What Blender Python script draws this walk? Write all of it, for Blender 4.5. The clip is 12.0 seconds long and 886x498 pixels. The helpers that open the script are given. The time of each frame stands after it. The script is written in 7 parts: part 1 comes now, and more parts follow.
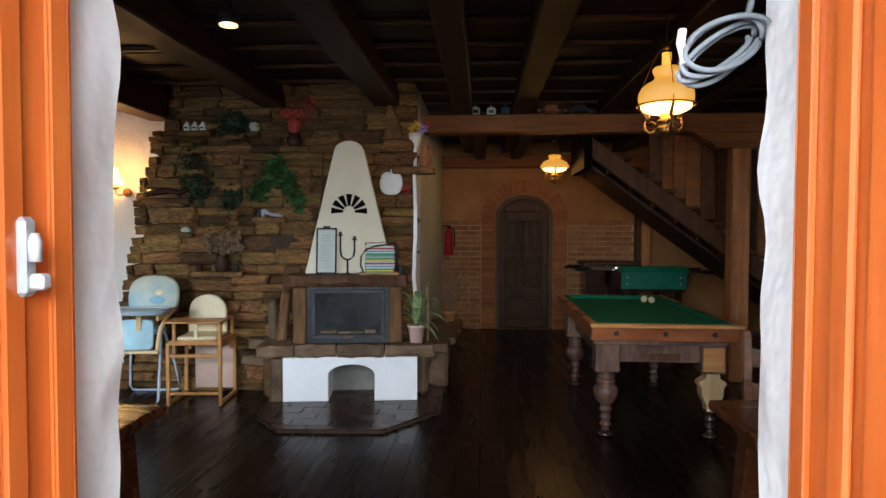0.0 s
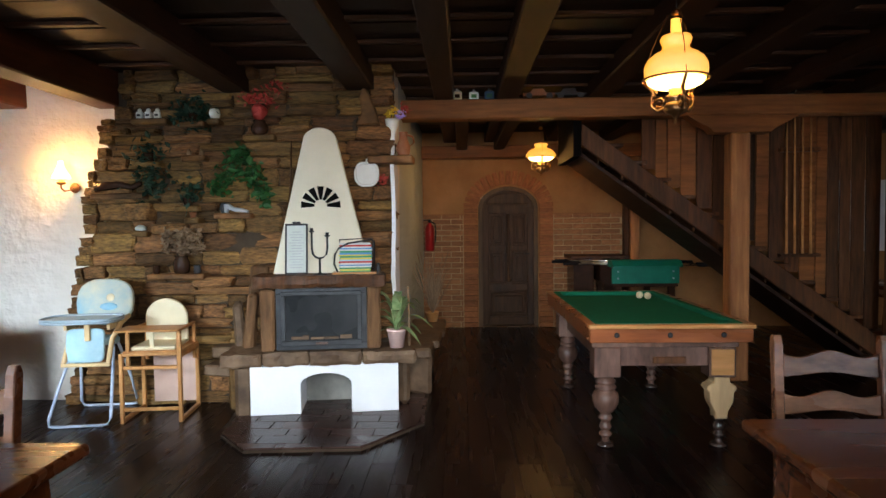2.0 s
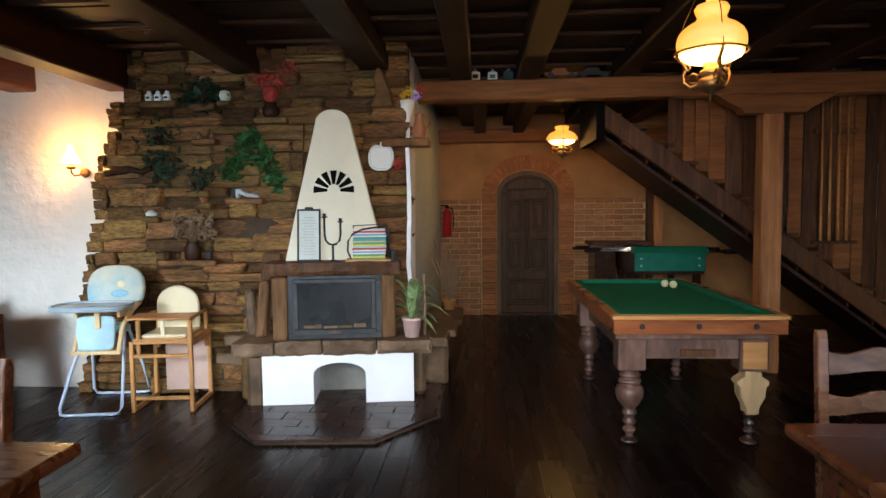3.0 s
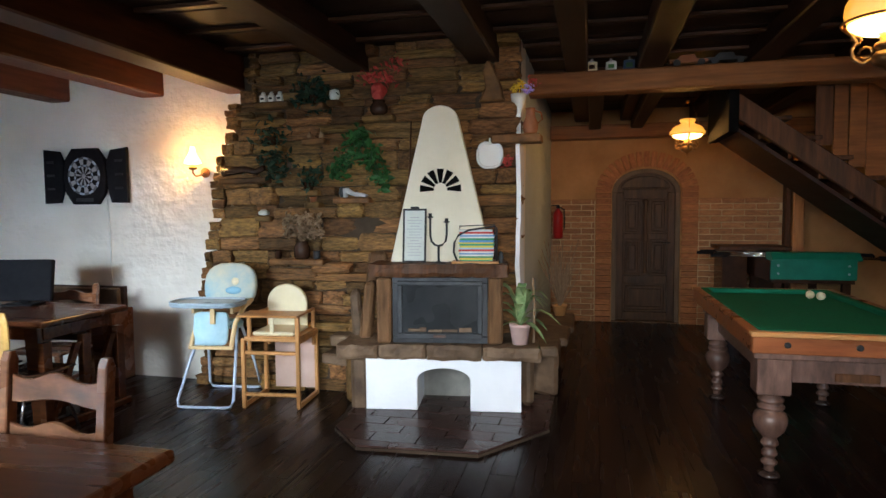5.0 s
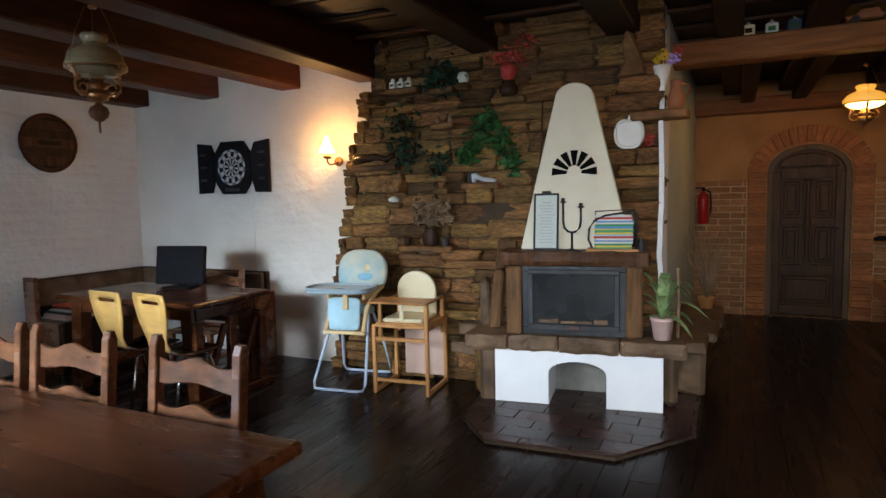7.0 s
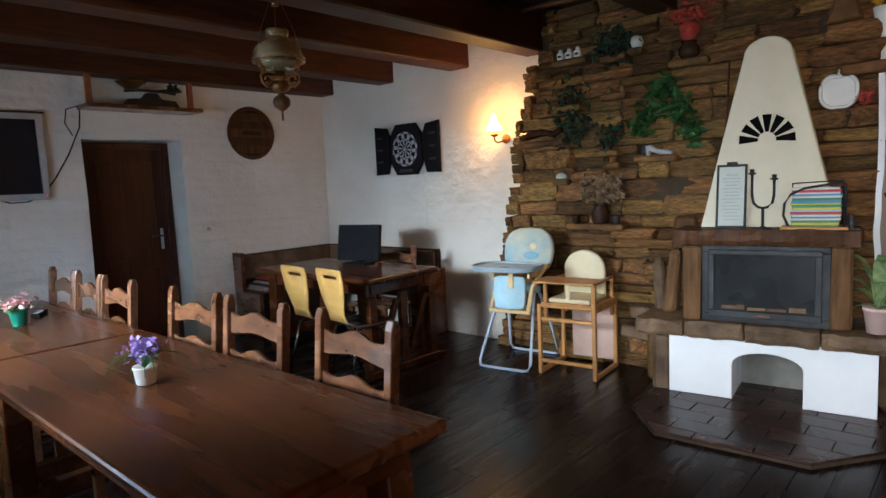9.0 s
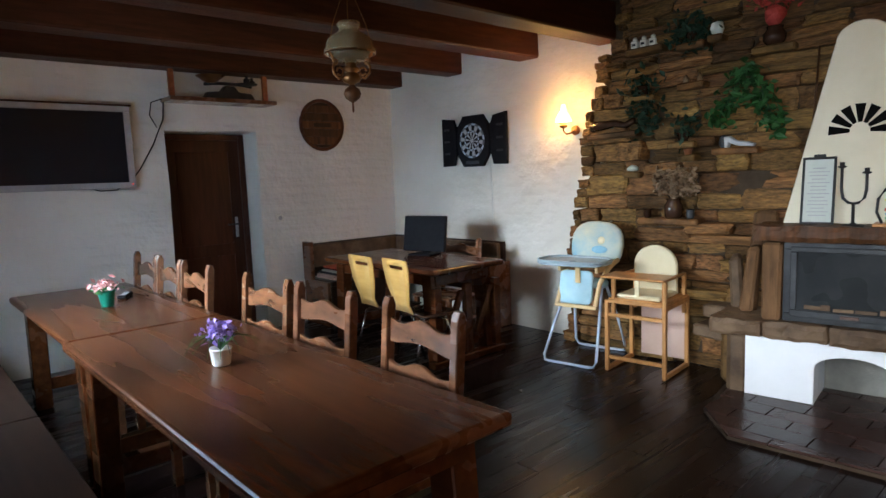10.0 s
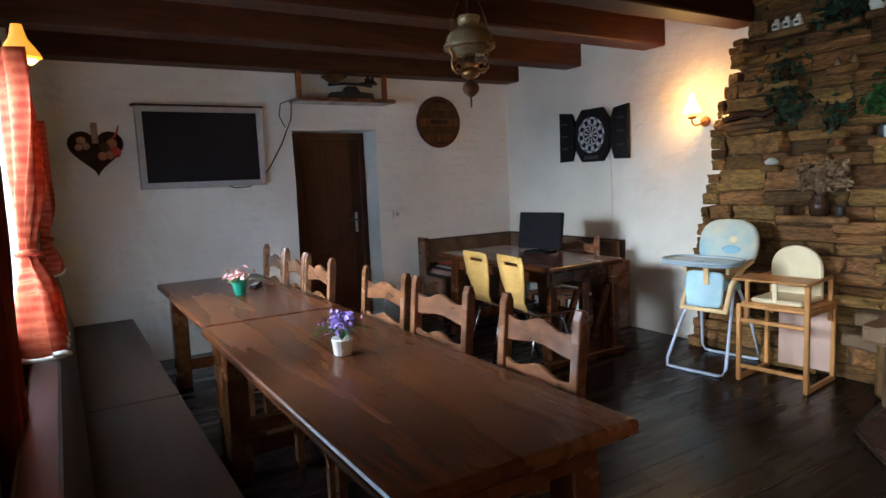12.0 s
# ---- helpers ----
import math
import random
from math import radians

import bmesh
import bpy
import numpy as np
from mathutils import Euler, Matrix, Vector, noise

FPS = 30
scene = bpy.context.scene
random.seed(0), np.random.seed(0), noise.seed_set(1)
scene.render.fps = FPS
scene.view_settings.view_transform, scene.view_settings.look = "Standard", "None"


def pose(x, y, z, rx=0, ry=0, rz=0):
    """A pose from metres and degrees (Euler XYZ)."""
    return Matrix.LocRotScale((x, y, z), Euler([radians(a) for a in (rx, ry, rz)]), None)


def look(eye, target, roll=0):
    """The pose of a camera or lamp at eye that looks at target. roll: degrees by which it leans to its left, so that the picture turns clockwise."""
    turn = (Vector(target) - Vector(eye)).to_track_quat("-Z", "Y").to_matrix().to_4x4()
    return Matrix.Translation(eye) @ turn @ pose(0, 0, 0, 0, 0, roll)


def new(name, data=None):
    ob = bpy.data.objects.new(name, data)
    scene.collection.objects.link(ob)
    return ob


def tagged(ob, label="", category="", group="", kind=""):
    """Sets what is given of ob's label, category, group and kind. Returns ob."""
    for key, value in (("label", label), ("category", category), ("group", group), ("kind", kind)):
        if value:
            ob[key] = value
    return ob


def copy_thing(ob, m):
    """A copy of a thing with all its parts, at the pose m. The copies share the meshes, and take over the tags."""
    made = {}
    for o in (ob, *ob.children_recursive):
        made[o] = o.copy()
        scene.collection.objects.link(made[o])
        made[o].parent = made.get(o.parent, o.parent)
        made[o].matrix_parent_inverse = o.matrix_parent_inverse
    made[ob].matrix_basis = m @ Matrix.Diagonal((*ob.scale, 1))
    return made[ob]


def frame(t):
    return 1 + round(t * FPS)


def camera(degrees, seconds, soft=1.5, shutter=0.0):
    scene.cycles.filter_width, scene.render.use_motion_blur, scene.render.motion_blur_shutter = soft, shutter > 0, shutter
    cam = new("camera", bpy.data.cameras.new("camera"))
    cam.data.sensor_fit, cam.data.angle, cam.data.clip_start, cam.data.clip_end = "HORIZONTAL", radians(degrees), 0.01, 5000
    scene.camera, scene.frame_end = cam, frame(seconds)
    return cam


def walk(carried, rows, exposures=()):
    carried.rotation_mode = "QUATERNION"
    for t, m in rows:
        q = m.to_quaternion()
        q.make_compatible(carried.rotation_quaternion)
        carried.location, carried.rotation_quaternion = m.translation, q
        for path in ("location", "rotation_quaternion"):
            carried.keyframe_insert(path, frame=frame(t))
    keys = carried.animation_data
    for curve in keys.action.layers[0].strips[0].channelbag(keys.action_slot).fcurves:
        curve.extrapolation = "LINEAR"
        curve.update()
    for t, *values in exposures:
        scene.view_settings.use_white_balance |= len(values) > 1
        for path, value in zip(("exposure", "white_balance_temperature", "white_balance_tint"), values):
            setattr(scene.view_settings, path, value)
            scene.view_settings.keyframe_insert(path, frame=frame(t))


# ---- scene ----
cam = camera(71.3, 12.0)
PATH = [
    (0, (0.348, 0.039, 1.461), (0.222, 2.034, 1.395), 0.2),
    (0.5, (0.362, 0.188, 1.461), (0.194, 2.179, 1.374), -0.3),
    (1, (0.325, 0.297, 1.46), (0.17, 2.289, 1.374), -0.6),
    (1.5, (0.316, 0.381, 1.458), (0.206, 2.376, 1.369), -0.6),
    (2, (0.309, 0.466, 1.455), (0.248, 2.464, 1.372), -0.6),
    (2.5, (0.321, 0.555, 1.458), (0.289, 2.552, 1.367), -0.6),
    (3, (0.315, 0.635, 1.454), (0.194, 2.627, 1.325), -0.6),
    (5, (0.281, 0.867, 1.451), (-0.184, 2.808, 1.326), -0.4),
    (5.5, (0.272, 0.919, 1.449), (-0.289, 2.833, 1.306), -0.0),
    (6, (0.244, 0.957, 1.456), (-0.393, 2.847, 1.315), -0.4),
    (6.5, (0.226, 0.977, 1.457), (-0.489, 2.839, 1.318), -0.1),
    (7, (0.218, 1.021, 1.448), (-0.637, 2.822, 1.283), -1.2),
    (9, (0.256, 1.137, 1.437), (-1.073, 2.615, 1.222), -2.6),
    (9.5, (0.247, 1.141, 1.433), (-1.163, 2.541, 1.206), -2.3),
    (10, (0.239, 1.136, 1.43), (-1.236, 2.467, 1.2), -2.2),
    (10.5, (0.226, 1.14, 1.427), (-1.313, 2.397, 1.198), -2.1),
    (11, (0.212, 1.134, 1.427), (-1.387, 2.313, 1.198), -2.4),
    (11.5, (0.205, 1.127, 1.43), (-1.438, 2.245, 1.204), -2.3),
    (12, (0.185, 1.142, 1.417), (-1.506, 2.186, 1.194), -2.5),
]
walk(cam, [(t, look(eye, target, roll)) for t, eye, target, roll in PATH],
     exposures=[(0, -0.55), (0.5, -0.5), (1.0, -0.3), (1.5, 0.0), (3, 0.15), (5, 0.0), (7, -0.3), (9, -0.25), (10, -0.15), (12, -0.1)])

# ---------- world and light ----------
world = bpy.data.worlds.new("sky")
scene.world = world
world.use_nodes = True
wn = world.node_tree
sky = wn.nodes.new("ShaderNodeTexSky")
sky.sky_type = 'NISHITA'
sky.sun_disc = False
sky.sun_elevation = radians(50)
sky.sun_rotation = radians(20)
wn.links.new(sky.outputs[0], wn.nodes["Background"].inputs[0])
wn.nodes["Background"].inputs[1].default_value = 0.10


def lamp(name, kind, m, energy, colour, **more):
    data = bpy.data.lights.new(name, kind)
    data.energy, data.color = energy, colour
    for key, value in more.items():
        if key == "size":
            data.size = value
        if key == "size_y":
            data.shape, data.size_y = 'RECTANGLE', value
        if key == "radius":
            data.shadow_soft_size = value
        if key == "angle":
            data.angle = value
        if key == "spread":
            data.spread = value
    ob = new(name, data)
    ob.matrix_world = m
    return ob


lamp("sun", 'SUN', look((0, 0, 10), (-2, 6, 0)), 0.8, (1, 0.96, 0.9), angle=radians(20))
# sky light entering by the open doorway and the window in the south wall
DAY = (0.85, 0.925, 1.0)
SHADE_SKY = (0.48, 0.73, 1.0)
lamp("doorway_skylight", 'AREA', look((0.35, -2.3, 2.35), (0.1, 4.6, 0.8)), 1000, DAY, size=3.0, size_y=1.8)
lamp("window_skylight", 'AREA', look((-2.9, 0.71, 1.47), (-3.0, 2.6, 0.15)), 58, SHADE_SKY, size=1.74, size_y=0.82, spread=radians(145))
lamp("garden_skylight", 'AREA', look((-3.6, -2.6, 2.4), (-3.5, 5.5, 0.95)), 900, (0.78, 0.89, 1.0), size=2.2, size_y=1.2)
lamp("east_window_skylight", 'AREA', look((2.85, 0.71, 1.47), (2.2, 2.6, -0.1)), 20, SHADE_SKY, size=1.3, size_y=0.82, spread=radians(125))
WARM = (1.0, 0.47, 0.12)
lamp("sconce_bulb", 'POINT', pose(-2.945, 5.375, 1.91), 17.0, (1.0, 0.50, 0.14), radius=0.05)
lamp("hanging_bulb", 'POINT', pose(1.345, 3.5, 2.105), 46.0, WARM, radius=0.04)
lamp("passage_bulb", 'POINT', pose(1.182, 7.284, 2.135), 31.0, WARM, radius=0.04)
lamp("window_lamp_bulb", 'POINT', pose(-2.45, 1.08, 1.94), 1.2, WARM, radius=0.04)


# ---------- materials ----------
def nodes_of(name):
    m = bpy.data.materials.new(name)
    m.use_nodes = True
    t = m.node_tree
    return m, t, t.nodes["Principled BSDF"]


def add(t, kind, **inputs):
    n = t.nodes.new(kind)
    for key, value in inputs.items():
        n.inputs[key.replace("_", " ")].default_value = value
    return n


def surf(name, c1, c2, stretch=(1, 1, 1), grain=8.0, rough=0.6, bump=0.15, fine=70.0, metal=0.0, vary=0.0, coat=0.0, blotch=0.25, spec=0.22, hue=0.0):
    """A surface of two tones: grain noise, larger blotches, fine relief, and a tone of its own for each object."""
    m, t, p = nodes_of(name)
    co = t.nodes.new("ShaderNodeTexCoord")
    mp = add(t, "ShaderNodeMapping", Scale=stretch)
    t.links.new(co.outputs["Object"], mp.inputs["Vector"])
    info = t.nodes.new("ShaderNodeObjectInfo")
    shift = add(t, "ShaderNodeVectorMath")
    shift.operation = 'ADD'
    mul = add(t, "ShaderNodeMath")
    mul.operation = 'MULTIPLY'
    mul.inputs[1].default_value = 37.0
    t.links.new(info.outputs["Random"], mul.inputs[0])
    t.links.new(mp.outputs[0], shift.inputs[0])
    t.links.new(mul.outputs[0], shift.inputs[1])
    n1 = add(t, "ShaderNodeTexNoise", Scale=grain, Detail=6.0, Roughness=0.6)
    t.links.new(shift.outputs[0], n1.inputs["Vector"])
    ramp = t.nodes.new("ShaderNodeValToRGB")
    ramp.color_ramp.elements[0].position, ramp.color_ramp.elements[1].position = 0.3, 0.7
    ramp.color_ramp.elements[0].color, ramp.color_ramp.elements[1].color = (*c1, 1), (*c2, 1)
    t.links.new(n1.outputs[0], ramp.inputs[0])
    n2 = add(t, "ShaderNodeTexNoise", Scale=grain * 0.22, Detail=3.0)
    t.links.new(shift.outputs[0], n2.inputs["Vector"])
    val = add(t, "ShaderNodeMapRange")
    val.inputs[1].default_value, val.inputs[2].default_value = 0.3, 0.7
    val.inputs[3].default_value, val.inputs[4].default_value = 1 - blotch, 1 + blotch
    t.links.new(n2.outputs[0], val.inputs[0])
    tone = add(t, "ShaderNodeMapRange")
    tone.inputs[3].default_value, tone.inputs[4].default_value = 1 - vary, 1 + vary
    t.links.new(info.outputs["Random"], tone.inputs[0])
    both = add(t, "ShaderNodeMath")
    both.operation = 'MULTIPLY'
    t.links.new(val.outputs[0], both.inputs[0])
    t.links.new(tone.outputs[0], both.inputs[1])
    hsv = t.nodes.new("ShaderNodeHueSaturation")
    if hue:
        spin = add(t, "ShaderNodeMath")
        spin.operation = 'MULTIPLY'
        spin.inputs[1].default_value = 7.31
        t.links.new(info.outputs["Random"], spin.inputs[0])
        frac = add(t, "ShaderNodeMath")
        frac.operation = 'FRACT'
        t.links.new(spin.outputs[0], frac.inputs[0])
        hr = add(t, "ShaderNodeMapRange")
        hr.inputs[3].default_value, hr.inputs[4].default_value = 0.5 - hue, 0.5 + hue
        t.links.new(frac.outputs[0], hr.inputs[0])
        t.links.new(hr.outputs[0], hsv.inputs["Hue"])
    t.links.new(ramp.outputs[0], hsv.inputs["Color"])
    t.links.new(both.outputs[0], hsv.inputs["Value"])
    t.links.new(hsv.outputs[0], p.inputs["Base Color"])
    n3 = add(t, "ShaderNodeTexNoise", Scale=fine, Detail=4.0)
    t.links.new(shift.outputs[0], n3.inputs["Vector"])
    mix = add(t, "ShaderNodeMath")
    mix.operation = 'ADD'
    t.links.new(n1.outputs[0], mix.inputs[0])
    t.links.new(n3.outputs[0], mix.inputs[1])
    bp = add(t, "ShaderNodeBump", Strength=bump, Distance=0.01)
    t.links.new(mix.outputs[0], bp.inputs["Height"])
    t.links.new(bp.outputs[0], p.inputs["Normal"])
    rr = add(t, "ShaderNodeMapRange")
    rr.inputs[3].default_value, rr.inputs[4].default_value = max(rough - 0.12, 0.02), min(rough + 0.12, 1)
    t.links.new(n2.outputs[0], rr.inputs[0])
    t.links.new(rr.outputs[0], p.inputs["Roughness"])
    p.inputs["Metallic"].default_value = metal
    p.inputs["Coat Weight"].default_value = coat
    p.inputs["Coat Roughness"].default_value = 0.15
    p.inputs["Specular IOR Level"].default_value = spec
    return m


def whitewash(name, base, brick_bump):
    """Limewashed brickwork: the courses show as soft relief under thick white paint."""
    m, t, p = nodes_of(name)
    co = t.nodes.new("ShaderNodeTexCoord")
    sep = t.nodes.new("ShaderNodeSeparateXYZ")
    t.links.new(co.outputs["Object"], sep.inputs[0])
    s = add(t, "ShaderNodeMath")
    t.links.new(sep.outputs[0], s.inputs[0])
    t.links.new(sep.outputs[1], s.inputs[1])
    wob = add(t, "ShaderNodeTexNoise", Scale=4.5, Detail=4.0)
    t.links.new(co.outputs["Object"], wob.inputs["Vector"])
    wz = add(t, "ShaderNodeMath")
    wz.operation = 'MULTIPLY_ADD'
    wz.inputs[1].default_value = 0.07
    t.links.new(wob.outputs[0], wz.inputs[0])
    t.links.new(sep.outputs[2], wz.inputs[2])
    cmb = t.nodes.new("ShaderNodeCombineXYZ")
    t.links.new(s.outputs[0], cmb.inputs[0])
    t.links.new(wz.outputs[0], cmb.inputs[1])
    br = add(t, "ShaderNodeTexBrick", Scale=1.0)
    br.inputs["Brick Width"].default_value, br.inputs["Row Height"].default_value = 0.27, 0.085
    br.inputs["Mortar Size"].default_value, br.inputs["Mortar Smooth"].default_value = 0.034, 1.0
    t.links.new(cmb.outputs[0], br.inputs["Vector"])
    n = add(t, "ShaderNodeTexNoise", Scale=7.0, Detail=3.0)
    t.links.new(co.outputs["Object"], n.inputs["Vector"])
    flat = add(t, "ShaderNodeMapping", Scale=(3.0, 3.0, 15.0))
    t.links.new(co.outputs["Object"], flat.inputs["Vector"])
    course = add(t, "ShaderNodeTexNoise", Scale=1.0, Detail=2.0)
    t.links.new(flat.outputs[0], course.inputs["Vector"])
    lumps = add(t, "ShaderNodeMath")
    lumps.operation = 'MULTIPLY_ADD'
    lumps.inputs[1].default_value = 6.5 * brick_bump
    t.links.new(course.outputs[0], lumps.inputs[0])
    t.links.new(n.outputs[0], lumps.inputs[2])
    h = add(t, "ShaderNodeMath")
    h.operation = 'MULTIPLY_ADD'
    h.inputs[1].default_value = -brick_bump
    t.links.new(br.outputs["Fac"], h.inputs[0])
    t.links.new(lumps.outputs[0], h.inputs[2])
    bp = add(t, "ShaderNodeBump", Strength=0.8, Distance=0.03)
    t.links.new(h.outputs[0], bp.inputs["Height"])
    t.links.new(bp.outputs[0], p.inputs["Normal"])
    big = add(t, "ShaderNodeTexNoise", Scale=1.3, Detail=4.0)
    t.links.new(co.outputs["Object"], big.inputs["Vector"])
    ramp = t.nodes.new("ShaderNodeValToRGB")
    ramp.color_ramp.elements[0].position, ramp.color_ramp.elements[1].position = 0.3, 0.65
    ramp.color_ramp.elements[0].color = (base[0] * 0.86, base[1] * 0.85, base[2] * 0.83, 1)
    ramp.color_ramp.elements[1].color = (*base, 1)
    t.links.new(big.outputs[0], ramp.inputs[0])
    t.links.new(ramp.outputs[0], p.inputs["Base Color"])
    p.inputs["Roughness"].default_value = 0.75
    return m


def glow(name, colour, strength, edge):
    """Lit lamp glass: an emitting, slightly glossy shade."""
    m, t, p = nodes_of(name)
    p.inputs["Base Color"].default_value = (*edge, 1)
    p.inputs["Emission Color"].default_value = (*colour, 1)
    p.inputs["Emission Strength"].default_value = strength
    p.inputs["Roughness"].default_value = 0.3
    return m


def clear(name, colour=(1, 1, 1), rough=0.0, through_light=1.0):
    m, t, p = nodes_of(name)
    p.inputs["Base Color"].default_value = (*colour, 1)
    p.inputs["Transmission Weight"].default_value = through_light
    p.inputs["Roughness"].default_value = rough
    return m


M = {}
M["white"] = whitewash("limewashed_brick", (0.80, 0.785, 0.75), 0.10)
# cream cast: the sconce's warm light put into the north wall's white
M["white_lamp_warm"] = whitewash("lamp_warmed_white_plaster", (0.80, 0.755, 0.67), 0.03)
M["white_smooth"] = whitewash("limewashed_plaster", (0.79, 0.795, 0.80), 0.04)
M["hood"] = surf("hood_plaster", (0.72, 0.65, 0.48), (0.79, 0.72, 0.55), grain=5, rough=0.7, bump=0.1, fine=30, blotch=0.05)
M["base_white"] = surf("white_paint", (0.78, 0.79, 0.80), (0.84, 0.84, 0.84), grain=5, rough=0.7, bump=0.15, fine=30, blotch=0.04)
M["floor"] = surf("floor_boards", (0.0065, 0.0032, 0.0029), (0.0150, 0.0072, 0.0062), stretch=(9, 0.8, 1), grain=5, rough=0.26, bump=0.03, fine=30, vary=0.2, spec=0.19)
M["beam"] = surf("dark_beam", (0.014, 0.006, 0.0035), (0.036, 0.014, 0.007), stretch=(8, 0.8, 8), grain=4, rough=0.55, bump=0.2, vary=0.15)
M["beam_red"] = surf("red_brown_beam", (0.044, 0.0125, 0.0048), (0.092, 0.028, 0.011), stretch=(8, 0.8, 8), grain=4, rough=0.5, bump=0.2, vary=0.15)
M["beam_x"] = surf("cross_beam_wood", (0.15, 0.054, 0.015), (0.28, 0.106, 0.032), stretch=(0.8, 8, 8), grain=4, rough=0.55, bump=0.25, vary=0.1)
M["ceil_red"] = surf("ceiling_boards_red", (0.065, 0.019, 0.009), (0.12, 0.038, 0.018), stretch=(1, 8, 1), grain=4, rough=0.5, bump=0.15)
M["ceil"] = surf("ceiling_boards_dark", (0.014, 0.006, 0.004), (0.032, 0.013, 0.007), stretch=(1, 8, 1), grain=4, rough=0.5, bump=0.15)
M["batten"] = surf("ceiling_batten", (0.05, 0.021, 0.009), (0.092, 0.040, 0.018), stretch=(1, 8, 8), grain=4, rough=0.5, bump=0.15)
M["post"] = surf("post_wood", (0.26, 0.105, 0.036), (0.44, 0.195, 0.072), stretch=(8, 8, 0.8), grain=4, rough=0.5, bump=0.2, vary=0.15)
M["post_dark"] = surf("dark_panel_wood", (0.036, 0.0135, 0.0045), (0.115, 0.045, 0.0155), stretch=(8, 8, 0.8), grain=4, rough=0.5, bump=0.2, vary=0.35)
M["table"] = surf("table_wood", (0.054, 0.0155, 0.0052), (0.100, 0.031, 0.0105), stretch=(0.7, 7, 7), grain=4, rough=0.26, bump=0.03, coat=0.0, blotch=0.3, spec=0.32)
M["bench"] = surf("bench_wood", (0.016, 0.007, 0.004), (0.034, 0.015, 0.009), stretch=(0.7, 7, 7), grain=4, rough=0.36, bump=0.05, blotch=0.15, spec=0.2)
M["chair"] = surf("chair_wood", (0.092, 0.036, 0.017), (0.215, 0.090, 0.041), stretch=(1.5, 4, 4), grain=7, rough=0.27, bump=0.04, spec=0.5, coat=0.6, vary=0.12)
M["stone"] = surf("brown_stone", (0.050, 0.026, 0.009), (0.23, 0.114, 0.037), stretch=(1, 1, 1.5), grain=6.0, rough=0.7, bump=0.6, fine=20, vary=0.5, blotch=0.4, hue=0.012)
M["stone_gap"] = surf("dark_joint", (0.035, 0.022, 0.014), (0.06, 0.04, 0.025), grain=9, rough=0.9, bump=0.4)
M["slab"] = surf("hearth_slab", (0.06, 0.034, 0.019), (0.19, 0.12, 0.07), grain=6, rough=0.6, bump=0.4, fine=30, vary=0.2)
M["hearth_tile"] = surf("hearth_tile", (0.028, 0.0135, 0.011), (0.058, 0.030, 0.025), grain=7, rough=0.26, bump=0.12, vary=0.35)
M["brick"] = surf("red_brick", (0.25, 0.095, 0.038), (0.36, 0.148, 0.060), grain=12, rough=0.75, bump=0.3, vary=0.25)
M["brick_old"] = surf("ochre_brick", (0.24, 0.108, 0.045), (0.36, 0.175, 0.08), grain=12, rough=0.75, bump=0.3, vary=0.2)
M["mortar"] = surf("pale_mortar", (0.40, 0.28, 0.15), (0.52, 0.38, 0.22), grain=14, rough=0.9, bump=0.3)
M["ochre"] = surf("ochre_plaster", (0.31, 0.155, 0.058), (0.43, 0.225, 0.09), grain=3, rough=0.8, bump=0.25, fine=20)
M["door_dark"] = surf("old_door_wood", (0.028, 0.014, 0.006), (0.088, 0.046, 0.021), stretch=(8, 8, 0.8), grain=4, rough=0.42, bump=0.25, spec=0.2)
M["door_case"] = surf("weathered_door_case", (0.075, 0.050, 0.031), (0.15, 0.105, 0.068), stretch=(8, 8, 0.8), grain=4, rough=0.6, bump=0.25)
M["door_red"] = surf("red_brown_door", (0.038, 0.011, 0.006), (0.066, 0.020, 0.010), stretch=(8, 8, 0.8), grain=4, rough=0.35, bump=0.05)
M["orange"] = surf("orange_varnished_wood", (0.40, 0.080, 0.014), (0.52, 0.118, 0.024), stretch=(8, 8, 0.6), grain=4, rough=0.32, bump=0.05, coat=0.2)
M["felt"] = surf("green_felt", (0.005, 0.115, 0.060), (0.008, 0.155, 0.08), grain=40, rough=0.95, bump=0.1, fine=200, blotch=0.08, spec=0.1)
M["pool_wood"] = surf("pool_rail_wood", (0.20, 0.055, 0.018), (0.34, 0.11, 0.038), stretch=(1, 7, 7), grain=4, rough=0.3, bump=0.05, coat=0.3)
M["pool_edge"] = surf("pool_edge_wood", (0.42, 0.19, 0.06), (0.55, 0.27, 0.10), stretch=(1, 7, 7), grain=4, rough=0.35, bump=0.05)
M["pool_leg"] = surf("worn_leg_wood", (0.055, 0.027, 0.019), (0.155, 0.082, 0.058), stretch=(4, 4, 1.2), grain=6, rough=0.36, bump=0.15, blotch=0.45, spec=0.4)
M["leg_foot"] = surf("black_lacquered_foot", (0.016, 0.009, 0.007), (0.045, 0.026, 0.02), stretch=(4, 4, 1.2), grain=6, rough=0.22, bump=0.05, spec=0.5)
M["leg_pale"] = surf("pale_repair_wood", (0.42, 0.27, 0.13), (0.56, 0.38, 0.2), stretch=(7, 7, 0.8), grain=5, rough=0.5, bump=0.1)
M["timber"] = surf("rough_hewn_timber", (0.075, 0.036, 0.015), (0.20, 0.10, 0.043), stretch=(6, 6, 1), grain=4, rough=0.7, bump=0.6, vary=0.2)
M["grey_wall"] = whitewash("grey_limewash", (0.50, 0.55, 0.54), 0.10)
M["iron"] = surf("black_iron", (0.016, 0.016, 0.018), (0.035, 0.034, 0.034), grain=12, rough=0.5, bump=0.15)
M["stove"] = surf("stove_iron", (0.028, 0.029, 0.031), (0.06, 0.062, 0.064), grain=9, rough=0.45, bump=0.15, metal=0.3)
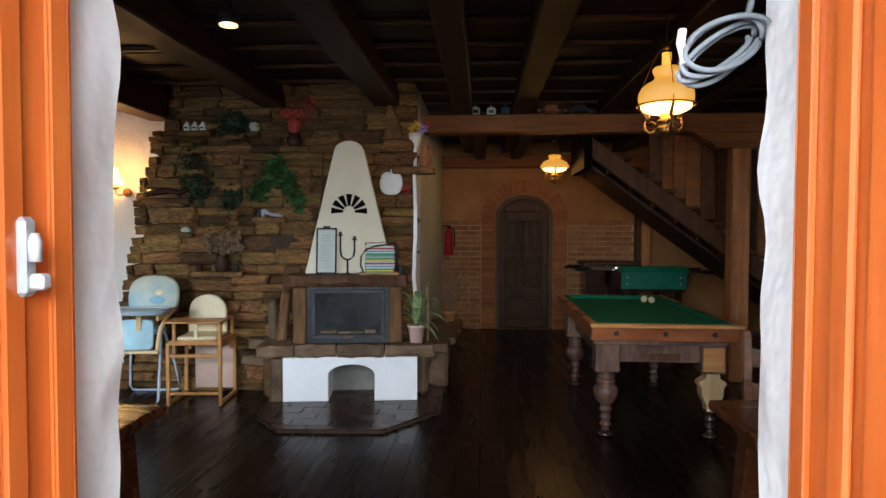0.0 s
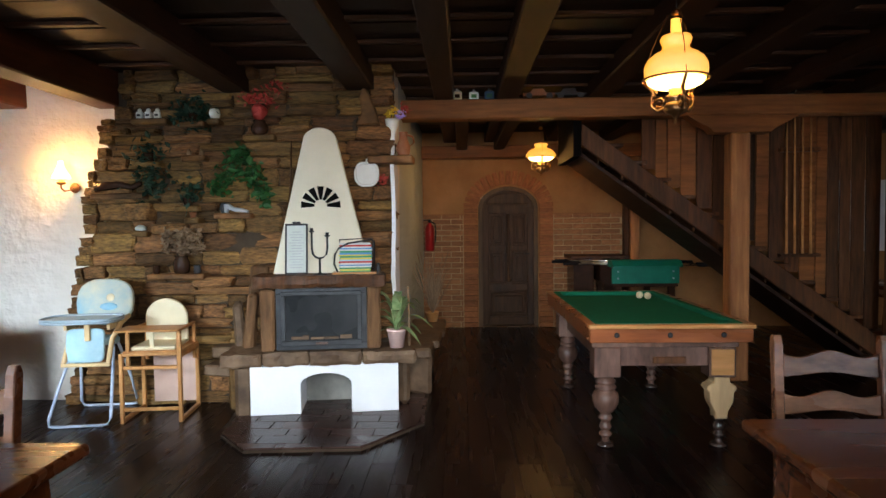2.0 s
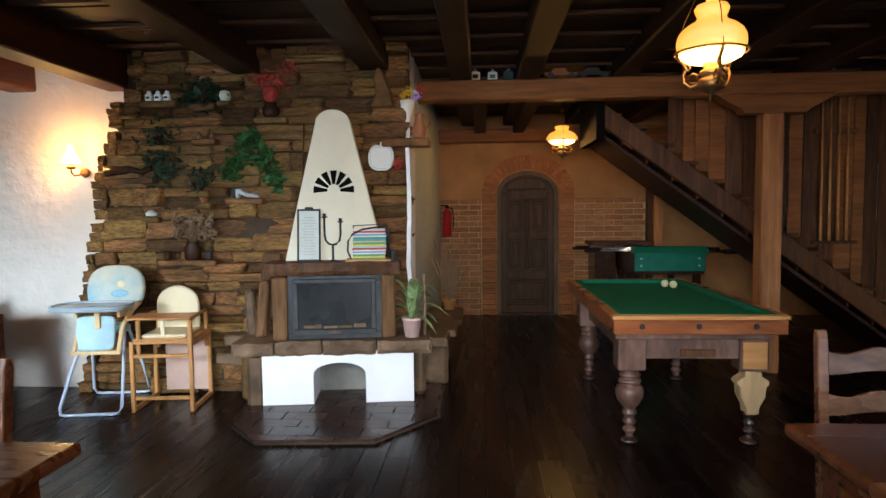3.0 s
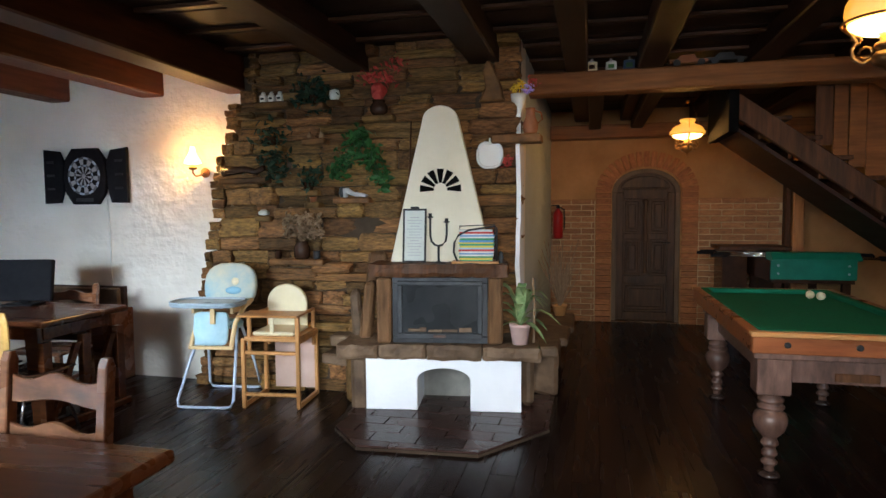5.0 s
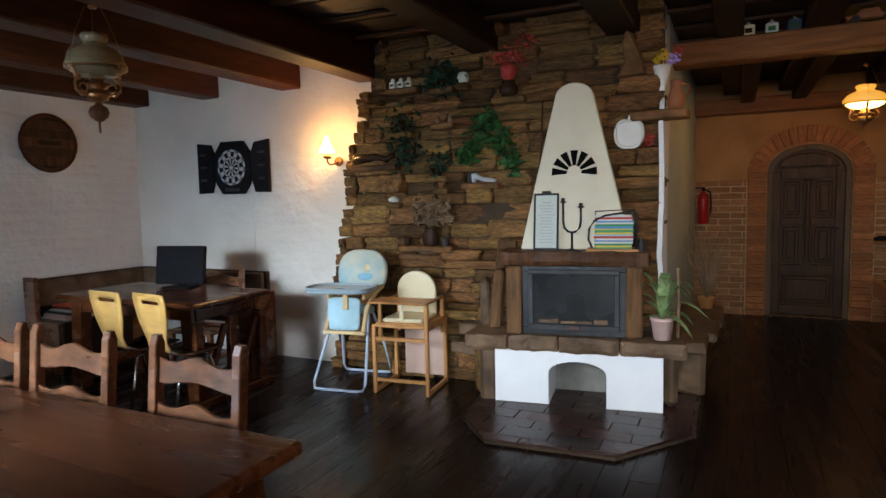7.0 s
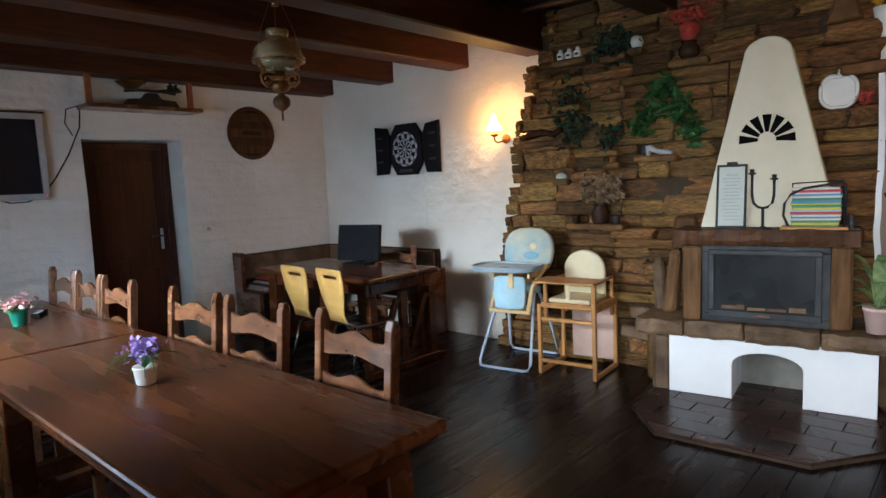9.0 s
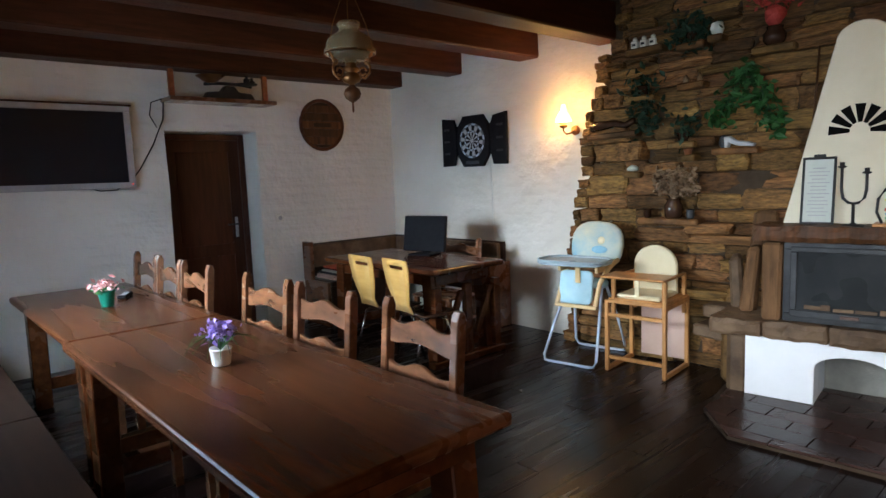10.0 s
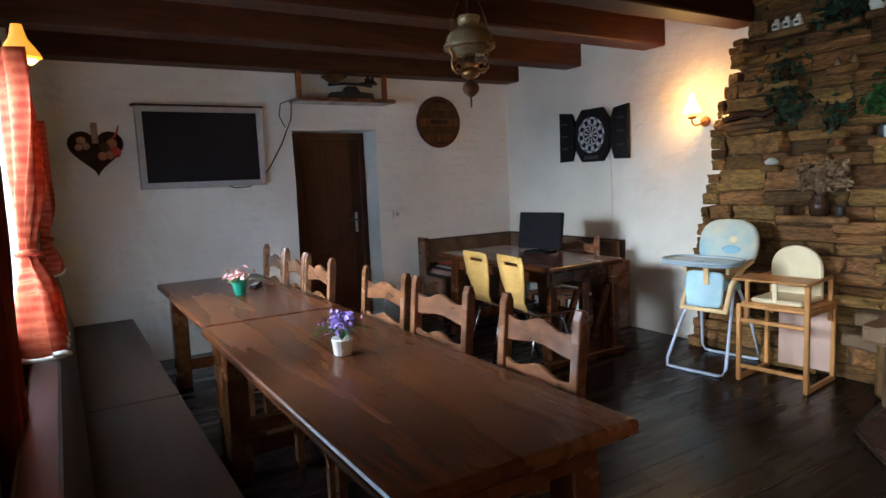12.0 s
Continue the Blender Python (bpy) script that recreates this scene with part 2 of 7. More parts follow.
M["black"] = surf("black_plastic", (0.007, 0.007, 0.009), (0.012, 0.012, 0.014), grain=20, rough=0.7, bump=0.03, blotch=0.1, spec=0.08)
# white plaster darkened: the shade inside the fireplace arch as colour
M["arch_shaded"] = surf("arch_shaded_plaster", (0.13, 0.125, 0.11), (0.24, 0.23, 0.20), grain=5, rough=0.9, bump=0.2)
# near-black standing for deep shade, in the vent slots and at the stair top
M["void"] = surf("deep_shade_black", (0.003, 0.003, 0.003), (0.006, 0.006, 0.006), grain=9, rough=0.95, bump=0.1, spec=0.05)
M["chrome"] = surf("chrome", (0.75, 0.76, 0.78), (0.85, 0.86, 0.88), grain=6, rough=0.15, bump=0.0, metal=1.0, blotch=0.05)
M["silver"] = surf("silver_plastic", (0.36, 0.36, 0.37), (0.44, 0.44, 0.45), grain=20, rough=0.4, bump=0.02, blotch=0.05)
M["steel"] = surf("worn_zinc", (0.42, 0.43, 0.45), (0.58, 0.59, 0.61), grain=14, rough=0.38, bump=0.1, metal=0.6)
M["brass"] = surf("aged_brass", (0.25, 0.12, 0.045), (0.42, 0.22, 0.09), grain=12, rough=0.3, bump=0.05, metal=0.9)
M["screen"] = surf("dark_screen", (0.006, 0.008, 0.014), (0.008, 0.011, 0.018), grain=3, rough=0.4, bump=0.0, blotch=0.05, spec=0.2)
M["blue"] = surf("pale_blue_vinyl", (0.32, 0.52, 0.60), (0.42, 0.60, 0.66), grain=14, rough=0.45, bump=0.05, blotch=0.15)
M["blue_print"] = surf("printed_vinyl", (0.22, 0.44, 0.54), (0.66, 0.62, 0.45), grain=5, rough=0.45, bump=0.04, blotch=0.12)
M["blue_deep"] = surf("blue_vinyl_print", (0.16, 0.36, 0.47), (0.25, 0.46, 0.56), grain=20, rough=0.45, bump=0.03, blotch=0.1)
M["tray_grey"] = surf("grey_blue_plastic", (0.30, 0.38, 0.43), (0.38, 0.46, 0.50), grain=10, rough=0.3, bump=0.02, blotch=0.1)
M["blue_tube"] = surf("pale_blue_steel", (0.40, 0.46, 0.56), (0.48, 0.54, 0.63), grain=14, rough=0.3, bump=0.0, blotch=0.05)
M["tan"] = surf("tan_plastic", (0.62, 0.42, 0.20), (0.70, 0.50, 0.27), grain=14, rough=0.45, bump=0.05, blotch=0.1)
M["cream"] = surf("cream_vinyl", (0.68, 0.58, 0.36), (0.76, 0.66, 0.44), grain=8, rough=0.45, bump=0.05, blotch=0.08)
M["beech"] = surf("beech_wood", (0.41, 0.185, 0.058), (0.54, 0.265, 0.095), stretch=(6, 6, 1), grain=5, rough=0.4, bump=0.05)
M["pink_board"] = surf("pinkish_board", (0.50, 0.33, 0.26), (0.58, 0.40, 0.32), grain=5, rough=0.5, bump=0.05, blotch=0.08)
M["ply"] = surf("yellow_plywood", (0.47, 0.27, 0.075), (0.56, 0.34, 0.11), stretch=(1, 6, 6), grain=4, rough=0.35, bump=0.03, blotch=0.1)
M["leaf"] = surf("leaf_green", (0.011, 0.045, 0.012), (0.036, 0.135, 0.034), grain=14, rough=0.5, bump=0.1, vary=0.2)
M["leaf_dark"] = surf("dark_ivy_leaf", (0.008, 0.026, 0.015), (0.022, 0.062, 0.034), grain=14, rough=0.5, bump=0.1, vary=0.2)
M["leaf_pale"] = surf("variegated_leaf", (0.08, 0.16, 0.05), (0.30, 0.36, 0.17), grain=24, rough=0.5, bump=0.1)
M["dry"] = surf("dry_flower", (0.18, 0.11, 0.06), (0.34, 0.23, 0.14), grain=18, rough=0.9, bump=0.1)
M["red"] = surf("red_petal", (0.38, 0.035, 0.03), (0.55, 0.08, 0.06), grain=18, rough=0.7, bump=0.1)
M["extinguisher"] = surf("red_enamel", (0.32, 0.012, 0.012), (0.38, 0.02, 0.018), grain=8, rough=0.3, bump=0.0, blotch=0.05)
M["yellow"] = surf("yellow_petal", (0.75, 0.48, 0.03), (0.85, 0.6, 0.06), grain=18, rough=0.7, bump=0.1)
M["purple"] = surf("violet_petal", (0.34, 0.22, 0.72), (0.62, 0.50, 0.90), grain=22, rough=0.7, bump=0.1)
M["pink"] = surf("pink_petal", (0.62, 0.20, 0.20), (0.80, 0.50, 0.46), grain=22, rough=0.7, bump=0.1)
M["ceramic"] = surf("white_ceramic", (0.72, 0.70, 0.64), (0.80, 0.78, 0.72), grain=6, rough=0.25, bump=0.02, blotch=0.05)
M["pot_pink"] = surf("pink_clay", (0.58, 0.38, 0.33), (0.68, 0.47, 0.41), grain=9, rough=0.7, bump=0.1, blotch=0.1)
M["terracotta"] = surf("terracotta", (0.28, 0.10, 0.045), (0.38, 0.15, 0.07), grain=9, rough=0.5, bump=0.08)
M["glaze"] = surf("dark_brown_glaze", (0.022, 0.010, 0.006), (0.05, 0.024, 0.014), grain=9, rough=0.18, bump=0.03)
M["paper"] = surf("pale_paper", (0.52, 0.56, 0.50), (0.60, 0.63, 0.57), grain=6, rough=0.8, bump=0.0, blotch=0.05)
M["green_plastic"] = surf("green_plastic", (0.005, 0.12, 0.075), (0.008, 0.16, 0.10), grain=9, rough=0.4, bump=0.02, blotch=0.08)
M["curtain"] = surf("red_check_cloth", (0.40, 0.035, 0.018), (0.66, 0.14, 0.06), stretch=(22, 22, 9), grain=1.5, rough=0.9, bump=0.1, fine=160)
ct = M["curtain"].node_tree
cc = ct.nodes.new("ShaderNodeTexCoord")
bands = []
for way, size in (('X', 9.0), ('Z', 9.0)):
    wv = ct.nodes.new("ShaderNodeTexWave")
    wv.wave_type, wv.bands_direction = 'BANDS', way
    wv.inputs["Scale"].default_value, wv.inputs["Distortion"].default_value = size, 0.4
    ct.links.new(cc.outputs["Object"], wv.inputs["Vector"])
    bands.append(wv)
plaid = ct.nodes.new("ShaderNodeMath")
ct.links.new(bands[0].outputs["Fac"], plaid.inputs[0])
ct.links.new(bands[1].outputs["Fac"], plaid.inputs[1])
cw = ct.nodes.new("ShaderNodeValToRGB")
cw.color_ramp.elements[0].position, cw.color_ramp.elements[1].position = 0.15, 1.0
cw.color_ramp.elements[0].color, cw.color_ramp.elements[1].color = (0.32, 0.022, 0.011, 1), (0.60, 0.085, 0.034, 1)
pale = cw.color_ramp.elements.new(0.92)
pale.color = (0.72, 0.22, 0.11, 1)
half = ct.nodes.new("ShaderNodeMath")
half.operation = 'MULTIPLY'
half.inputs[1].default_value = 0.5
ct.links.new(plaid.outputs[0], half.inputs[0])
ct.links.new(half.outputs[0], cw.inputs[0])
cb = ct.nodes["Principled BSDF"]
cm = ct.nodes.new("ShaderNodeMix")
cm.data_type, cm.blend_type = 'RGBA', 'MIX'
cm.inputs[0].default_value = 0.5
ct.links.new(cb.inputs["Base Color"].links[0].from_socket, cm.inputs[6])
ct.links.new(cw.outputs[0], cm.inputs[7])
ct.links.new(cm.outputs[2], cb.inputs["Base Color"])
tl = ct.nodes.new("ShaderNodeBsdfTranslucent")
ct.links.new(cm.outputs[2], tl.inputs[0])
ms = ct.nodes.new("ShaderNodeMixShader")
ms.inputs[0].default_value = 0.25
co_out = ct.nodes["Material Output"]
ct.links.new(cb.outputs[0], ms.inputs[1])
ct.links.new(tl.outputs[0], ms.inputs[2])
ct.links.new(ms.outputs[0], co_out.inputs[0])
M["dark_curtain"] = surf("dark_red_cloth", (0.10, 0.012, 0.008), (0.17, 0.026, 0.016), stretch=(22, 22, 9), grain=1.5, rough=0.9, bump=0.1, fine=160)
M["ground"] = surf("paving_ground", (0.20, 0.19, 0.17), (0.32, 0.30, 0.27), grain=5, rough=0.9, bump=0.4)
M["shade_on"] = glow("lit_shade", (1.0, 0.43, 0.03), 0.95, (0.9, 0.7, 0.35))
M["shade_core"] = glow("lit_shade_core", (1.0, 0.78, 0.28), 4.5, (0.9, 0.8, 0.5))
M["shade_chimney"] = glow("lit_chimney", (1.0, 0.50, 0.06), 1.6, (0.9, 0.7, 0.35))
M["shade_sconce"] = glow("lit_sconce_shade", (1.0, 0.72, 0.30), 4.0, (0.9, 0.8, 0.6))
M["shade_off"] = clear("unlit_amber_glass", (0.66, 0.52, 0.30), 0.05, 0.72)
M["glass"] = clear("window_glass")
M["stove_glass"] = surf("sooty_glass", (0.008, 0.009, 0.010), (0.024, 0.026, 0.027), grain=5, rough=0.25, bump=0.02, blotch=0.3)
M["grey_cable"] = surf("grey_cable", (0.09, 0.10, 0.11), (0.14, 0.15, 0.165), grain=9, rough=0.5, bump=0.0)


# ---------- building helpers ----------
def box(bm, x0, x1, y0, y1, z0, z1, bevel=0.0, seg=1):
    vs = [bm.verts.new((x, y, z)) for x in (x0, x1) for y in (y0, y1) for z in (z0, z1)]
    fs = [bm.faces.new([vs[i] for i in q]) for q in ((0, 1, 3, 2), (4, 6, 7, 5), (0, 4, 5, 1), (2, 3, 7, 6), (0, 2, 6, 4), (1, 5, 7, 3))]
    if bevel:
        es = list({e for f in fs for e in f.edges})
        bmesh.ops.bevel(bm, geom=es, offset=bevel, segments=seg, affect='EDGES', profile=0.5)
    return vs


def prism(bm, outline, axis, a, b, bevel=0.0):
    """A polygon given in the plane across axis, pushed from a to b along it."""
    def at(u, v, w):
        return {"x": (w, u, v), "y": (u, w, v), "z": (u, v, w)}[axis]
    low = [bm.verts.new(at(u, v, a)) for u, v in outline]
    high = [bm.verts.new(at(u, v, b)) for u, v in outline]
    n = len(outline)
    fs = [bm.faces.new(low), bm.faces.new(list(reversed(high)))]
    for i in range(n):
        fs.append(bm.faces.new((low[i], high[i], high[(i + 1) % n], low[(i + 1) % n])))
    bmesh.ops.recalc_face_normals(bm, faces=fs)
    if bevel:
        es = list({e for f in fs[:2] for e in f.edges})
        bmesh.ops.bevel(bm, geom=es, offset=bevel, segments=1, affect='EDGES', profile=0.5)


def lathe(bm, profile, seg=20, at=(0, 0, 0)):
    rings = []
    for r, z in profile:
        rings.append([bm.verts.new((at[0] + r * math.cos(2 * math.pi * i / seg), at[1] + r * math.sin(2 * math.pi * i / seg), at[2] + z)) for i in range(seg)])
    for a, b in zip(rings, rings[1:]):
        for i in range(seg):
            f = bm.faces.new((a[i], a[(i + 1) % seg], b[(i + 1) % seg], b[i]))
            f.smooth = True
    if profile[0][0] > 1e-4:
        bm.faces.new(list(reversed(rings[0])))
    if profile[-1][0] > 1e-4:
        bm.faces.new(rings[-1])


def tube(bm, pts, r, seg=8, taper=1.0, closed=False):
    pts = [Vector(p) for p in pts]
    rings = []
    n = len(pts)
    for i, p in enumerate(pts):
        a = pts[i - 1] if (i or closed) else p
        b = pts[(i + 1) % n] if (i < n - 1 or closed) else p
        d = (b - a).normalized()
        u = d.cross(Vector((0, 0, 1)) if abs(d.z) < 0.9 else Vector((1, 0, 0))).normalized()
        v = d.cross(u)
        rad = r * (1 + (taper - 1) * i / max(n - 1, 1))
        rings.append([bm.verts.new(p + rad * (math.cos(2 * math.pi * k / seg) * u + math.sin(2 * math.pi * k / seg) * v)) for k in range(seg)])
    pairs = list(zip(rings, rings[1:])) + ([(rings[-1], rings[0])] if closed else [])
    for a, b in pairs:
        for k in range(seg):
            f = bm.faces.new((a[k], a[(k + 1) % seg], b[(k + 1) % seg], b[k]))
            f.smooth = True
    if not closed:
        bm.faces.new(list(reversed(rings[0])))
        bm.faces.new(rings[-1])


def mesh_of(name, bm, material):
    bmesh.ops.recalc_face_normals(bm, faces=bm.faces[:])
    me = bpy.data.meshes.new(name)
    bm.to_mesh(me)
    bm.free()
    me.materials.append(material)
    return me


def part(name, bm, material, parent=None, label="", m=None):
    ob = new(name, mesh_of(name, bm, material))
    if parent is not None:
        ob.parent = parent
    if m is not None:
        ob.matrix_basis = m
    if label:
        ob["label"] = label
    return ob


def bpart(name, dims, material, parent=None, label="", bevel=0.004, m=None):
    bm = bmesh.new()
    box(bm, *dims, bevel=bevel)
    return part(name, bm, material, parent, label, m)


def thing(name, label, category, m=None, group="", kind=""):
    ob = new(name)
    ob.empty_display_size = 0.1
    if m is not None:
        ob.matrix_basis = m
    return tagged(ob, label, category, group, kind)


def setting(name, bm, material, label, category=""):
    return tagged(part(name, bm, material), label, category or name.split("_")[0], kind="structure")


def bmat(*dims, bevel=0.0):
    bm = bmesh.new()
    box(bm, *dims, bevel=bevel)
    return bm

# ---------- the large structure ----------
def rough_box(bm, x0, x1, y0, y1, z0, z1, cell=0.16, amp=0.012, lump=2.3):
    """A wall piece whose faces are a little uneven, as hand-laid and painted masonry is."""
    n = [max(1, min(90, round((b - a) / cell))) for a, b in ((x0, x1), (y0, y1), (z0, z1))]
    lo, hi = (x0, y0, z0), (x1, y1, z1)
    for ax in range(3):
        p, q = [i for i in range(3) if i != ax]
        for side in (lo[ax], hi[ax]):
            grid = []
            for i in range(n[p] + 1):
                row = []
                for j in range(n[q] + 1):
                    v = [0, 0, 0]
                    v[ax], v[p], v[q] = side, lo[p] + (hi[p] - lo[p]) * i / n[p], lo[q] + (hi[q] - lo[q]) * j / n[q]
                    w = Vector(v)
                    w += amp * noise.noise_vector(w * lump) + amp * 0.5 * noise.noise_vector(w * 7.0)
                    row.append(bm.verts.new(w))
                grid.append(row)
            for i in range(n[p]):
                for j in range(n[q]):
                    f = bm.faces.new((grid[i][j], grid[i + 1][j], grid[i + 1][j + 1], grid[i][j + 1]))
                    f.smooth = True


WX, NY, SY, BY, PX = -5.43, 5.53, 0.95, 9.06, -0.23   # west, north, south, brick-wall and passage planes
DOOR_L, DOOR_R = -0.22, 0.74

bm = bmesh.new()
rough_box(bm, WX - 0.45, WX, 0.4, 3.03, -0.02, 2.8)
rough_box(bm, WX - 0.45, WX, 3.88, 6.0, -0.02, 2.8)
rough_box(bm, WX - 0.45, WX, 3.03, 3.88, 1.93, 2.8)
rough_box(bm, WX - 0.45, WX - 0.36, 3.03, 3.88, -0.02, 1.93)
wall_west = setting("wall_west", bm, M["white"], "whitewashed brick wall with uneven courses", "wall")

bm = bmesh.new()
rough_box(bm, WX, PX, NY, NY + 0.3, -0.02, 2.8)
setting("wall_north", bm, M["white_lamp_warm"], "white plastered wall behind the dartboard", "wall")

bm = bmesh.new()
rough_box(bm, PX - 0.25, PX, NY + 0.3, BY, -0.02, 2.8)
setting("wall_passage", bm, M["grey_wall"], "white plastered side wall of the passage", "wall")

WIN3 = (2.1, 3.6, 0.98, 1.95)
WIN = (-3.85, -1.95, 0.98, 1.95)
bm = bmesh.new()
rough_box(bm, WX - 0.45, WIN[0], SY - 0.45, SY, -0.02, 2.8)
rough_box(bm, WIN[1], DOOR_L + 0.010, SY - 0.20, SY, -0.02, 2.8, cell=0.035, amp=0.014, lump=8.0)
rough_box(bm, WIN[0], WIN[1], SY - 0.45, SY, -0.02, WIN[2])
rough_box(bm, WIN[0], WIN[1], SY - 0.45, SY, WIN[3], 2.8)
rough_box(bm, DOOR_L, DOOR_R, SY - 0.20, SY, 2.2, 2.8)
rough_box(bm, DOOR_R + 0.008, WIN3[0], SY - 0.20, SY, -0.02, 2.8, cell=0.035, amp=0.014, lump=8.0)
rough_box(bm, WIN3[0], WIN3[1], SY - 0.20, SY, -0.02, WIN3[2])
rough_box(bm, WIN3[0], WIN3[1], SY - 0.20, SY, WIN3[3], 2.8)
rough_box(bm, WIN3[1], 7.2, SY - 0.20, SY, -0.02, 2.8)
setting("wall_south", bm, M["white_smooth"], "thick white wall around the open doorway", "wall")

# added wall, out of view: keeps the doorway lamp's light off the west window
bm = bmesh.new()
rough_box(bm, -1.45, -1.15, -3.4, SY - 0.47, -0.09, 2.6)
setting("wall_porch", bm, M["white_smooth"], "added plain white wall outside, keeping doorway light off the window", "wall")

# the wall at the back: ochre plaster over brick, with a way through for the door
AX, AR, ASP = 0.955, 0.415, 1.66
bm = bmesh.new()
box(bm, PX - 0.25, AX - AR, BY, BY + 0.3, -0.02, 2.8)
box(bm, AX + AR, 7.2, BY, BY + 0.3, -0.02, 2.8)
top = [(AX + AR, 2.8), (AX - AR, 2.8)] + [(AX + AR * math.cos(radians(a)), ASP + 0.30 * math.sin(radians(a))) for a in range(180, -1, -12)]
prism(bm, top, "y", BY, BY + 0.3)
wall_back = setting("wall_back", bm, M["ochre"], "ochre plastered wall with bare brick below", "wall")
setting("wall_east", bmat(7.2, 7.5, 0.5, 9.4, -0.02, 2.8), M["ochre"], "dim ochre plastered end wall", "wall")

setting("floor", bmat(-5.9, 7.5, 0.5, 9.4, -0.10, -0.012), M["stone_gap"], "dark stained wooden board floor", "floor")
setting("ground", bmat(-300, 300, -300, 0.5, -0.2, -0.09), M["ground"], "paved ground outside the door", "ground")
ground_far = setting("ground_far", bmat(-300, 300, 9.4, 300, -0.2, -0.09), M["ground"], "paved ground behind the house", "ground")

# ceilings
bm = bmesh.new()
y = 0.5
while y < 5.8:
    box(bm, -5.9, -2.55, y, y + 0.172, 2.64 + random.uniform(0, 0.008), 2.70, bevel=0.004)
    y += 0.178
setting("ceiling_west", bm, M["ceil_red"], "red-brown wooden board ceiling", "ceiling")
bm = bmesh.new()
y = 0.5
while y < 9.4:
    box(bm, -2.55, 7.5, y, y + 0.232, 2.70 + random.uniform(0, 0.008), 2.76, bevel=0.004)
    y += 0.24
setting("ceiling_east", bm, M["ceil"], "dark brown wooden board ceiling", "ceiling")
setting("ceiling_cover", bmat(-5.9, 7.5, 0.5, 9.4, 2.80, 2.9), M["ceil"], "loft boards above the ceiling", "ceiling")
for k in range(12):
    bm = bmesh.new()
    yy = 1.3 + 0.48 * k
    box(bm, -2.45, 7.2, yy, yy + 0.04, 2.675, 2.70, bevel=0.003)
    setting("trim", bm, M["batten"], "thin wooden ceiling batten", "batten")

for x0, x1, z0, z1, ma in ((-5.43, -5.20, 2.44, 2.66, "beam_red"), (-4.47, -4.25, 2.44, 2.66, "beam_red"), (-3.52, -3.29, 2.44, 2.66, "beam_red"), (-2.68, -2.46, 2.43, 2.72, "beam_red")):
    bm = bmesh.new()
    box(bm, x0, x1, 0.93, 5.55, z0, z1, bevel=0.012)
    setting("ceiling_beam", bm, M[ma], "red-brown stained ceiling beam", "beam")
for x0, x1 in ((-1.60, -1.38), (-0.60, -0.38), (0.07, 0.25), (0.63, 0.83), (1.45, 1.65), (2.2, 2.4), (3.0, 3.2), (3.8, 4.0), (4.7, 4.9), (5.6, 5.8)):
    bm = bmesh.new()
    box(bm, x0, x1, 0.93, 5.47 if x0 < -0.35 else 9.06, 2.52 if x0 < -0.3 else 2.565, 2.71, bevel=0.012)
    setting("ceiling_beam", bm, M["beam"], "dark brown ceiling beam", "beam")

# the cross beam on its post, with a carved bearing block
bm = bmesh.new()
box(bm, PX - 0.02, 7.2, 6.05, 6.23, 2.39, 2.565, bevel=0.012)
setting("cross_beam", bm, M["beam_x"], "heavy brown cross beam with split grain", "beam")
bm = bmesh.new()
prism(bm, [(2.33, 2.39), (2.42, 2.33), (2.52, 2.28), (2.56, 2.235), (3.06, 2.235), (3.12, 2.28), (3.22, 2.33), (3.32, 2.39)], "y", 6.06, 6.22, bevel=0.006)
setting("bearing_block", bm, M["beam_x"], "carved wooden bearing block on the post", "beam")
bm = bmesh.new()
box(bm, 2.71, 2.885, 6.06, 6.22, 0, 2.235, bevel=0.012)
setting("post", bm, M["post"], "stout square wooden post with knots", "post")
bm = bmesh.new()
rough_box(bm, PX - 0.016, PX + 0.014, 5.36, 5.60, 0.47, 1.925, cell=0.03, amp=0.014)
rough_box(bm, PX - 0.014, PX + 0.014, 5.38, 5.60, 1.985, 2.22, cell=0.03, amp=0.014)
setting("plaster_edge", bm, M["base_white"], "lumpy white plastered corner beside the stones", "plaster")
# beams of the passage ceiling along the brick wall
bm = bmesh.new()
box(bm, PX, 3.6, 8.86, 9.05, 2.33, 2.5, bevel=0.01)
setting("wall_beam", bm, M["beam_x"], "brown beam lying along the brick wall", "beam")
for x in (0.25, 0.75):
    setting("ceiling_joist", bmat(x, x + 0.14, 6.23, 8.86, 2.44, 2.56, bevel=0.01), M["beam"], "short dark ceiling joist", "beam")
# posts against the back wall
setting("wall_post", bmat(2.52, 2.58, 8.93, 9.05, 0, 2.33, bevel=0.006), M["post_dark"], "dark upright against the brick wall", "post")
setting("wall_post", bmat(2.60, 2.72, 8.92, 9.05, 0, 2.33, bevel=0.006), M["post"], "squared wooden upright against the wall", "post")

# ---------- stairs ----------
stairs = thing("stairs", "steep brown wooden staircase rising to the loft", "stairs", kind="structure")


def diagonal(bm, xa, za, xb, zb, w, y0, y1):
    prism(bm, [(xa, za), (xb, zb), (xb, zb - w), (xa, za - w)], "y", y0, y1, bevel=0.006)


bm = bmesh.new()
diagonal(bm, 1.46, 2.391, 4.35, 0.27, 0.21, 6.42, 6.48)
part("stringer", bm, M["post_dark"], stairs)
bm = bmesh.new()
diagonal(bm, 1.46, 2.391, 4.35, 0.27, 0.21, 7.30, 7.36)
part("stringer", bm, M["post_dark"], stairs)
# trimmer added to close the stair ends; its black is painted shade
bpart("trimmer", (1.38, 1.458, 6.42, 7.36, 2.08, 2.56), M["void"], stairs, "added trimmer beam at the stair top, black for its shade")
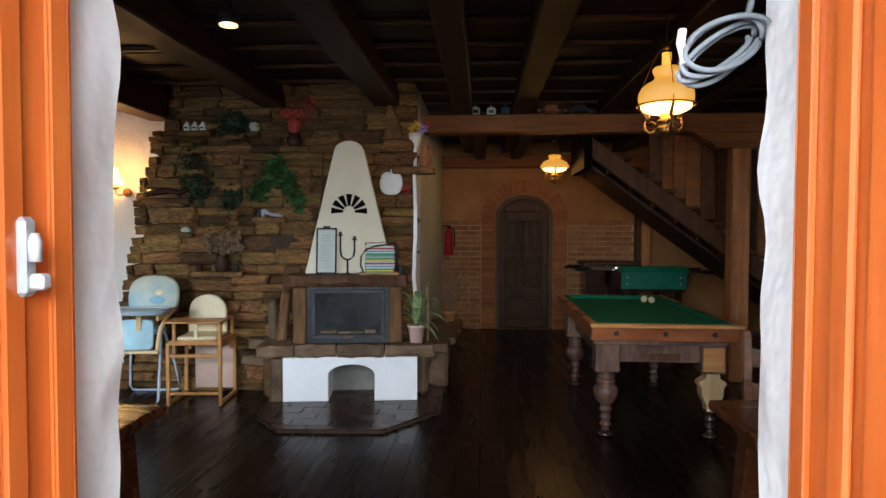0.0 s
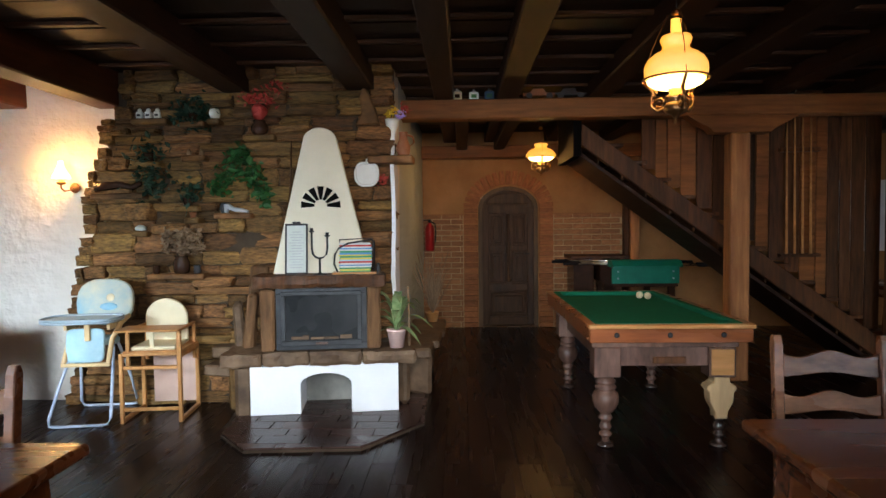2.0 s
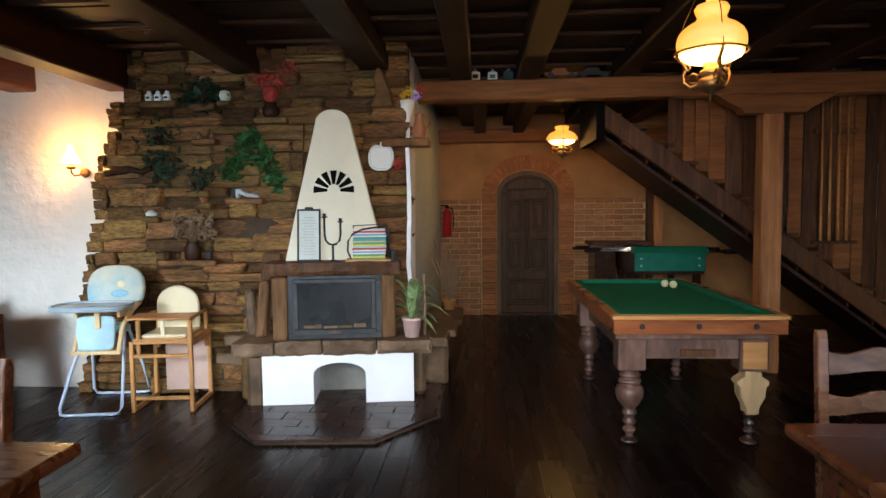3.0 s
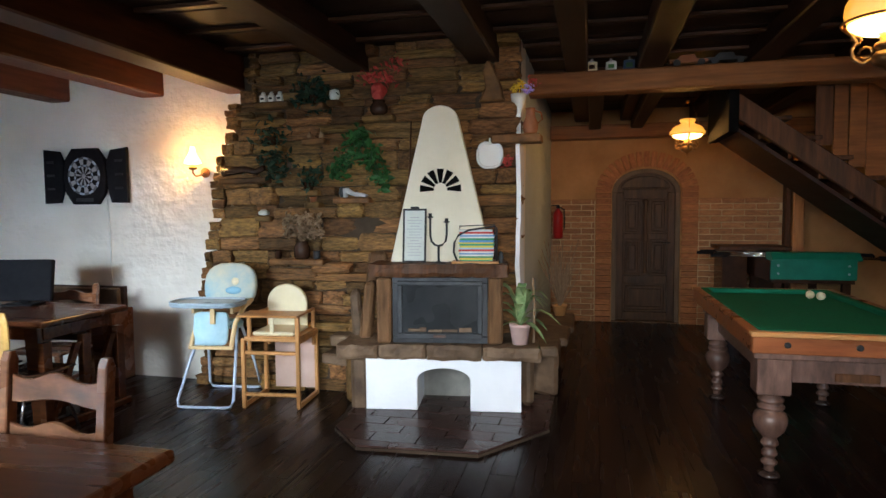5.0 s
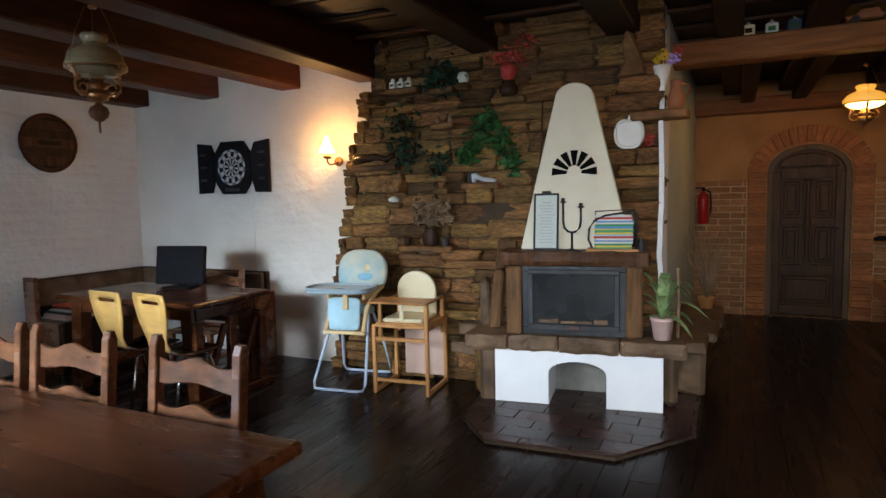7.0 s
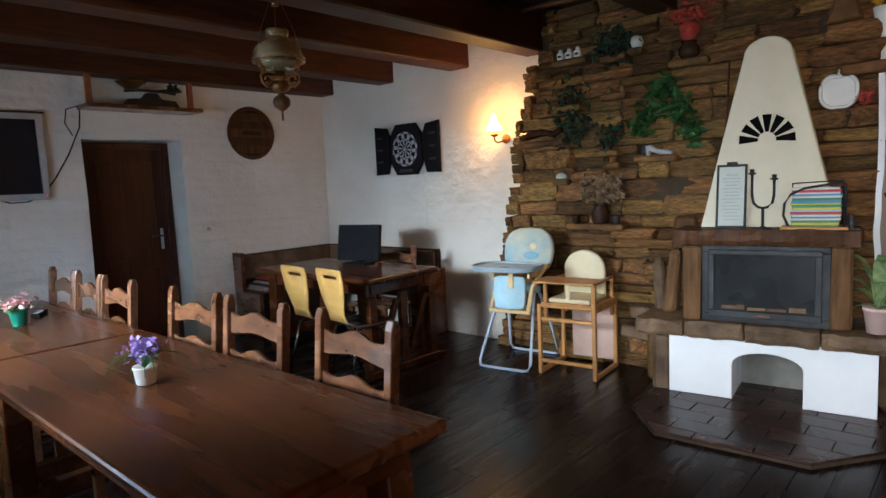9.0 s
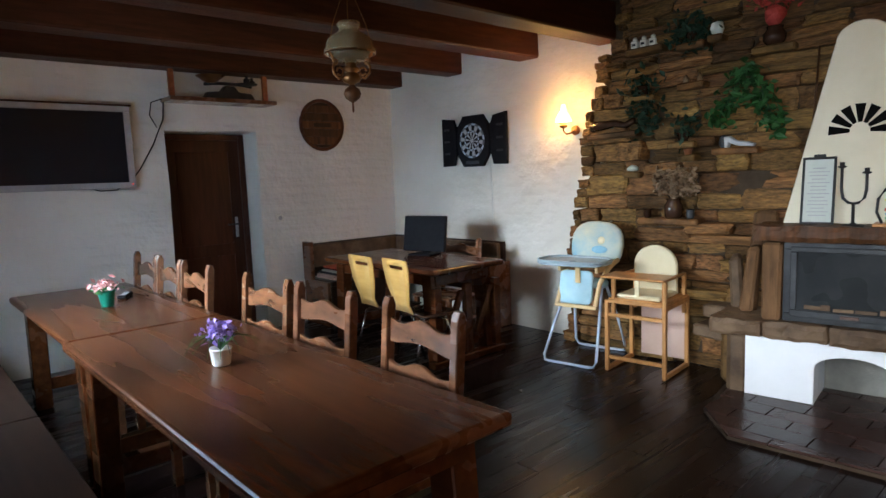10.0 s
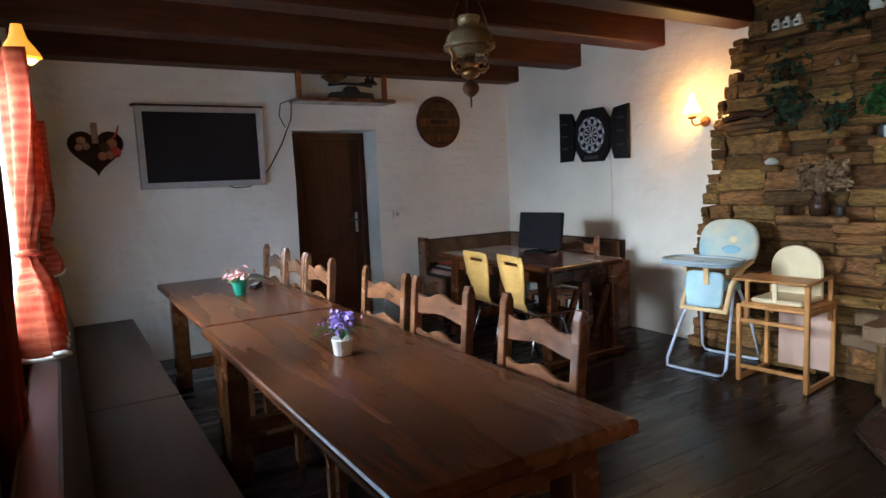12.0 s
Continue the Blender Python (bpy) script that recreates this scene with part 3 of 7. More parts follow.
for k in range(12):
    x = 1.62 + k * 0.228
    bpart("tread", (x, x + 0.25, 6.48, 7.30, 2.17 - k * 0.167, 2.205 - k * 0.167), M["post_dark"], stairs)
    bpart("riser", (x, x + 0.02, 6.48, 7.30, 2.02 - k * 0.167, 2.17 - k * 0.167), M["post_dark"], stairs)
bm = bmesh.new()
prism(bm, [(1.46, 2.125), (4.35, 0.02), (4.32, 0.004), (1.46, 2.09)], "y", 6.482, 7.298)
# darkest wood tone here stands for the unlit underside
part("soffit", bm, M["beam"], stairs, "boarded underside, coloured dark for its shade")
# vertical boarding beside the stairs, open below the slope
boarding = thing("stair_boarding", "upright brown boards closing the staircase side", "boarding", kind="structure")
x = 2.05
while x < 4.2:
    w = random.uniform(0.10, 0.16)
    zlo = 2.42 - (x - 1.42) * 0.734
    bpart("board", (x, x + w - 0.008, 6.50 + random.uniform(0, 0.012), 6.525, max(zlo, 0.3), 2.56), M["post_dark"] if random.random() < 0.65 else M["beam_x"], boarding, bevel=0.003)
    x += w

# ---------- fireplace and stone wall ----------
FIRE = pose(-1.28, 4.98, 0, 0, 0, 7.6)
fire = thing("fireplace", "stone fireplace with white arched base and tall white hood", "fireplace", FIRE)
bm = bmesh.new()
arch = [(0.372, 0.25)] + [(0.561 - 0.189 * math.cos(radians(a)), 0.25 + 0.085 * math.sin(radians(a))) for a in range(15, 180, 15)] + [(0.75, 0.25)]
prism(bm, [(0, 0.03), (0.372, 0.03)] + arch + [(0.75, 0.03), (1.106, 0.03), (1.106, 0.415), (0, 0.395)], "y", 0, 0.13, bevel=0.004)
part("base", bm, M["base_white"], fire, "white painted base with an arched opening")
# the back piece gets the arch's shade painted in
for d in ((0.0, 0.372, 0.131, 0.46, 0.03, 0.39), (0.75, 1.106, 0.131, 0.46, 0.03, 0.40), (0.373, 0.749, 0.36, 0.40, 0.03, 0.39)):
    bpart("inner_wall", d, M["base_white"] if d[2] < 0.2 else M["arch_shaded"], fire, bevel=0.0)


def rock(bm, x0, x1, y0, y1, z0, z1, amp=0.02, cuts=2, bevel=0.015):
    vs = box(bm, x0, x1, y0, y1, z0, z1, bevel=bevel)
    n = Vector((x0 * 7, y0 * 5, z0 * 3))
    for v in list(bm.verts):
        if x0 - 0.001 <= v.co.x <= x1 + 0.001 and y0 - 0.001 <= v.co.y <= y1 + 0.001 and z0 - 0.001 <= v.co.z <= z1 + 0.001:
            v.co += amp * noise.noise_vector(v.co * 6 + n)


def rough_stone(bm, x0, x1, y0, y1, z0, z1, amp=0.012):
    """A quarried slab: finely divided faces pushed in and out, edges broken."""
    part_bm = bmesh.new()
    rough_box(part_bm, x0, x1, y0, y1, z0, z1, cell=0.028, amp=0.0)
    for v in part_bm.verts:
        near = sum(1 for c, a, b in ((v.co.x, x0, x1), (v.co.y, y0, y1), (v.co.z, z0, z1)) if min(c - a, b - c) < 0.006)
        k = Vector(((x0 + x1) / 2, (y0 + y1) / 2, (z0 + z1) / 2)) - v.co
        v.co += amp * noise.noise_vector(v.co * 11) + amp * 0.5 * noise.noise_vector(v.co * 31)
        if near > 1:
            v.co += k.normalized() * 0.012
    for f in part_bm.faces:
        f.smooth = False
    bmesh.ops.remove_doubles(part_bm, verts=part_bm.verts, dist=0.0005)
    me = bpy.data.meshes.new("rough_stone")
    part_bm.to_mesh(me)
    part_bm.free()
    bm.from_mesh(me)
    bpy.data.meshes.remove(me)


for dims in ((-0.13, -0.005, 0.03, 0.40, 0.0, 0.40), (1.115, 1.20, 0.12, 0.45, 0.03, 0.40)):
    bm = bmesh.new()
    rock(bm, *dims, amp=0.03, bevel=0.03)
    part("side_stone", bm, M["slab"], fire)
for dims in ((-0.21, 0.102, -0.05, 0.50, 0.40, 0.50), (0.104, 0.442, -0.05, 0.50, 0.405, 0.505), (0.444, 0.832, -0.05, 0.50, 0.40, 0.505), (0.834, 1.24, -0.07, 0.50, 0.405, 0.50)):
    bm = bmesh.new()
    rough_stone(bm, *dims)
    part("mantel_stone", bm, M["slab"], fire)
for a in (0.085, 0.875):
    bm = bmesh.new()
    rock(bm, a, a + 0.105, 0.0, 0.12, 0.505, 0.98, amp=0.015)
    part("timber_jamb", bm, M["timber"], fire, "rough brown timber jamb")
bm = bmesh.new()
rough_stone(bm, 0.035, 1.02, -0.05, 0.42, 0.985, 1.078, amp=0.010)
part("timber_shelf", bm, M["post_dark"], fire, "dark rough timber shelf over the stove")
bm = bmesh.new()
box(bm, 0.195, 0.875, 0.02, 0.40, 0.51, 0.56, bevel=0.004)
box(bm, 0.195, 0.875, 0.02, 0.40, 0.94, 0.98, bevel=0.004)
box(bm, 0.195, 0.245, 0.02, 0.40, 0.56, 0.94, bevel=0.004)
box(bm, 0.825, 0.875, 0.02, 0.40, 0.56, 0.94, bevel=0.004)
stove = part("stove_insert", bm, M["stove"], fire, "grey cast iron stove insert")
bm = bmesh.new()
for d in ((0.235, 0.835, 0.0, 0.025, 0.545, 0.585), (0.235, 0.835, 0.0, 0.025, 0.925, 0.955), (0.235, 0.27, 0.0, 0.025, 0.585, 0.925), (0.80, 0.835, 0.0, 0.025, 0.585, 0.925)):
    box(bm, *d, bevel=0.004)
part("door_frame", bm, M["stove"], stove)
bpart("pane", (0.27, 0.80, 0.012, 0.02, 0.585, 0.925), M["stove_glass"], stove, "sooty dark stove glass", bevel=0.0)
for a, b, c in ((0.31, 0.40, 0.022), (0.395, 0.44, 0.034), (0.45, 0.55, 0.018), (0.56, 0.66, 0.020), (0.67, 0.76, 0.030)):
    bm = bmesh.new()
    rock(bm, a, b, 0.004, 0.012, 0.592, 0.592 + c, amp=0.008, bevel=0.002)
    part("ash", bm, M["slab"], stove, "pale ash against the glass")
bpart("handle", (0.49, 0.58, -0.012, -0.001, 0.556, 0.574), M["pool_leg"], stove, bevel=0.003)
bm = bmesh.new()
hood = [(0.16, 1.078), (0.905, 1.078), (0.775, 1.62), (0.66, 2.10)] + [(0.531 + 0.129 * math.cos(radians(a)), 2.10 + 0.10 * math.sin(radians(a))) for a in range(15, 180, 15)] + [(0.402, 2.10), (0.287, 1.62)]
prism(bm, hood, "y", 0.16, 0.50, bevel=0.006)
part("hood", bm, M["hood"], fire, "tall cream plastered hood with rounded top")
# solid black pieces on the hood's face: the slots' inner darkness as colour
for k in range(7):
    a = radians(4 + k * 172 / 6)
    r0, r1 = 0.048, 0.15
    bm = bmesh.new()
    c, s = math.cos(a), math.sin(a)
    w0, w1 = 0.010, 0.026
    pts = [(0.531 + r0 * c + w0 * s, 1.60 + r0 * s - w0 * c), (0.531 + r1 * c + w1 * s, 1.60 + r1 * s - w1 * c), (0.531 + r1 * c - w1 * s, 1.60 + r1 * s + w1 * c), (0.531 + r0 * c - w0 * s, 1.60 + r0 * s + w0 * c)]
    prism(bm, pts, "y", 0.156, 0.17)
    part("vent_slot", bm, M["void"], fire, "dark slot of the fan-shaped vent")

# hearth platform of dark tiles
hearth = thing("hearth", "low dark tiled hearth before the fireplace", "hearth", kind="structure")
HP = [(-1.45, 5.10), (-1.36, 4.60), (-1.10, 4.31), (-0.35, 4.355), (0.03, 4.86), (0.02, 5.60), (-0.2, 5.5)]
bm = bmesh.new()
prism(bm, HP, "z", -0.005, 0.018)
part("bed", bm, M["stone_gap"], hearth)


def clip(poly, nx, ny, d):
    out = []
    for a, b in zip(poly, poly[1:] + poly[:1]):
        da, db = a[0] * nx + a[1] * ny - d, b[0] * nx + b[1] * ny - d
        if da <= 0:
            out.append(a)
        if da * db < 0:
            s = da / (da - db)
            out.append((a[0] + s * (b[0] - a[0]), a[1] + s * (b[1] - a[1])))
    return out


CONV = [(-1.45, 5.60), (-1.36, 4.60), (-1.10, 4.31), (-0.35, 4.355), (0.03, 4.86), (0.02, 5.60)]
row = 0
yy = 4.26
while yy < 5.5:
    xx = -1.5 + (row % 2) * 0.15
    while xx < 0.1:
        q = [(xx, yy), (xx + 0.292, yy), (xx + 0.292, yy + 0.142), (xx, yy + 0.142)]
        for (xa, ya), (xb, yb) in zip(CONV, CONV[1:] + CONV[:1]):
            if q:
                nx, ny = yb - ya, -(xb - xa)
                ln = math.hypot(nx, ny)
                q = clip(q, nx / ln, ny / ln, (xa * nx + ya * ny) / ln - 0.008)
        if len(q) > 2:
            ar = abs(sum(a[0] * b[1] - b[0] * a[1] for a, b in zip(q, q[1:] + q[:1]))) / 2
            if ar > 0.002:
                bm = bmesh.new()
                prism(bm, q, "z", 0.016, 0.03 + random.uniform(-0.001, 0.001))
                part("tile", bm, M["hearth_tile"], hearth)
        xx += 0.30
    yy += 0.15
    row += 1

# stone bench running round the wall's end into the passage
ledge = thing("stone_ledge", "rough grey-brown stone ledge beside the fireplace", "ledge", kind="structure")
for dims in ((-0.22, 0.06, 5.25, 5.62, 0.40, 0.47), (-0.22, 0.12, 5.63, 6.2, 0.40, 0.46), (-0.22, 0.14, 6.21, 6.95, 0.39, 0.45)):
    bm = bmesh.new()
    rock(bm, *dims, amp=0.02)
    part("slab", bm, M["slab"], ledge)
for dims in ((-0.20, 0.03, 5.66, 5.92, 0.0, 0.40), (-0.2, 0.02, 6.4, 6.7, 0, 0.39)):
    bm = bmesh.new()
    rock(bm, *dims, amp=0.03, bevel=0.03)
    part("support_stone", bm, M["slab"], ledge)

# stone facing: coursed flat stones of uneven length and depth
wall_stone = setting("wall_stone", bmat(-2.50, PX, 5.44, 5.53, 0, 2.70), M["stone_gap"], "rustic brown dry-laid stone wall", "wall")
STONES = []
for s in range(10):
    bm = bmesh.new()
    box(bm, -0.5, 0.5, -0.5, 0.5, -0.5, 0.5, bevel=0.07)
    bmesh.ops.subdivide_edges(bm, edges=[e for e in bm.edges if e.calc_length() > 0.5], cuts=2, use_grid_fill=True)
    for v in bm.verts:
        v.co += 0.13 * noise.noise_vector(v.co * 1.9 + Vector((s * 9.1, 0, 0))) + 0.05 * noise.noise_vector(v.co * 6 + Vector((0, s * 5.3, 0)))
    STONES.append(mesh_of("stone", bm, M["stone"]))


def left_edge(z):
    for (za, xa), (zb, xb) in zip(((0, -2.92), (0.99, -2.88), (1.38, -2.76), (1.76, -2.76), (1.9, -2.69), (2.22, -2.59), (2.44, -2.42)), ((0.99, -2.88), (1.38, -2.76), (1.76, -2.76), (1.9, -2.69), (2.22, -2.59), (2.44, -2.42), (2.75, -2.40))):
        if z <= zb:
            return xa + (xb - xa) * (z - za) / (zb - za)
    return -2.4


rng = random.Random(5)
count = 0


def lay(x, w, z, h, deep):
    if z + h < 0.5 and x + w > -0.98 and x < -0.48:
        return
    ob = new("stone", rng.choice(STONES))
    ob.parent = wall_stone
    ob.matrix_basis = Matrix.LocRotScale((x + w / 2, 5.50 - deep / 2, z + h / 2), Euler((rng.uniform(-0.03, 0.03), rng.uniform(-0.02, 0.02), rng.uniform(-0.08, 0.08))), (w - 0.006, deep + 0.06, h - 0.005))


z = 0.0
while z < 2.69:
    band = rng.uniform(0.17, 0.27)
    x = left_edge(z + band / 2) + 0.10
    while x < PX - 0.05:
        col = rng.uniform(0.26, 0.55)
        if x + col > PX - 0.16:
            col = PX - x
        layers = rng.choice((2, 2, 2, 3, 3)) if band > 0.2 else rng.choice((1, 2, 2))
        cuts = sorted(rng.uniform(-0.18, 0.18) / layers + k / layers for k in range(1, layers))
        cuts = [0.0] + cuts + [1.0]
        for a, b in zip(cuts, cuts[1:]):
            za, hh = z + band * a, band * (b - a)
            n = 2 if (col > 0.38 and rng.random() < 0.55) else 1
            u = x
            for k in range(n):
                w = col * (rng.uniform(0.35, 0.65) if n == 2 and k == 0 else 1) if k == 0 else x + col - u
                lay(u, w, za, hh, rng.choice((0.04, 0.055, 0.07, 0.085, 0.10)) + (0.05 if rng.random() < 0.10 else 0))
                u += w
        x += col
    zz = z
    while zz < z + band - 0.03:
        hh = min(rng.uniform(0.055, 0.10), z + band - zz)
        xe = left_edge(zz + hh / 2) + rng.uniform(-0.05, 0.03)
        lay(xe, left_edge(z + band / 2) + 0.10 - xe, zz, hh, rng.choice((0.06, 0.08, 0.10)))
        zz += hh
    z += band

# ---------- doorway and doors ----------
jamb = thing("door_frame", "orange varnished door frame of the open doorway", "door frame", kind="structure")
for x0, x1, s in ((DOOR_L - 0.03, -0.138, 1), (0.692, DOOR_R + 0.03, -1)):
    bm = bmesh.new()
    box(bm, x0, x1, 0.50, 0.752, -0.05, 2.2, bevel=0.006)
    part("jamb", bm, M["orange"], jamb)
    inner = x1 if s > 0 else x0
    for k, (ya, yb, d) in enumerate(((0.700, 0.735, 0.006), (0.625, 0.660, 0.008), (0.53, 0.60, 0.010))):
        bm = bmesh.new()
        a, b = (inner, inner + d) if s > 0 else (inner - d, inner)
        box(bm, a, b, ya, yb, -0.05, 2.2, bevel=0.005)
        part("moulding", bm, M["orange"], jamb)
bpart("lintel", (-0.138, 0.692, 0.50, 0.752, 2.12, 2.2), M["orange"], jamb)
latch = part("latch", bmat(-0.144, -0.123, 0.645, 0.668, 1.388, 1.472, bevel=0.005), M["steel"], jamb, "worn bright metal latch plate")
bm = bmesh.new()
box(bm, -0.124, -0.108, 0.652, 0.668, 1.395, 1.412, bevel=0.003)
lathe(bm, [(0.006, 0), (0.007, 0.02), (0.004, 0.03)], 10, (-0.118, 0.656, 1.425))
part("bolt", bm, M["steel"], latch)
# outer masonry beside the frame
bm = bmesh.new()
for d in ((WIN[1], DOOR_L - 0.03, -0.1, 2.8), (DOOR_R + 0.03, WIN3[0], -0.1, 2.8), (WIN3[0], WIN3[1], -0.1, WIN3[2]), (WIN3[0], WIN3[1], WIN3[3], 2.8), (WIN3[1], 7.2, -0.1, 2.8)):
    rough_box(bm, d[0], d[1], 0.45, SY - 0.20, d[2], d[3])
rough_box(bm, DOOR_L - 0.03, DOOR_R + 0.03, 0.45, SY - 0.20, 2.2, 2.8)
setting("wall_outer", bm, M["white_smooth"], "white plastered outer wall beside the doorway", "wall")

# coil of grey cable hung by the doorway
coil = thing("cable_coil", "grey cable hanging in loose coils beside the doorway", "cable")
bm = bmesh.new()
pts = []
for i in range(4 * 28):
    a = 2 * math.pi * i / 28
    k = i / 28
    rx, rz = 0.062 - 0.006 * math.sin(k * 2.1), 0.026 + 0.008 * math.sin(k * 1.7)
    u, v = rx * math.cos(a), rz * math.sin(a)
    tilt = 0.35 + 0.10 * k
    pts.append((0.685 + u * math.cos(tilt) - v * math.sin(tilt), 0.93 + 0.010 * k, 1.725 + u * math.sin(tilt) + v * math.cos(tilt) - 0.004 * k))
tube(bm, pts, 0.0040, 8)
part("cable", bm, M["grey_cable"], coil)
bm = bmesh.new()
tube(bm, [(0.72, 0.95, 1.755), (0.732, 0.955, 1.80), (0.735, 0.96, 1.9), (0.745, 0.957, 2.42)], 0.0048, 8)
part("lead", bm, M["grey_cable"], coil)
bm = bmesh.new()
tube(bm, [(0.632, 0.95, 1.745), (0.628, 0.945, 1.725), (0.634, 0.94, 1.695)], 0.0065, 8)
part("plug", bm, M["ceramic"], coil, "white plug end")

# window in the south wall, with curtains
def window(name, label, span):
    win = thing(name, label, "window", kind="structure")
    x0, x1, z0, z1 = span
    for n, d in (("frame", (x0, x0 + 0.06, 0.62, 0.68, z0, z1)), ("frame", (x1 - 0.06, x1, 0.62, 0.68, z0, z1)), ("frame", (x0 + 0.06, x1 - 0.06, 0.62, 0.68, z0, z0 + 0.06)), ("frame", (x0 + 0.06, x1 - 0.06, 0.62, 0.68, z1 - 0.06, z1)), ("mullion", ((x0 + x1) / 2 - 0.03, (x0 + x1) / 2 + 0.03, 0.62, 0.68, z0 + 0.06, z1 - 0.06))):
        bpart(n, d, M["base_white"], win)
    for a, b in ((x0 + 0.06, (x0 + x1) / 2 - 0.03), ((x0 + x1) / 2 + 0.03, x1 - 0.06)):
        g = bpart("pane", (a, b, 0.646, 0.652, z0 + 0.06, z1 - 0.06), M["glass"], win, bevel=0.0)
        g.visible_shadow = False
    bpart("sill", (x0 - 0.05, x1 + 0.05, 0.70, 0.985, z0 - 0.04, z0 - 0.002), M["base_white"], win)


window("window_1", "white framed window behind red checked curtains", WIN)
window("window_3", "white framed window beside the doorway", WIN3)


def curtain(label, xc, width, y, zlo, zhi, tie, seed, cloth_of="curtain", fold=1.0):
    """A hanging curtain; with tie it is gathered at that height by a band and flares out below."""
    c = thing("curtain", label, "curtain")
    bm = bmesh.new()
    r = random.Random(seed)
    ph = [r.uniform(0, 6.28) for _ in range(4)]
    nu, nv = 90, 46

    def at(u, z):
        g = math.exp(-((z - tie) / (0.16 if z > tie else 0.09)) ** 2) if tie else 0.0
        t = (zhi - z) / (zhi - zlo)
        wide = width * (1 - 0.72 * g) * (1.0 if z > tie else 0.80)
        deep = fold * (0.030 + 0.020 * t) * (1 - 0.62 * g)
        yy = deep * math.sin(u * 40 + ph[0] + 1.2 * math.sin(t * 3 + ph[1])) + 0.4 * deep * math.sin(u * 19 + t * 6 + ph[2]) + 0.006 * math.sin(u * 90 + t * 9)
        return (xc + u * wide + 0.010 * math.sin(t * 11 + u * 9), y + yy - 0.022 * g, z + 0.010 * math.sin(u * 40 + ph[0]) * t)

    grid = [[bm.verts.new(at(i / nu - 0.5, zhi + (zlo - zhi) * j / nv)) for i in range(nu + 1)] for j in range(nv + 1)]
    for j in range(nv):
        for i in range(nu):
            f = bm.faces.new((grid[j][i], grid[j][i + 1], grid[j + 1][i + 1], grid[j + 1][i]))
            f.smooth = True
    cloth = part("cloth", bm, M[cloth_of], c)
    so = cloth.modifiers.new("thickness", 'SOLIDIFY')
    so.thickness = 0.003
    if tie:
        bm = bmesh.new()
        tube(bm, [(xc + (0.16 * width + 0.012) * math.cos(k * math.pi / 8), y - 0.02 + 0.034 * math.sin(k * math.pi / 8), tie + 0.012 * math.cos(k * math.pi / 8)) for k in range(16)], 0.011, 7, closed=True)
        part("tie_band", bm, M[cloth_of], c)
        bm = bmesh.new()
        tube(bm, [at(i / 60 - 0.5, zlo - 0.004) for i in range(61)], 0.011, 6)
        part("lace_hem", bm, M["ceramic"], c, "white lace hem")
    return c


curtain("orange-red checked curtain tied back at the window", -2.42, 0.46, 1.06, 0.885, 1.89, 1.22, 1)
curtain("orange-red checked curtain tied back at the window", -4.62, 0.42, 1.075, 0.92, 1.89, 1.14, 2)
curtain("dark red curtain hanging beside the doorway wall", -1.66, 0.30, 0.998, 0.45, 1.89, 0.0, 3, cloth_of="dark_curtain", fold=0.5)
bm = bmesh.new()
tube(bm, [(-5.1, 1.03, 1.90), (-1.45, 1.03, 1.90)], 0.012, 10)
tagged(part("curtain_rod", bm, M["post_dark"]), "dark wooden curtain rod above the window", "curtain rod")

# the red-brown door in the west wall
d1 = thing("door_1", "closed red-brown wooden door in a deep white reveal", "door", kind="structure")
bpart("leaf", (WX - 0.33, WX - 0.29, 3.09, 3.82, 0.005, 1.87), M["door_red"], d1)
for d in ((WX - 0.355, WX - 0.27, 3.035, 3.09, 0, 1.925), (WX - 0.355, WX - 0.27, 3.82, 3.875, 0, 1.925), (WX - 0.355, WX - 0.27, 3.09, 3.82, 1.87, 1.925)):
    bpart("frame", d, M["door_red"], d1)
for za, zb in ((0.12, 0.75), (0.86, 1.76)):
    bpart("panel", (WX - 0.292, WX - 0.282, 3.20, 3.71, za, zb), M["door_red"], d1, bevel=0.006)
h = bpart("handle_plate", (WX - 0.29, WX - 0.284, 3.735, 3.765, 0.92, 1.12), M["silver"], d1)
bm = bmesh.new()
tube(bm, [(WX - 0.285, 3.75, 1.05), (WX - 0.24, 3.75, 1.05), (WX - 0.235, 3.74, 1.05), (WX - 0.235, 3.64, 1.05)], 0.008, 8)
part("lever", bm, M["stove"], h)
so = thing("wall_socket", "small white wall socket beside the door", "socket")
bpart("plate", (WX - 0.005, WX + 0.016, 4.03, 4.11, 1.05, 1.13), M["ceramic"], so, bevel=0.004)
bm = bmesh.new()
lathe(bm, [(0.022, 0), (0.022, 0.003)], 16)
part("rim", bm, M["silver"], so, m=pose(WX + 0.0165, 4.07, 1.09, 0, 90, 0))

# the arched plank door in the brick wall
d2 = thing("door_2", "old dark carved wooden door under a brick arch", "door", kind="structure")


def arched(bm, w, spring, rise, ya, yb, z0=0.015):
    pts = [(AX + w, z0)] + [(AX + w * math.cos(radians(a)), spring + rise * math.sin(radians(a))) for a in range(0, 181, 12)] + [(AX - w, z0)]
    prism(bm, pts, "y", ya, yb)


bm = bmesh.new()
arched(bm, AR - 0.055, ASP, 0.25, BY + 0.11, BY + 0.16)
part("leaf", bm, M["door_dark"], d2)
bm = bmesh.new()
for a in range(0, 180, 12):
    q = []
    for w, rs, aa in ((AR - 0.002, 0.298, a), (AR - 0.002, 0.298, a + 12), (AR - 0.06, 0.245, a + 12), (AR - 0.06, 0.245, a)):
        q.append((AX + w * math.cos(radians(aa)), ASP + rs * math.sin(radians(aa))))
    prism(bm, q, "y", BY + 0.03, BY + 0.18)
part("arch_frame", bm, M["door_case"], d2)
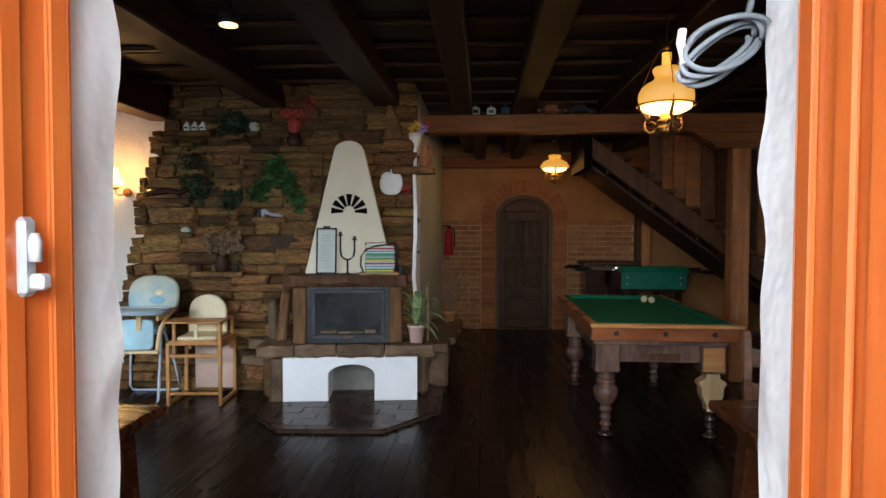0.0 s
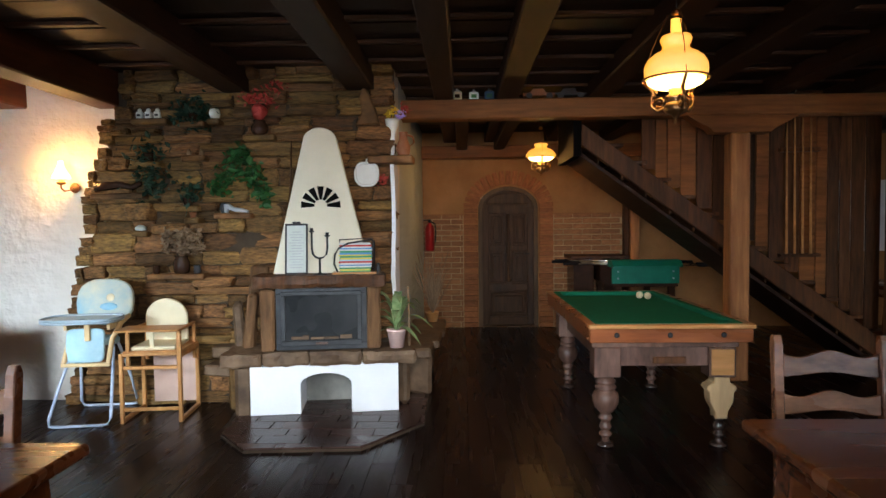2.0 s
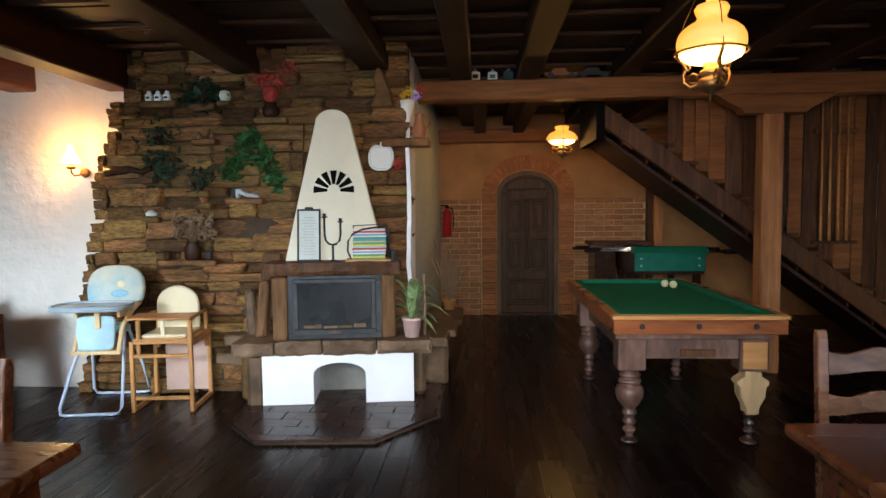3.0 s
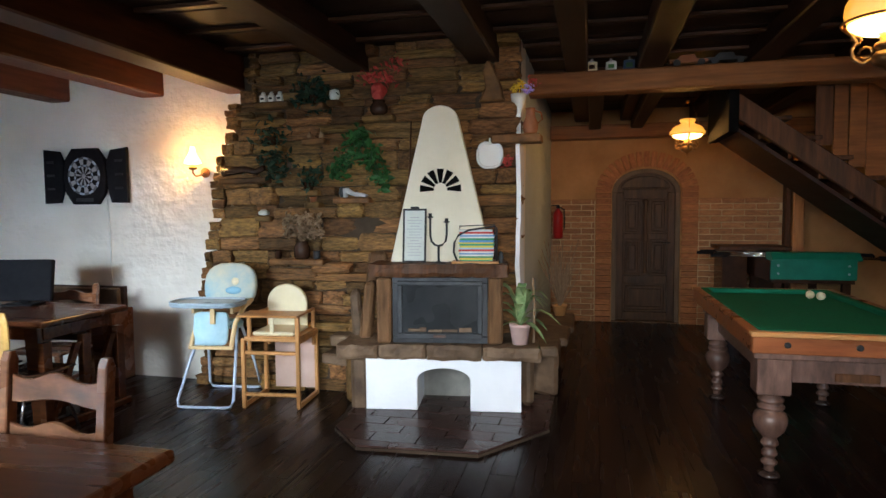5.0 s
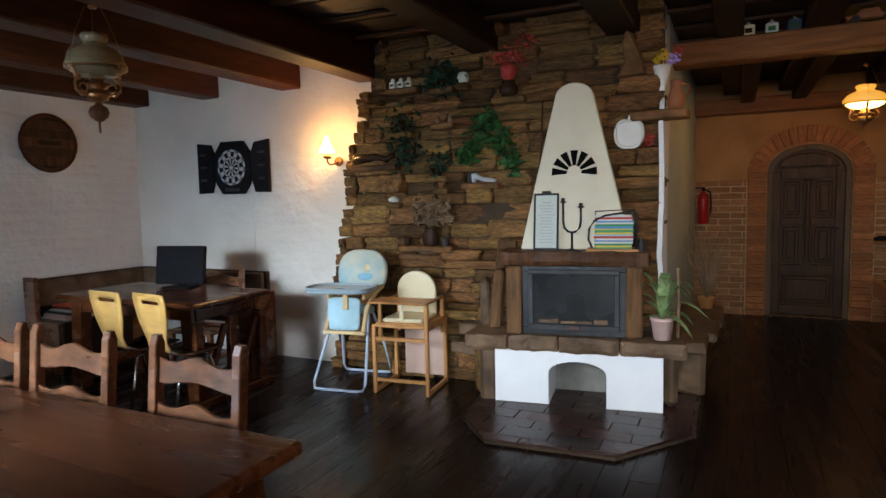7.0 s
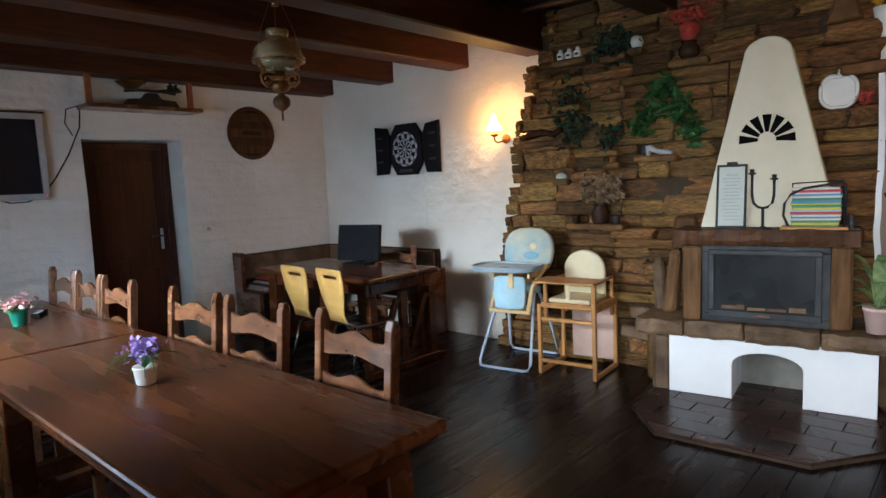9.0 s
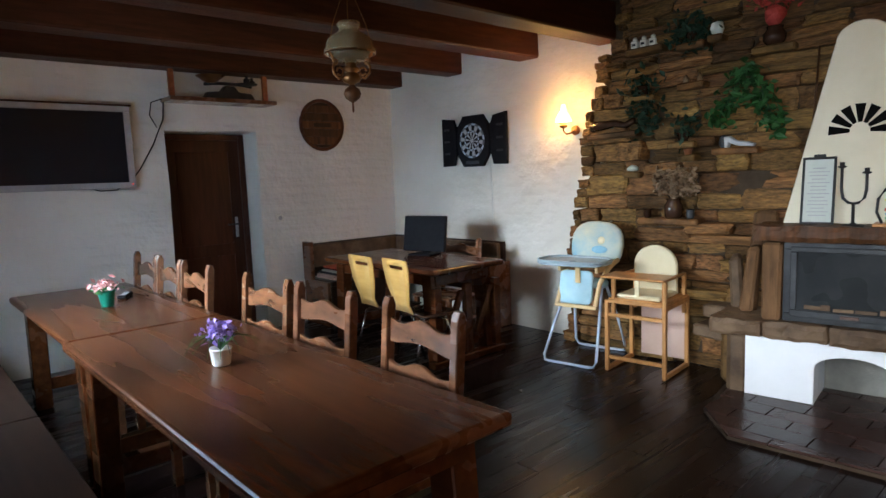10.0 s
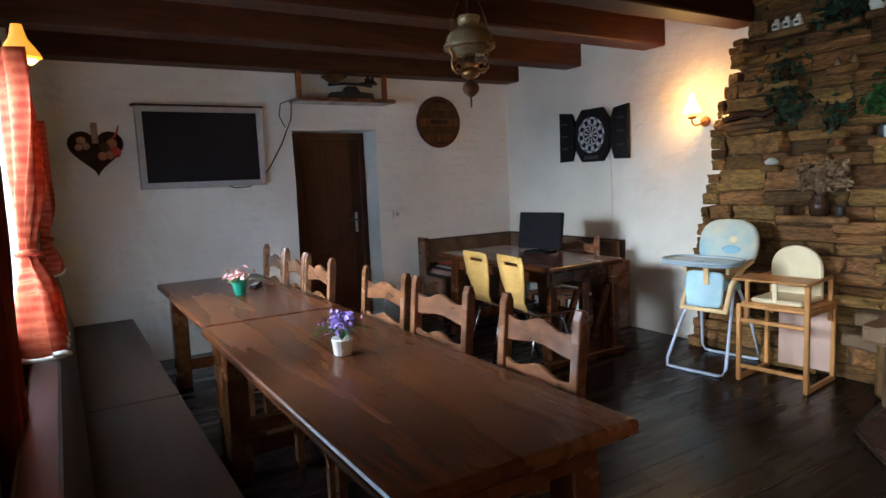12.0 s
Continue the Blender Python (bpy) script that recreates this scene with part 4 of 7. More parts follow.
for s in (-1, 1):
    a, b = sorted((AX + s * (AR - 0.002), AX + s * (AR - 0.06)))
    bpart("frame", (a, b, BY + 0.03, BY + 0.18, 0.0, ASP), M["door_case"], d2)
DW = AR - 0.06
for n, (xa, xb, za, zb) in (("stile", (-DW, -DW + 0.085, 0.02, ASP)), ("stile", (DW - 0.085, DW, 0.02, ASP)), ("stile", (-0.05, 0.05, 0.58, 1.62)),
                            ("rail", (-DW + 0.085, DW - 0.085, 0.02, 0.13)), ("rail", (-DW + 0.085, DW - 0.085, 0.50, 0.60)), ("rail", (-DW + 0.085, DW - 0.085, 1.06, 1.14)), ("rail", (-DW + 0.085, DW - 0.085, 1.58, 1.70))):
    bpart(n, (AX + xa, AX + xb, BY + 0.072 + (0.003 if n == "rail" else 0), BY + 0.112, za, zb), M["door_dark"], d2, bevel=0.006)
bm = bmesh.new()
lathe(bm, [(0.0, 0.62), (0.034, 0.63), (0.038, 0.66), (0.026, 0.69), (0.026, 1.02), (0.036, 1.04), (0.036, 1.12), (0.026, 1.15), (0.026, 1.50), (0.038, 1.53), (0.034, 1.57), (0.0, 1.58)], 14, (AX, BY + 0.07, 0))
part("half_column", bm, M["door_dark"], d2, "turned half column on the middle stile")
for xa, xb, za, zb in ((-0.27, -0.05, 1.14, 1.58), (0.05, 0.27, 1.14, 1.58), (-0.27, -0.05, 0.60, 1.06), (0.05, 0.27, 0.60, 1.06), (-0.27, 0.27, 0.13, 0.50)):
    f = bpart("panel", (AX + xa + 0.025, AX + xb - 0.025, BY + 0.094, BY + 0.112, za + 0.025, zb - 0.025), M["door_dark"], d2, bevel=0.015)
    bpart("field", (AX + xa + 0.06, AX + xb - 0.06, BY + 0.078, BY + 0.0935, za + 0.065, zb - 0.065), M["door_dark"], f, bevel=0.013)
bm = bmesh.new()
pts = [(AX + 0.30, ASP + 0.055)] + [(AX + 0.30 * math.cos(radians(v)), ASP + 0.055 + 0.155 * math.sin(radians(v))) for v in range(12, 180, 12)] + [(AX - 0.30, ASP + 0.055)]
prism(bm, pts, "y", BY + 0.09, BY + 0.112, bevel=0.010)
part("arched_panel", bm, M["door_dark"], d2)
bpart("threshold", (AX - AR, AX + AR, BY + 0.0, BY + 0.2, 0.0, 0.012), M["slab"], d2, "worn pale threshold", bevel=0.003)
bm = bmesh.new()
tube(bm, [(AX + 0.30, BY + 0.10, 1.02), (AX + 0.30, BY + 0.05, 1.02), (AX + 0.22, BY + 0.05, 1.02)], 0.009, 8)
part("handle", bm, M["iron"], d2)


# ---------- pool table ----------
def pool_table():
    t = thing("pool_table", "old carom table with green felt and turned wooden legs", "pool table", pose(0, 0, 0))
    X0, X1, Y0, Y1 = 1.105, 2.155, 4.37, 6.33
    for d in ((X0, X1, Y0, Y0 + 0.058), (X0, X1, Y1 - 0.058, Y1)):
        bpart("top_rail", (*d, 0.775, 0.802), M["pool_edge"], t, "honey-coloured end rail", bevel=0.006)
    for d in ((X0, X0 + 0.058, Y0 + 0.058, Y1 - 0.058), (X1 - 0.058, X1, Y0 + 0.058, Y1 - 0.058)):
        bpart("top_rail", (*d, 0.775, 0.802), M["pool_wood"], t, "red-brown long rail", bevel=0.006)
    for d in ((X0 + 0.012, X1 - 0.012, Y0 + 0.012, Y0 + 0.05), (X0 + 0.012, X1 - 0.012, Y1 - 0.05, Y1 - 0.012), (X0 + 0.012, X0 + 0.05, Y0 + 0.05, Y1 - 0.05), (X1 - 0.05, X1 - 0.012, Y0 + 0.05, Y1 - 0.05)):
        bpart("side_rail", (*d, 0.685, 0.775), M["pool_wood"], t, "varnished red-brown side rail", bevel=0.005)
    for k in range(3):
        bm = bmesh.new()
        lathe(bm, [(0.017, 0), (0.017, 0.004), (0.011, 0.009)], 12)
        part("stud", bm, M["iron"], t, m=pose(X0 + 0.18 + 0.335 * k, Y0 + 0.0125, 0.735, 90, 0, 0))
    bpart("bed", (X0 + 0.05, X1 - 0.05, Y0 + 0.05, Y1 - 0.05, 0.70, 0.772), M["felt"], t, "green felt playing surface")
    for d in ((X0 + 0.06, X1 - 0.06, Y0 + 0.055, Y0 + 0.11), (X0 + 0.06, X1 - 0.06, Y1 - 0.11, Y1 - 0.055), (X0 + 0.055, X0 + 0.11, Y0 + 0.11, Y1 - 0.11), (X1 - 0.11, X1 - 0.055, Y0 + 0.11, Y1 - 0.11)):
        bpart("cushion", (*d, 0.772, 0.8045), M["felt"], t, bevel=0.004)
    # apron and legs
    LX, LY = (1.230, 1.955), (4.455, 5.88)
    for y in LY:
        bpart("apron", (LX[0] + 0.08, LX[1] - 0.08, y - 0.035, y + 0.02, 0.53, 0.655), M["pool_leg"], t)
        bpart("apron_cap", (LX[0] - 0.10, LX[1] + 0.10, y - 0.06, y + 0.06, 0.655, 0.685), M["pool_leg"], t)
    for x in LX:
        bpart("apron", (x - 0.02, x + 0.02, LY[0] + 0.09, LY[1] - 0.09, 0.53, 0.685), M["pool_leg"], t)
    bpart("score_slot", (1.52, 1.73, LY[0] - 0.045, LY[0] - 0.034, 0.545, 0.59), M["post_dark"], t)
    prof = [(0.046, 0.0), (0.056, 0.006), (0.057, 0.016), (0.048, 0.026), (0.028, 0.036), (0.024, 0.052), (0.028, 0.066), (0.040, 0.074), (0.042, 0.084), (0.034, 0.094), (0.026, 0.102), (0.030, 0.114), (0.039, 0.122), (0.041, 0.134), (0.033, 0.146), (0.029, 0.158), (0.034, 0.172), (0.044, 0.180), (0.045, 0.192), (0.036, 0.204), (0.034, 0.216), (0.048, 0.232), (0.070, 0.256), (0.084, 0.292), (0.086, 0.325), (0.078, 0.350), (0.060, 0.366), (0.056, 0.372), (0.068, 0.380), (0.070, 0.392), (0.060, 0.402), (0.054, 0.410), (0.064, 0.418), (0.065, 0.430), (0.052, 0.440), (0.05, 0.47)]
    for x in LX:
        for y in LY:
            repaired = x > 1.5 and y < 5
            bm = bmesh.new()
            box(bm, x - 0.085, x + 0.085, y - 0.06, y + 0.085, 0.46, 0.655, bevel=0.006)
            part("leg_block", bm, M["pool_leg"], t)
            bm = bmesh.new()
            if repaired:
                lathe(bm, [p for p in prof if p[1] < 0.2] + [(0.034, 0.2)], 20, (x, y, 0))
                part("leg", bm, M["leg_foot"], t, "dark lacquered lower leg")
                bm = bmesh.new()
                prism(bm, [(x - 0.048, 0.46), (x - 0.052, 0.425), (x - 0.092, 0.40), (x - 0.096, 0.38), (x - 0.078, 0.36), (x - 0.074, 0.30), (x - 0.055, 0.262), (x - 0.04, 0.235), (x - 0.036, 0.19), (x + 0.036, 0.19), (x + 0.04, 0.235), (x + 0.055, 0.262), (x + 0.074, 0.30), (x + 0.078, 0.36), (x + 0.096, 0.38), (x + 0.092, 0.40), (x + 0.052, 0.425), (x + 0.048, 0.46)], "y", y - 0.05, y + 0.05, bevel=0.006)
                part("leg_patch", bm, M["leg_pale"], t, "pale unvarnished repaired leg section")
                bpart("patch", (x - 0.072, x + 0.072, y - 0.064, y - 0.058, 0.475, 0.64), M["pool_edge"], t, "lighter patch of bare wood")
            else:
                lathe(bm, [p for p in prof if p[1] > 0.03], 24, (x, y, 0))
                leg = part("leg", bm, M["pool_leg"], t)
                bm = bmesh.new()
                lathe(bm, [p for p in prof if p[1] < 0.03] + [(0.028, 0.036)], 24, (x, y, 0))
                part("foot", bm, M["leg_foot"], leg, "shiny dark disc foot")
    return t


pool_table()


def ball(x, y, r, label):
    bm = bmesh.new()
    bmesh.ops.create_uvsphere(bm, u_segments=20, v_segments=12, radius=r)
    for f in bm.faces:
        f.smooth = True
    ob = part("billiard_ball", bm, M["cream"], m=pose(x, y, 0.772 + r))
    return tagged(ob, label, "ball", "balls on the table")


ball(1.93, 5.90, 0.031, "ivory coloured billiard ball on the green felt")
ball(1.88, 5.97, 0.031, "ivory coloured billiard ball on the green felt")


# ---------- dining tables, benches, chairs ----------
def long_table(label, x0, x1, y0, y1, zt=0.755):
    t = thing("dining_table", label, "table", group="long dining tables")
    bm = bmesh.new()
    box(bm, x0, x1, y0, y1, zt - 0.045, zt, bevel=0.016, seg=3)
    part("tabletop", bm, M["table"], t)
    for y in (y0 + 0.09, y1 - 0.09):
        bpart("apron", (x0 + 0.12, x1 - 0.12, y - 0.012, y + 0.012, zt - 0.14, zt - 0.042), M["table"], t)
    for x in (x0 + 0.10, x1 - 0.10):
        bpart("apron", (x - 0.012, x + 0.012, y0 + 0.10, y1 - 0.10, zt - 0.14, zt - 0.042), M["table"], t)
    for x, dx in ((x0 + 0.16, -0.05), (x1 - 0.16, 0.05)):
        for y in (y0 + 0.11, y1 - 0.11):
            bm = bmesh.new()
            prism(bm, [(x - 0.055 + dx, 0), (x + 0.055 + dx, 0), (x + 0.055, zt - 0.043), (x - 0.055, zt - 0.043)], "y", y - 0.05, y + 0.05, bevel=0.006)
            part("leg", bm, M["table"], t)
        bpart("stretcher", (x - 0.03 + dx * 0.7, x + 0.03 + dx * 0.7, y0 + 0.16, y1 - 0.16, 0.12, 0.2), M["table"], t)
    return t


long_table("long polished red-brown wooden dining table", -2.945, -0.905, 1.672, 2.42)
long_table("dark polished wooden table continuing the row", -4.67, -2.95, 1.695, 2.42)
long_table("polished dark red-brown table beside the pool table", 1.29, 3.1, 1.75, 2.66)
long_table("dark wooden corner table beside the white wall", -4.62, -3.12, 4.06, 4.83)

bench = thing("wall_bench", "dark brown wooden bench along the window wall", "bench")
for xa, xb in ((-5.10, -2.945), (-2.935, -0.75)):
    bm = bmesh.new()
    box(bm, xa, xb, 1.12, 1.555, 0.415, 0.45, bevel=0.006)
    part("seat", bm, M["bench"], bench)
    for x in (xa + 0.1, xb - 0.14):
        bpart("leg", (x, x + 0.05, 1.16, 1.52, 0.0, 0.415), M["bench"], bench)
bm = bmesh.new()
prism(bm, [(1.125, 0.47), (1.155, 0.47), (1.095, 0.84), (1.065, 0.84)], "x", -5.10, -0.75, bevel=0.004)
part("backrest", bm, M["bench"], bench)
bpart("back_rail", (-5.10, -0.75, 1.015, 1.10, 0.84, 0.87), M["bench"], bench, "worn glossy top rail", bevel=0.008)
for x in (-5.05, -2.94, -0.83):
    bpart("back_post", (x, x + 0.05, 1.045, 1.065, 0.0, 0.84), M["bench"], bench)


def wavy(w, z0, h, dip):
    """Outline of a wavy-topped chair rail, straight at the foot's middle."""
    n = 14
    up = [(-w + 2 * w * i / n, z0 + h + dip * math.cos(3.0 * math.pi * (i / n - 0.5)) * 0.8) for i in range(n + 1)]
    lo = [(w - 2 * w * i / n, z0 + 0.55 * dip * math.cos(2.0 * math.pi * (i / n - 0.5))) for i in range(n + 1)]
    return up + lo


def dining_chair(m, label="brown varnished wooden chair with wavy back rails"):
    c = thing("dining_chair", label, "chair", m, "wooden dining chairs")
    for s in (-1, 1):
        bm = bmesh.new()
        pts = [(0.17, 0), (0.205, 0), (0.215, 0.44), (0.265, 0.955), (0.255, 0.985), (0.235, 0.985), (0.222, 0.955), (0.175, 0.44)]
        prism(bm, pts, "x", s * 0.205 - 0.019, s * 0.205 + 0.019, bevel=0.004)
        part("back_post", bm, M["chair"], c)
        bm = bmesh.new()
        prism(bm, [(s * 0.20 - 0.02, 0), (s * 0.20 + 0.02, 0), (s * 0.19 + 0.022, 0.43), (s * 0.19 - 0.022, 0.43)], "y", -0.21, -0.17, bevel=0.003)
        part("front_leg", bm, M["chair"], c)
        bpart("side_rail", (s * 0.195 - 0.012, s * 0.195 + 0.012, -0.17, 0.175, 0.20, 0.235), M["chair"], c, bevel=0.003)
    bm = bmesh.new()
    box(bm, -0.22, 0.22, -0.225, 0.20, 0.43, 0.46, bevel=0.008)
    part("seat", bm, M["chair"], c)
    for z0, h, y in ((0.825, 0.085, 0.236), (0.675, 0.075, 0.218)):
        bm = bmesh.new()
        prism(bm, wavy(0.186, z0, h, 0.018), "y", y - 0.009, y + 0.009, bevel=0.003)
        part("back_rail", bm, M["chair"], c, m=Matrix.Translation((0, y, z0)) @ pose(0, 0, 0, -5, 0, 0) @ Matrix.Translation((0, -y, -z0)))
    return c


first = dining_chair(pose(-1.445, 2.285, 0, 0, 0, -3))
for x, y, r in ((-2.06, 2.27, 1), (-2.57, 2.26, 2), (-3.45, 2.24, 0), (-3.89, 2.235, -1), (-4.33, 2.23, 1)):
    copy_thing(first, pose(x, y, 0, 0, 0, r))
copy_thing(first, pose(1.78, 2.76, 0, 0, 0, -4))


# ---------- floor boards ----------
fl = thing("floor_boards", "dark brown varnished floor boards with worn sheen", "floor", kind="structure")
W = 0.148
LENGTHS = [mesh_of("board", bmat(0.0008, W - 0.0008, 0, ln - 0.002, -0.03, 0.0, bevel=0.0012), M["floor"]) for ln in (2.9, 2.4, 3.2)]
k = 0
x = -5.43
while x < 7.1:
    y = 0.95
    o = k % 3
    for ln in (LENGTHS[o], LENGTHS[(o + 1) % 3], LENGTHS[(o + 2) % 3]):
        ob = new("board", ln)
        ob.parent = fl
        ob.matrix_basis = pose(x, y, random.uniform(-0.0008, 0))
        y += (2.9, 2.4, 3.2)[LENGTHS.index(ln)]
    x += W
    k += 1
setting("threshold", bmat(DOOR_L, DOOR_R, 0.45, 0.95, -0.06, -0.002, bevel=0.003), M["slab"], "worn stone threshold of the doorway", "threshold")

# ---------- lamps ----------
def oil_lamp(label, m, lit, shade_r, ceiling, group="oil-style pendant lamps", wood=False, flat=1.0):
    """Pendant lamp of the oil-lamp kind; its origin is the rim of the shade."""
    t = thing("pendant_lamp", label, "lamp", m, group)
    r = shade_r
    top = 0.285 if flat == 1.0 else 0.155
    bm = bmesh.new()
    out = [(0.90, 0.0), (0.975, 0.016), (1.0, 0.042), (0.975, 0.070), (0.88, 0.096), (0.70, 0.118), (0.52, 0.132), (0.43, 0.144), (0.41, 0.156), (0.46, 0.172), (0.50, 0.190), (0.44, 0.206)]
    lathe(bm, [(r * u, v) for u, v in out] + [(r * u - 0.004, v - 0.002) for u, v in reversed(out)], 32)
    if flat < 1:
        for v in bm.verts:
            v.co.z *= flat
            if v.co.z < 0.03:
                v.co.x, v.co.y = v.co.x * 1.12, v.co.y * 1.12
    sd = part("shade", bm, M["shade_on"] if lit else M["shade_off"], t, "glowing amber glass shade" if lit else "smoked glass shade")
    bm = bmesh.new()
    lathe(bm, [(0.030, -0.06), (0.042, -0.03), (0.040, 0.02), (0.026, 0.07), (0.024, top), (0.021, top), (0.022, 0.07), (0.036, 0.02), (0.038, -0.03), (0.027, -0.06)], 20)
    ch = part("chimney", bm, M["shade_chimney"] if lit else M["shade_off"], t, "lit glass chimney" if lit else "clear glass chimney")
    ch.visible_shadow = not lit
    bm = bmesh.new()
    lathe(bm, [(r * 0.92, -0.003), (r * 0.86, -0.020), (r * 0.66, -0.036), (0.046, -0.048), (0.044, -0.044), (r * 0.64, -0.031), (r * 0.83, -0.016), (r * 0.89, -0.003)], 28)
    part("bowl", bm, M["shade_core"] if lit else M["shade_off"], t, "bright lower glass bowl" if lit else "clear lower glass bowl").visible_shadow = not lit
    bm = bmesh.new()
    ring = [(r * 1.04 * math.cos(2 * math.pi * i / 32), r * 1.04 * math.sin(2 * math.pi * i / 32), 0.0) for i in range(32)]
    tube(bm, ring, 0.005, 6, closed=True)
    part("rim", bm, M["brass"], t)
    bm = bmesh.new()
    lathe(bm, [(0.0, -0.215), (0.008, -0.205), (0.006, -0.185), (0.014, -0.178), (0.02, -0.17), (0.045, -0.16), (0.058, -0.14), (0.05, -0.115), (0.03, -0.105), (0.05, -0.098), (0.048, -0.08), (0.030, -0.07), (0.034, -0.055), (0.0, -0.05)], 24)
    part("font", bm, M["brass"], t, "turned brass oil font")
    if wood:
        bm = bmesh.new()
        lathe(bm, [(0.0, -0.335), (0.006, -0.325), (0.006, -0.275), (0.02, -0.268), (0.042, -0.25), (0.050, -0.225), (0.042, -0.20), (0.02, -0.185), (0.012, -0.17), (0.0, -0.165)], 20)
        part("drop", bm, M["post_dark"], t, "turned wooden ball drop")
    for k in range(3):
        a = 2 * math.pi * k / 3 + 0.5
        c, s = math.cos(a), math.sin(a)
        bm = bmesh.new()
        prof = ((0.045, -0.13), (0.085, -0.145), (0.115, -0.12), (0.12, -0.085), (0.105, -0.06), (0.12, -0.03), (r * 1.03, 0.0))
        tube(bm, [(c * u, s * u, v) for u, v in prof], 0.008, 7)
        for u0, v0, q in ((0.075, -0.105, 0.022), (0.105, -0.055, 0.016)):
            tube(bm, [(c * (u0 + q * math.cos(b * 0.8)), s * (u0 + q * math.cos(b * 0.8)), v0 + q * math.sin(b * 0.8)) for b in range(8)], 0.006, 6)
        part("scroll_arm", bm, M["brass"], t)
        bm = bmesh.new()
        tube(bm, [(c * r * 1.04, s * r * 1.04, 0.0), (c * r * 0.78, s * r * 0.78, 0.15), (c * 0.04, s * 0.04, 0.31)], 0.0022, 6)
        part("hanger_rod", bm, M["brass"], t)
    bm = bmesh.new()
    lathe(bm, [(0.0, 0.30), (0.020, 0.305), (0.024, 0.318), (0.012, 0.33), (0.0, 0.335)], 16)
    part("hanger_cap", bm, M["brass"], t)
    if ceiling - 0.33 > 0.02:
        bm = bmesh.new()
        tube(bm, [(0, 0, 0.33), (0, 0, ceiling)], 0.004, 6)
        part("chain", bm, M["iron"], t)
    return t


oil_lamp("lit brass oil-style pendant lamp with amber glass shade", pose(1.345, 3.50, 2.135), True, 0.148, 0.565)
oil_lamp("small lit brass pendant lamp hanging in the passage", pose(1.182, 7.284, 2.165), True, 0.150, 0.54, flat=0.72)
oil_lamp("unlit brass pendant lamp with smoked glass shade", pose(-2.80, 3.22, 2.155), False, 0.138, 0.485, wood=True, flat=0.86)


def sconce(label, m, glass="shade_sconce"):
    """Wall lamp with a small tulip shade; its origin lies on the wall, and it points along -y."""
    t = thing("wall_sconce", label, "lamp", m, "wall sconces")
    bm = bmesh.new()
    lathe(bm, [(0.0, -0.02), (0.036, -0.014), (0.042, 0.0), (0.034, 0.016), (0.0, 0.02)], 18)
    part("wall_plate", bm, M["post"], t, "turned wooden wall plate", m=pose(0.055, -0.02, -0.055, 90, 0, 0))
    bm = bmesh.new()
    tube(bm, [(0.055, -0.03, -0.055), (0.05, -0.07, -0.075), (0.02, -0.10, -0.085), (0.0, -0.11, -0.06), (0.0, -0.11, -0.02)], 0.007, 8)
    part("arm", bm, M["brass"], t)
    bm = bmesh.new()
    lathe(bm, [(0.0, -0.035), (0.03, -0.03), (0.035, -0.015), (0.018, 0.0), (0.0, 0.002)], 16, (0, -0.11, 0))
    part("cup", bm, M["brass"], t)
    bm = bmesh.new()
    lathe(bm, [(0.072, 0.02), (0.062, 0.045), (0.045, 0.075), (0.030, 0.10), (0.024, 0.125), (0.018, 0.16), (0.014, 0.16), (0.02, 0.125), (0.026, 0.10), (0.041, 0.073), (0.058, 0.043), (0.068, 0.02)], 24, (0, -0.11, 0))
    part("shade", bm, M[glass], t, "glowing glass shade").visible_shadow = False
    return t


sconce("lit wall sconce with white glass shade beside the stones", pose(-2.945, 5.525, 1.835))
s2 = sconce("lit wall sconce with amber glass above the red curtains", pose(-2.45, 0.975, 1.885, 0, 0, 180) @ Matrix.Diagonal((0.72, 0.95, 0.80, 1)), "shade_on")
bm = bmesh.new()
lathe(bm, [(0.058, 0.012), (0.045, -0.004), (0.03, -0.012), (0.026, -0.008), (0.04, 0.0), (0.054, 0.014)], 22, (0, -0.11, 0))
part("bowl", bm, M["shade_core"], s2, "bright lower glass bowl").visible_shadow = False
spot = thing("ceiling_spotlight", "small round lit spotlight under a dark beam", "lamp")
bm = bmesh.new()
lathe(bm, [(0.055, 0.0), (0.06, 0.012), (0.05, 0.06), (0.02, 0.075), (0.02, 0.185)], 20, (-0.99, 3.25, 2.53))
part("housing", bm, M["iron"], spot)
bm = bmesh.new()
lathe(bm, [(0.0, -0.004), (0.046, -0.004), (0.048, 0.004), (0.0, 0.004)], 20, (-0.99, 3.25, 2.528))
part("lens", bm, M["shade_sconce"], spot, "glowing lens")


# ---------- high chairs ----------
def pad(bm, w, h, d, n=20, power=2.6):
    """A cushion, rounded like a super-ellipse, standing in the xz plane."""
    pts = []
    for i in range(n):
        a = 2 * math.pi * i / n
        c, s = math.cos(a), math.sin(a)
        pts.append((w / 2 * math.copysign(abs(c) ** (2 / power), c), h / 2 * math.copysign(abs(s) ** (2 / power), s)))
    prism(bm, pts, "y", -d / 2, d / 2, bevel=d * 0.3)
    for f in bm.faces:
        f.smooth = True


hc = thing("high_chair", "pale blue padded high chair on steel tube legs", "high chair", pose(-2.46, 5.03, 0, 0, 0, 8))
